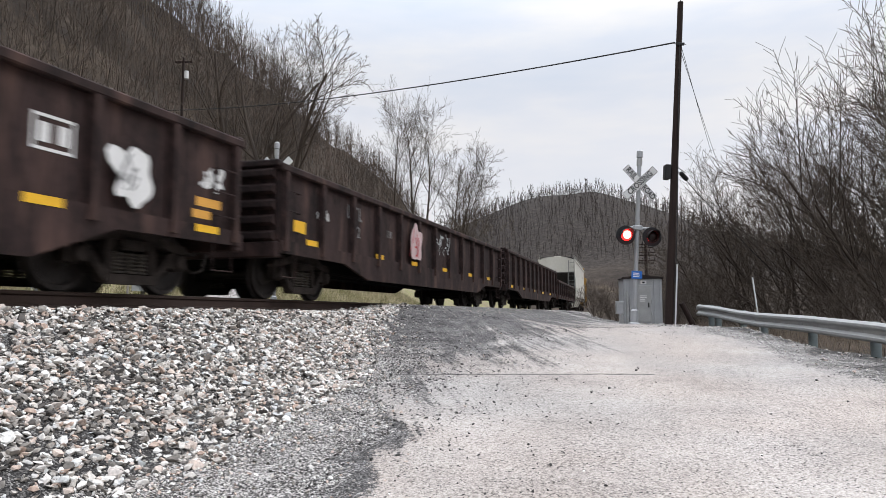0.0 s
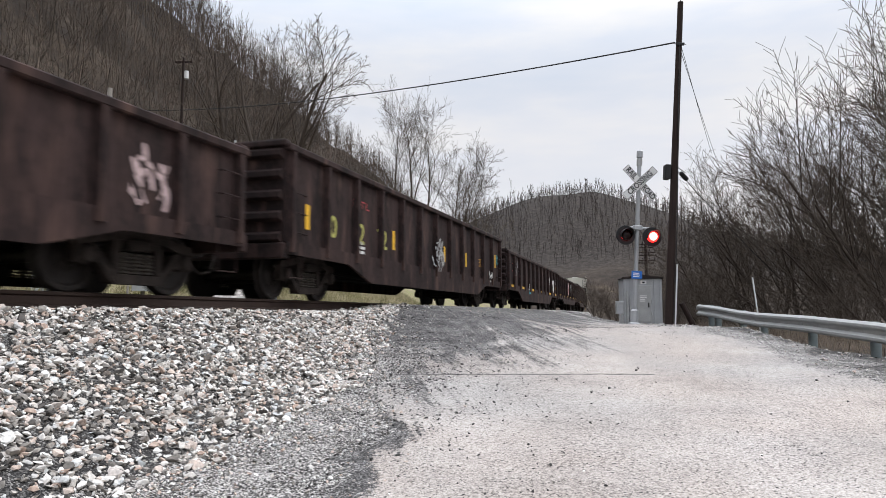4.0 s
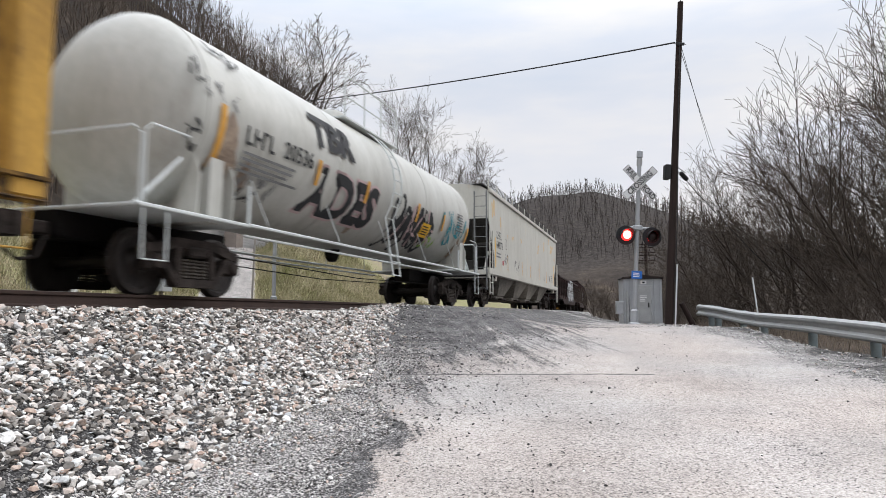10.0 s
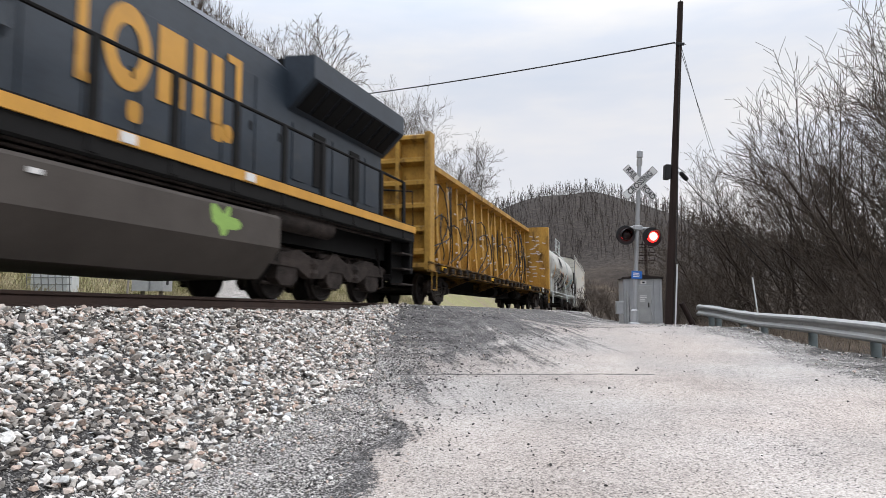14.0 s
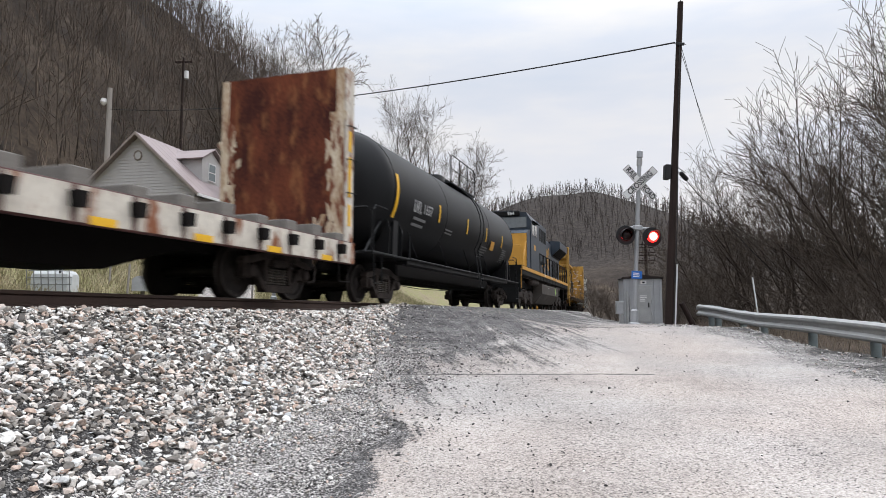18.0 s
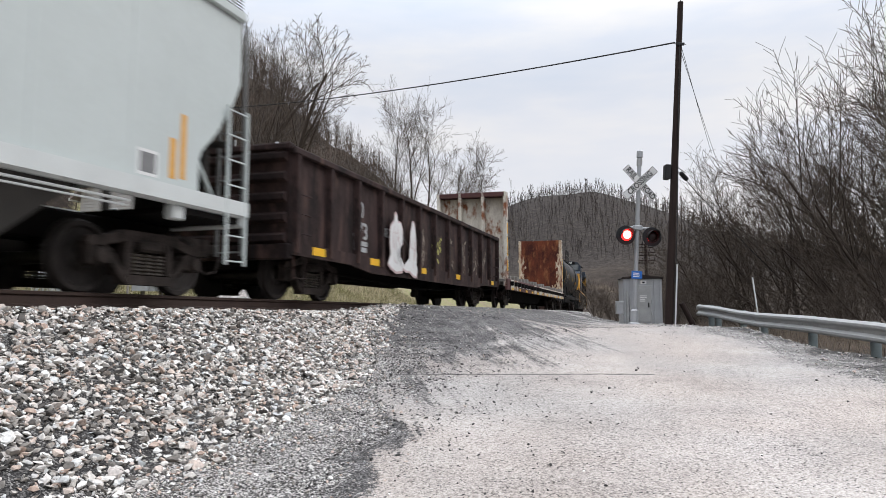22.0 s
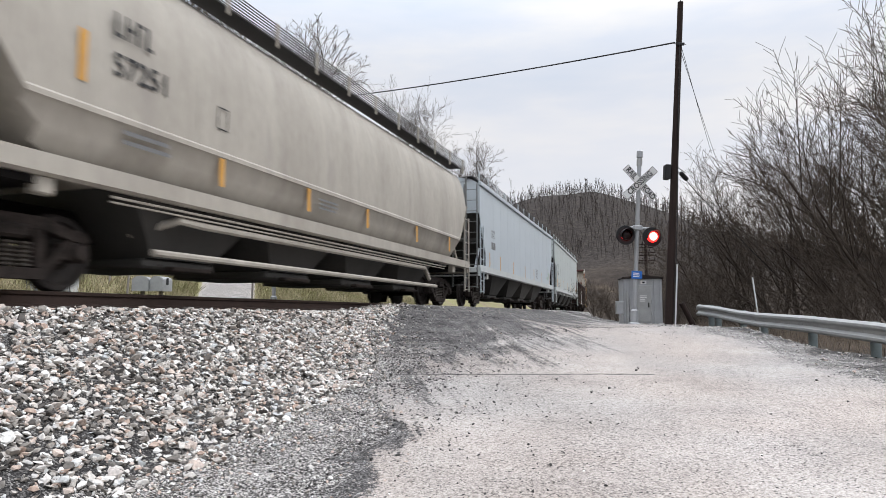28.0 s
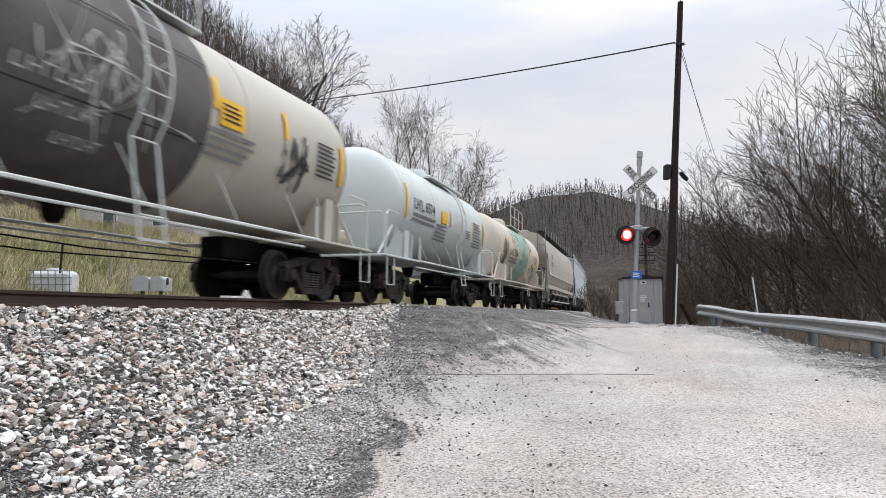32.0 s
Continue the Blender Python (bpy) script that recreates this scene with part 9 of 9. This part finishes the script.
def lane_side():
    x, y = -12.75, 23.0
    z = at(x, y) - 0.28
    t = thing("water_tote", "white plastic tank in a wire cage", "water tank", "", pose(x, y, z, 0, 0, 12))
    part("tank", Geo().cbox(-0.68, 0.55, -0.5, 0.5, 0.15, 1.05, 0.12), M_TOTE, t)
    part("lid", Geo().lathe([(1.03, 0.25), (1.12, 0.24), (1.14, 0.1)], 14, "z", (-0.1, 0, 0)), M_TOTE, t)
    part("pallet", Geo().cbox(-0.72, 0.6, -0.55, 0.55, 0.0, 0.14, 0.02), M_WOODG, t)
    for k in range(7):
        xx = -0.7 + k * 0.21
        part("cage_bar", Geo().tube([(xx, -0.53, 0.1), (xx - 0.06, -0.56, 1.06)], 0.016, 5), M_TRIMD, t)
    for k in range(5):
        zz = 0.15 + k * 0.22
        part("cage_bar", Geo().tube([(-0.72, -0.54, zz), (0.58, -0.54, zz)], 0.014, 5), M_TRIMD, t)
    for i, (x, y, w) in enumerate(((-9.75, 22.6, 0.52), (-9.2, 22.7, 0.46))):
        b = thing("mailbox", "large pale grey metal mailbox on a post", "mailbox", "mailboxes by the lane", pose(x, y, at(x, y), 0, 0, 8 - 14 * i))
        part("post", Geo().cbox(-0.05, 0.05, -0.05, 0.05, -0.2, 0.85 - at(x, y) - 0.25, 0.01), M_WOODG, b)
        z0 = 0.62 - at(x, y) - 0.15
        arch = [(-w / 2, z0), (w / 2, z0)] + [(w / 2 * math.cos(a), z0 + 0.34 + 0.14 * math.sin(a)) for a in np.linspace(0, math.pi, 9)]
        bx = part("box", Geo().prism(arch, -0.3, 0.3), M_BOXW, b)
        part("door", Geo().prism([(p * 0.95, z0 + (q - z0) * 0.97) for p, q in arch], -0.325, -0.302), M_BOXW, bx)
        part("flag", Geo().box(w / 2 + 0.005, w / 2 + 0.02, -0.1, 0.02, z0 + 0.2, z0 + 0.42), M_HOOD, bx)
    for x, y, top, m, lab in ((-12.5, 22.6, 2.05, M_HOOD, "thin dark sign stake on the bank"), (-12.0, 25.0, 3.3, M_WOODG, "pale wooden stake on the bank"), (-10.55, 23.2, 1.4, M_WOODG, "short pale wooden post"), (-6.6, 24.0, 2.4, M_WOODG, "thin grey post beside the lane")):
        s = thing("marker_post", lab, "post", "", pose(x, y, at(x, y)))
        part("stake", Geo().tube([(0, 0, -0.2), (0.08, 0, top - at(x, y))], 0.035, 6), m, s)


lane_side()
# ---------------------------------------------------------------- ballast and loose stones
def stone_material():
    m = bpy.data.materials.new("crushed_stone")
    m.use_nodes = True
    nt = m.node_tree
    N, L = nt.nodes.new, nt.links.new
    b = nt.nodes["Principled BSDF"]
    b.inputs["Roughness"].default_value = 0.9
    b.inputs["Specular IOR Level"].default_value = 0.2
    g = N("ShaderNodeNewGeometry")
    r = N("ShaderNodeValToRGB")
    e = r.color_ramp.elements
    e[0].position, e[0].color = 0.0, (0.05, 0.046, 0.043, 1)
    e[1].position, e[1].color = 1.0, (0.80, 0.785, 0.75, 1)
    for p, c in ((0.13, (0.14, 0.127, 0.114)), (0.27, (0.34, 0.312, 0.280)), (0.42, (0.53, 0.49, 0.445)), (0.54, (0.66, 0.625, 0.585)), (0.62, (0.43, 0.315, 0.25)), (0.71, (0.58, 0.48, 0.415)), (0.79, (0.44, 0.455, 0.455)), (0.88, (0.74, 0.715, 0.675))):
        e.new(p).color = (*c, 1)
    L(g.outputs["Random Per Island"], r.inputs[0])
    tc = N("ShaderNodeTexCoord")
    n = N("ShaderNodeTexNoise")
    n.inputs["Scale"].default_value = 45
    n.inputs["Detail"].default_value = 5
    L(tc.outputs["Object"], n.inputs["Vector"])
    mr = N("ShaderNodeMapRange")
    L(n.outputs["Fac"], mr.inputs[0])
    mr.inputs[1].default_value, mr.inputs[2].default_value = 0.3, 0.7
    mr.inputs[3].default_value, mr.inputs[4].default_value = 0.70, 1.2
    mx = N("ShaderNodeMix")
    mx.data_type, mx.blend_type = "RGBA", "MULTIPLY"
    mx.inputs[0].default_value = 1.0
    L(r.outputs[0], mx.inputs[6])
    L(mr.outputs[0], mx.inputs[7])
    L(mx.outputs[2], b.inputs["Base Color"])
    bp = N("ShaderNodeBump")
    bp.inputs["Strength"].default_value = 0.3
    bp.inputs["Distance"].default_value = 0.004
    L(n.outputs["Fac"], bp.inputs["Height"])
    L(bp.outputs[0], b.inputs["Normal"])
    return m


M_BALLAST = stone_material()


def stone_shapes(n, seed):
    """Angular stones of about unit size: (vertices, triangles)."""
    r = np.random.default_rng(seed)
    out = []
    for _ in range(n):
        bm = bmesh.new()
        for _ in range(13):
            p = r.normal(0, 1, 3)
            p /= np.linalg.norm(p)
            bm.verts.new(p * r.uniform(0.75, 1.0) * np.array((0.64, 0.5, 0.30)))
        res = bmesh.ops.convex_hull(bm, input=bm.verts)
        bmesh.ops.delete(bm, geom=[v for v in bm.verts if not v.link_faces], context="VERTS")
        bmesh.ops.triangulate(bm, faces=bm.faces)
        bm.verts.index_update()
        out.append((np.array([v.co[:] for v in bm.verts]), np.array([[v.index for v in f.verts] for f in bm.faces])))
        bm.free()
    return out


SHAPES = stone_shapes(24, 3)


def strew(name, label, places, parent=None, kind="stuff", material=None):
    """One mesh of many stones: rows x, y, size, sink."""
    r = np.random.default_rng(len(places))
    p = np.asarray(places)
    z = land(p[:, 0], p[:, 1])
    vs, fs, k = [], [], 0
    for (x, y, size, sink), zz in zip(p, z):
        v, f = SHAPES[r.integers(len(SHAPES))]
        q = Euler(r.uniform(-0.7, 0.7, 3) * np.array((1, 1, 4.5))).to_matrix()
        vs.append(v * size @ np.array(q).T + (x, y, zz + size * (0.30 - sink)))
        fs.append(f + k)
        k += len(v)
    v, f = np.concatenate(vs), np.concatenate(fs)
    me = bpy.data.meshes.new(name)
    me.vertices.add(len(v))
    me.vertices.foreach_set("co", v.ravel())
    me.loops.add(f.size)
    me.loops.foreach_set("vertex_index", f.ravel())
    me.polygons.add(len(f))
    me.polygons.foreach_set("loop_start", np.arange(len(f)) * 3)
    me.update(calc_edges=True)
    me.polygons.foreach_set("use_smooth", np.zeros(len(f), bool))
    me.materials.append(material or M_BALLAST)
    ob = new(name, me)
    ob.parent = parent
    return tagged(ob, label, "" if parent else "gravel", kind=kind)


def ballast():
    r = np.random.default_rng(17)
    bed = thing("ballast_bed", "bed of pale crushed stone ballast beside the rails", "ballast")
    tagged(bed, kind="structure")
    n = 262000
    x, y = r.uniform(-11, 1.0, n), r.uniform(2.2, 24, n)
    s, q = to_track(x, y)
    seen = (np.abs(x) < 0.70 * y + 0.3)
    edge = -2.25 + 0.36 * np.clip(y - 4.4, 0, 3.6) + 0.22 * ripple(x, y, 1.6)      # where the bed thins out
    keep = seen & (q > 0.86) & (s < 16.8 + 0.6 * ripple(x, y, 1.5)) & (r.random(n) < np.clip((edge + 0.75 + 0.5 * ripple(x, y, 0.9) - x) / 1.3 + 0.45 * smooth(6.5, 8.5, y), 0.12, 1.0) * np.where(s > 14.5, 0.6, 1) * np.clip((-0.72 + 0.5 * ripple(x, y, 0.8) + 0.3 * ripple(x, y, 2.3) - x) / 0.7, 0, 1)) & (x < -0.3)
    x, y, q, s = x[keep], y[keep], q[keep], s[keep]
    size = r.lognormal(math.log(0.0465), 0.38, len(x)) * np.where(x > edge[keep], 0.5, 1.0)
    rows = np.stack([x, y, np.clip(size, 0.018, 0.12), r.uniform(0.0, 0.35, len(x))], -1)
    order = np.argsort(np.hypot(x, y))
    near_rows, rest = rows[order[:300]], rows[order[300:]]
    strew("ballast_stones", "pale grey and pinkish crushed stones", rest, bed)
    zs = land(near_rows[:, 0], near_rows[:, 1])
    meshes = []
    for i, (v, f) in enumerate(SHAPES):
        me = bpy.data.meshes.new("stone")
        me.from_pydata([tuple(p) for p in v], [], [tuple(t) for t in f])
        me.materials.append(M_BALLAST_ONE)
        meshes.append(me)
    for i, ((xx, yy, size, sink), zz) in enumerate(zip(near_rows, zs)):
        ob = new("stone", meshes[i % len(meshes)])
        ob.parent = bed
        ob.matrix_basis = pose(xx, yy, zz + size * (0.3 - sink), r.uniform(-35, 35), r.uniform(-35, 35), r.uniform(0, 360)) @ Matrix.Diagonal((size, size, size, 1))
    # ballast on the far side and grit on the verges
    m = 34000
    x, y = r.uniform(-14, 9.5, m), r.uniform(3.5, 24, m)
    s, q = to_track(x, y)
    right_edge = 5.35 + 0.01 * (y - 10) + 0.12 * np.sin(y * 1.7)
    left_edge = -0.62 - 0.55 * smooth(9, 15, y) + 0.16 * np.sin(y * 2.1 + 0.6)
    p = np.where(x > right_edge - 0.6, 0.62 * smooth(right_edge + 2.0, right_edge + 1.2, x) * smooth(right_edge - 0.6, right_edge + 0.5, x), 0) + np.where((q > 1.0) & (x < left_edge + 0.5) & (x > -4), 0.9, 0.0) + np.where((x > left_edge) & (x < right_edge), 0.02 + 0.5 * smooth(1.6, -0.6, x) * smooth(7.5, 9.5, y) + 0.25 * smooth(8.0, 3.5, q), 0)
    keep = (np.abs(x) < 0.70 * y + 0.3) & (r.random(m) < p) & (q > 1)
    left_edge, right_edge = left_edge + 0 * x, right_edge + 0 * x
    x, y = x[keep], y[keep]
    strew("loose_gravel", "loose grey gravel on the road's edges", np.stack([x, y, np.clip(r.lognormal(math.log(0.022), 0.42, len(x)) * np.where((x > left_edge[keep]) & (x < right_edge[keep]), 0.7, 1.1), 0.008, 0.07), r.uniform(0, 0.3, len(x))], -1))


def dark_grit():
    """Dark chips that traffic has scattered over the pavement and along its left border."""
    r = np.random.default_rng(29)
    m = 42000
    x, y = r.uniform(-2.2, 6.0, m), r.uniform(3.6, 16.5, m)
    s, q = to_track(x, y)
    left_edge = -0.62 - 0.55 * smooth(9, 15, y) + 0.16 * np.sin(y * 2.1 + 0.6)
    p = 0.006 + 1.1 * np.exp(-((x - left_edge - 0.25) / 0.55) ** 2) * smooth(6.6, 8.6, y) * (0.35 + 0.65 * smooth(0.0, 0.6, ripple(x, y, 1.7) + 0.3))
    p = p + 0.30 * np.exp(-((x - left_edge) / 0.35) ** 2) + 0.36 * smooth(8.6, 4.0, q) * smooth(-0.5, 0.8, ripple(x, y, 2.2)) + 0.05 * smooth(6.0, 4.6, y) * smooth(1.0, -0.5, x)
    keep = (np.abs(x) < 0.68 * y + 0.2) & (r.random(m) < p) & (q > 1.2) & (x < 5.6)
    x, y = x[keep], y[keep]
    strew("dark_grit", "scattered dark stone chips on the pavement", np.stack([x, y, np.clip(r.lognormal(math.log(0.016), 0.42, len(x)), 0.007, 0.045), r.uniform(0, 0.25, len(x))], -1), material=mat("dark_chips", (0.085, 0.08, 0.077), (0.02, 0.019, 0.018), rough=0.9, scale=9, fine=60, bump=0, amount=1.2, island=0.5))


def one_stone_material():
    m = M_BALLAST.copy()
    m.name = "crushed_stone_single"
    nt = m.node_tree
    oi = nt.nodes.new("ShaderNodeObjectInfo")
    ramp = [n for n in nt.nodes if n.type == "VALTORGB"][0]
    nt.links.new(oi.outputs["Random"], ramp.inputs[0])
    return m


M_BALLAST_ONE = one_stone_material()
ballast()
dark_grit()

# ties under the rails
tie = kept("tie", lambda: Geo().cbox(-0.11, 0.11, -1.3, 1.3, -0.36, -0.19, 0.012))
for i in range(150):
    s = -8 + i * 0.5
    if s > 55:
        break
    p, a = on_track(s)
    part("tie", tie, M_TIE, track, "", Matrix.Translation(p) @ Matrix.Rotation(a, 4, "Z"))


# ---------------------------------------------------------------- dry grass on the bank
M_WEED = mat("dead_weeds", (0.21, 0.165, 0.125), (0.10, 0.08, 0.062), rough=0.95, scale=0.6, fine=6, bump=0, amount=1.0)
M_GRASSB = mat("dry_grass_blades", (0.44, 0.375, 0.25), (0.17, 0.165, 0.065), rough=0.95, scale=0.45, fine=5, bump=0, amount=1.3, island=0.3)


def grass():
    r = np.random.default_rng(23)
    n = 90000
    x, y = r.uniform(-26, 3, n), r.uniform(17, 46, n)
    s, q = to_track(x, y)
    on_lane = np.abs(s + 1.64 * q - 8.5) < 2.3
    keep = (q < -4.8) & (q > -24) & (x > -0.70 * y) & (x < 0.06 * y) & ~on_lane
    x, y = x[keep], y[keep]
    z = land(x, y)
    m = len(x)
    a, tilt, h = r.uniform(0, 6.28, m), r.normal(0, 0.45, (m, 2)), r.uniform(0.15, 0.5, m)
    rows = np.stack([x, y, z - 0.03, x + tilt[:, 0] * h, y + tilt[:, 1] * h, z + h, np.full(m, 0.022), np.full(m, 0.003), np.zeros(m)], -1)
    v, f = sticks(rows, 3)
    tagged(new("bank_grass", quads("bank_grass", v, f, M_GRASSB)), "dry tufted winter grass on the bank", "grass", kind="stuff")
    n = 9000
    x, y = r.uniform(6.5, 13, n), r.uniform(7, 26, n)
    edge = 6.9 + 0.08 * (y - 10)
    keep = (x > edge - 0.05) & (r.random(n) < 0.8)
    x, y = x[keep], y[keep]
    z, m = land(x, y), keep.sum()
    tilt, h = r.normal(0, 0.4, (m, 2)), r.uniform(0.12, 0.5, m)
    rows = np.stack([x, y, z - 0.03, x + tilt[:, 0] * h, y + tilt[:, 1] * h, z + h, np.full(m, 0.008), np.full(m, 0.001), np.zeros(m)], -1)
    v, f = sticks(rows, 3)
    tagged(new("verge_weeds", quads("verge_weeds", v, f, M_WEED)), "dead brown weeds behind the guard rail", "weeds", kind="stuff")


grass()
motions()
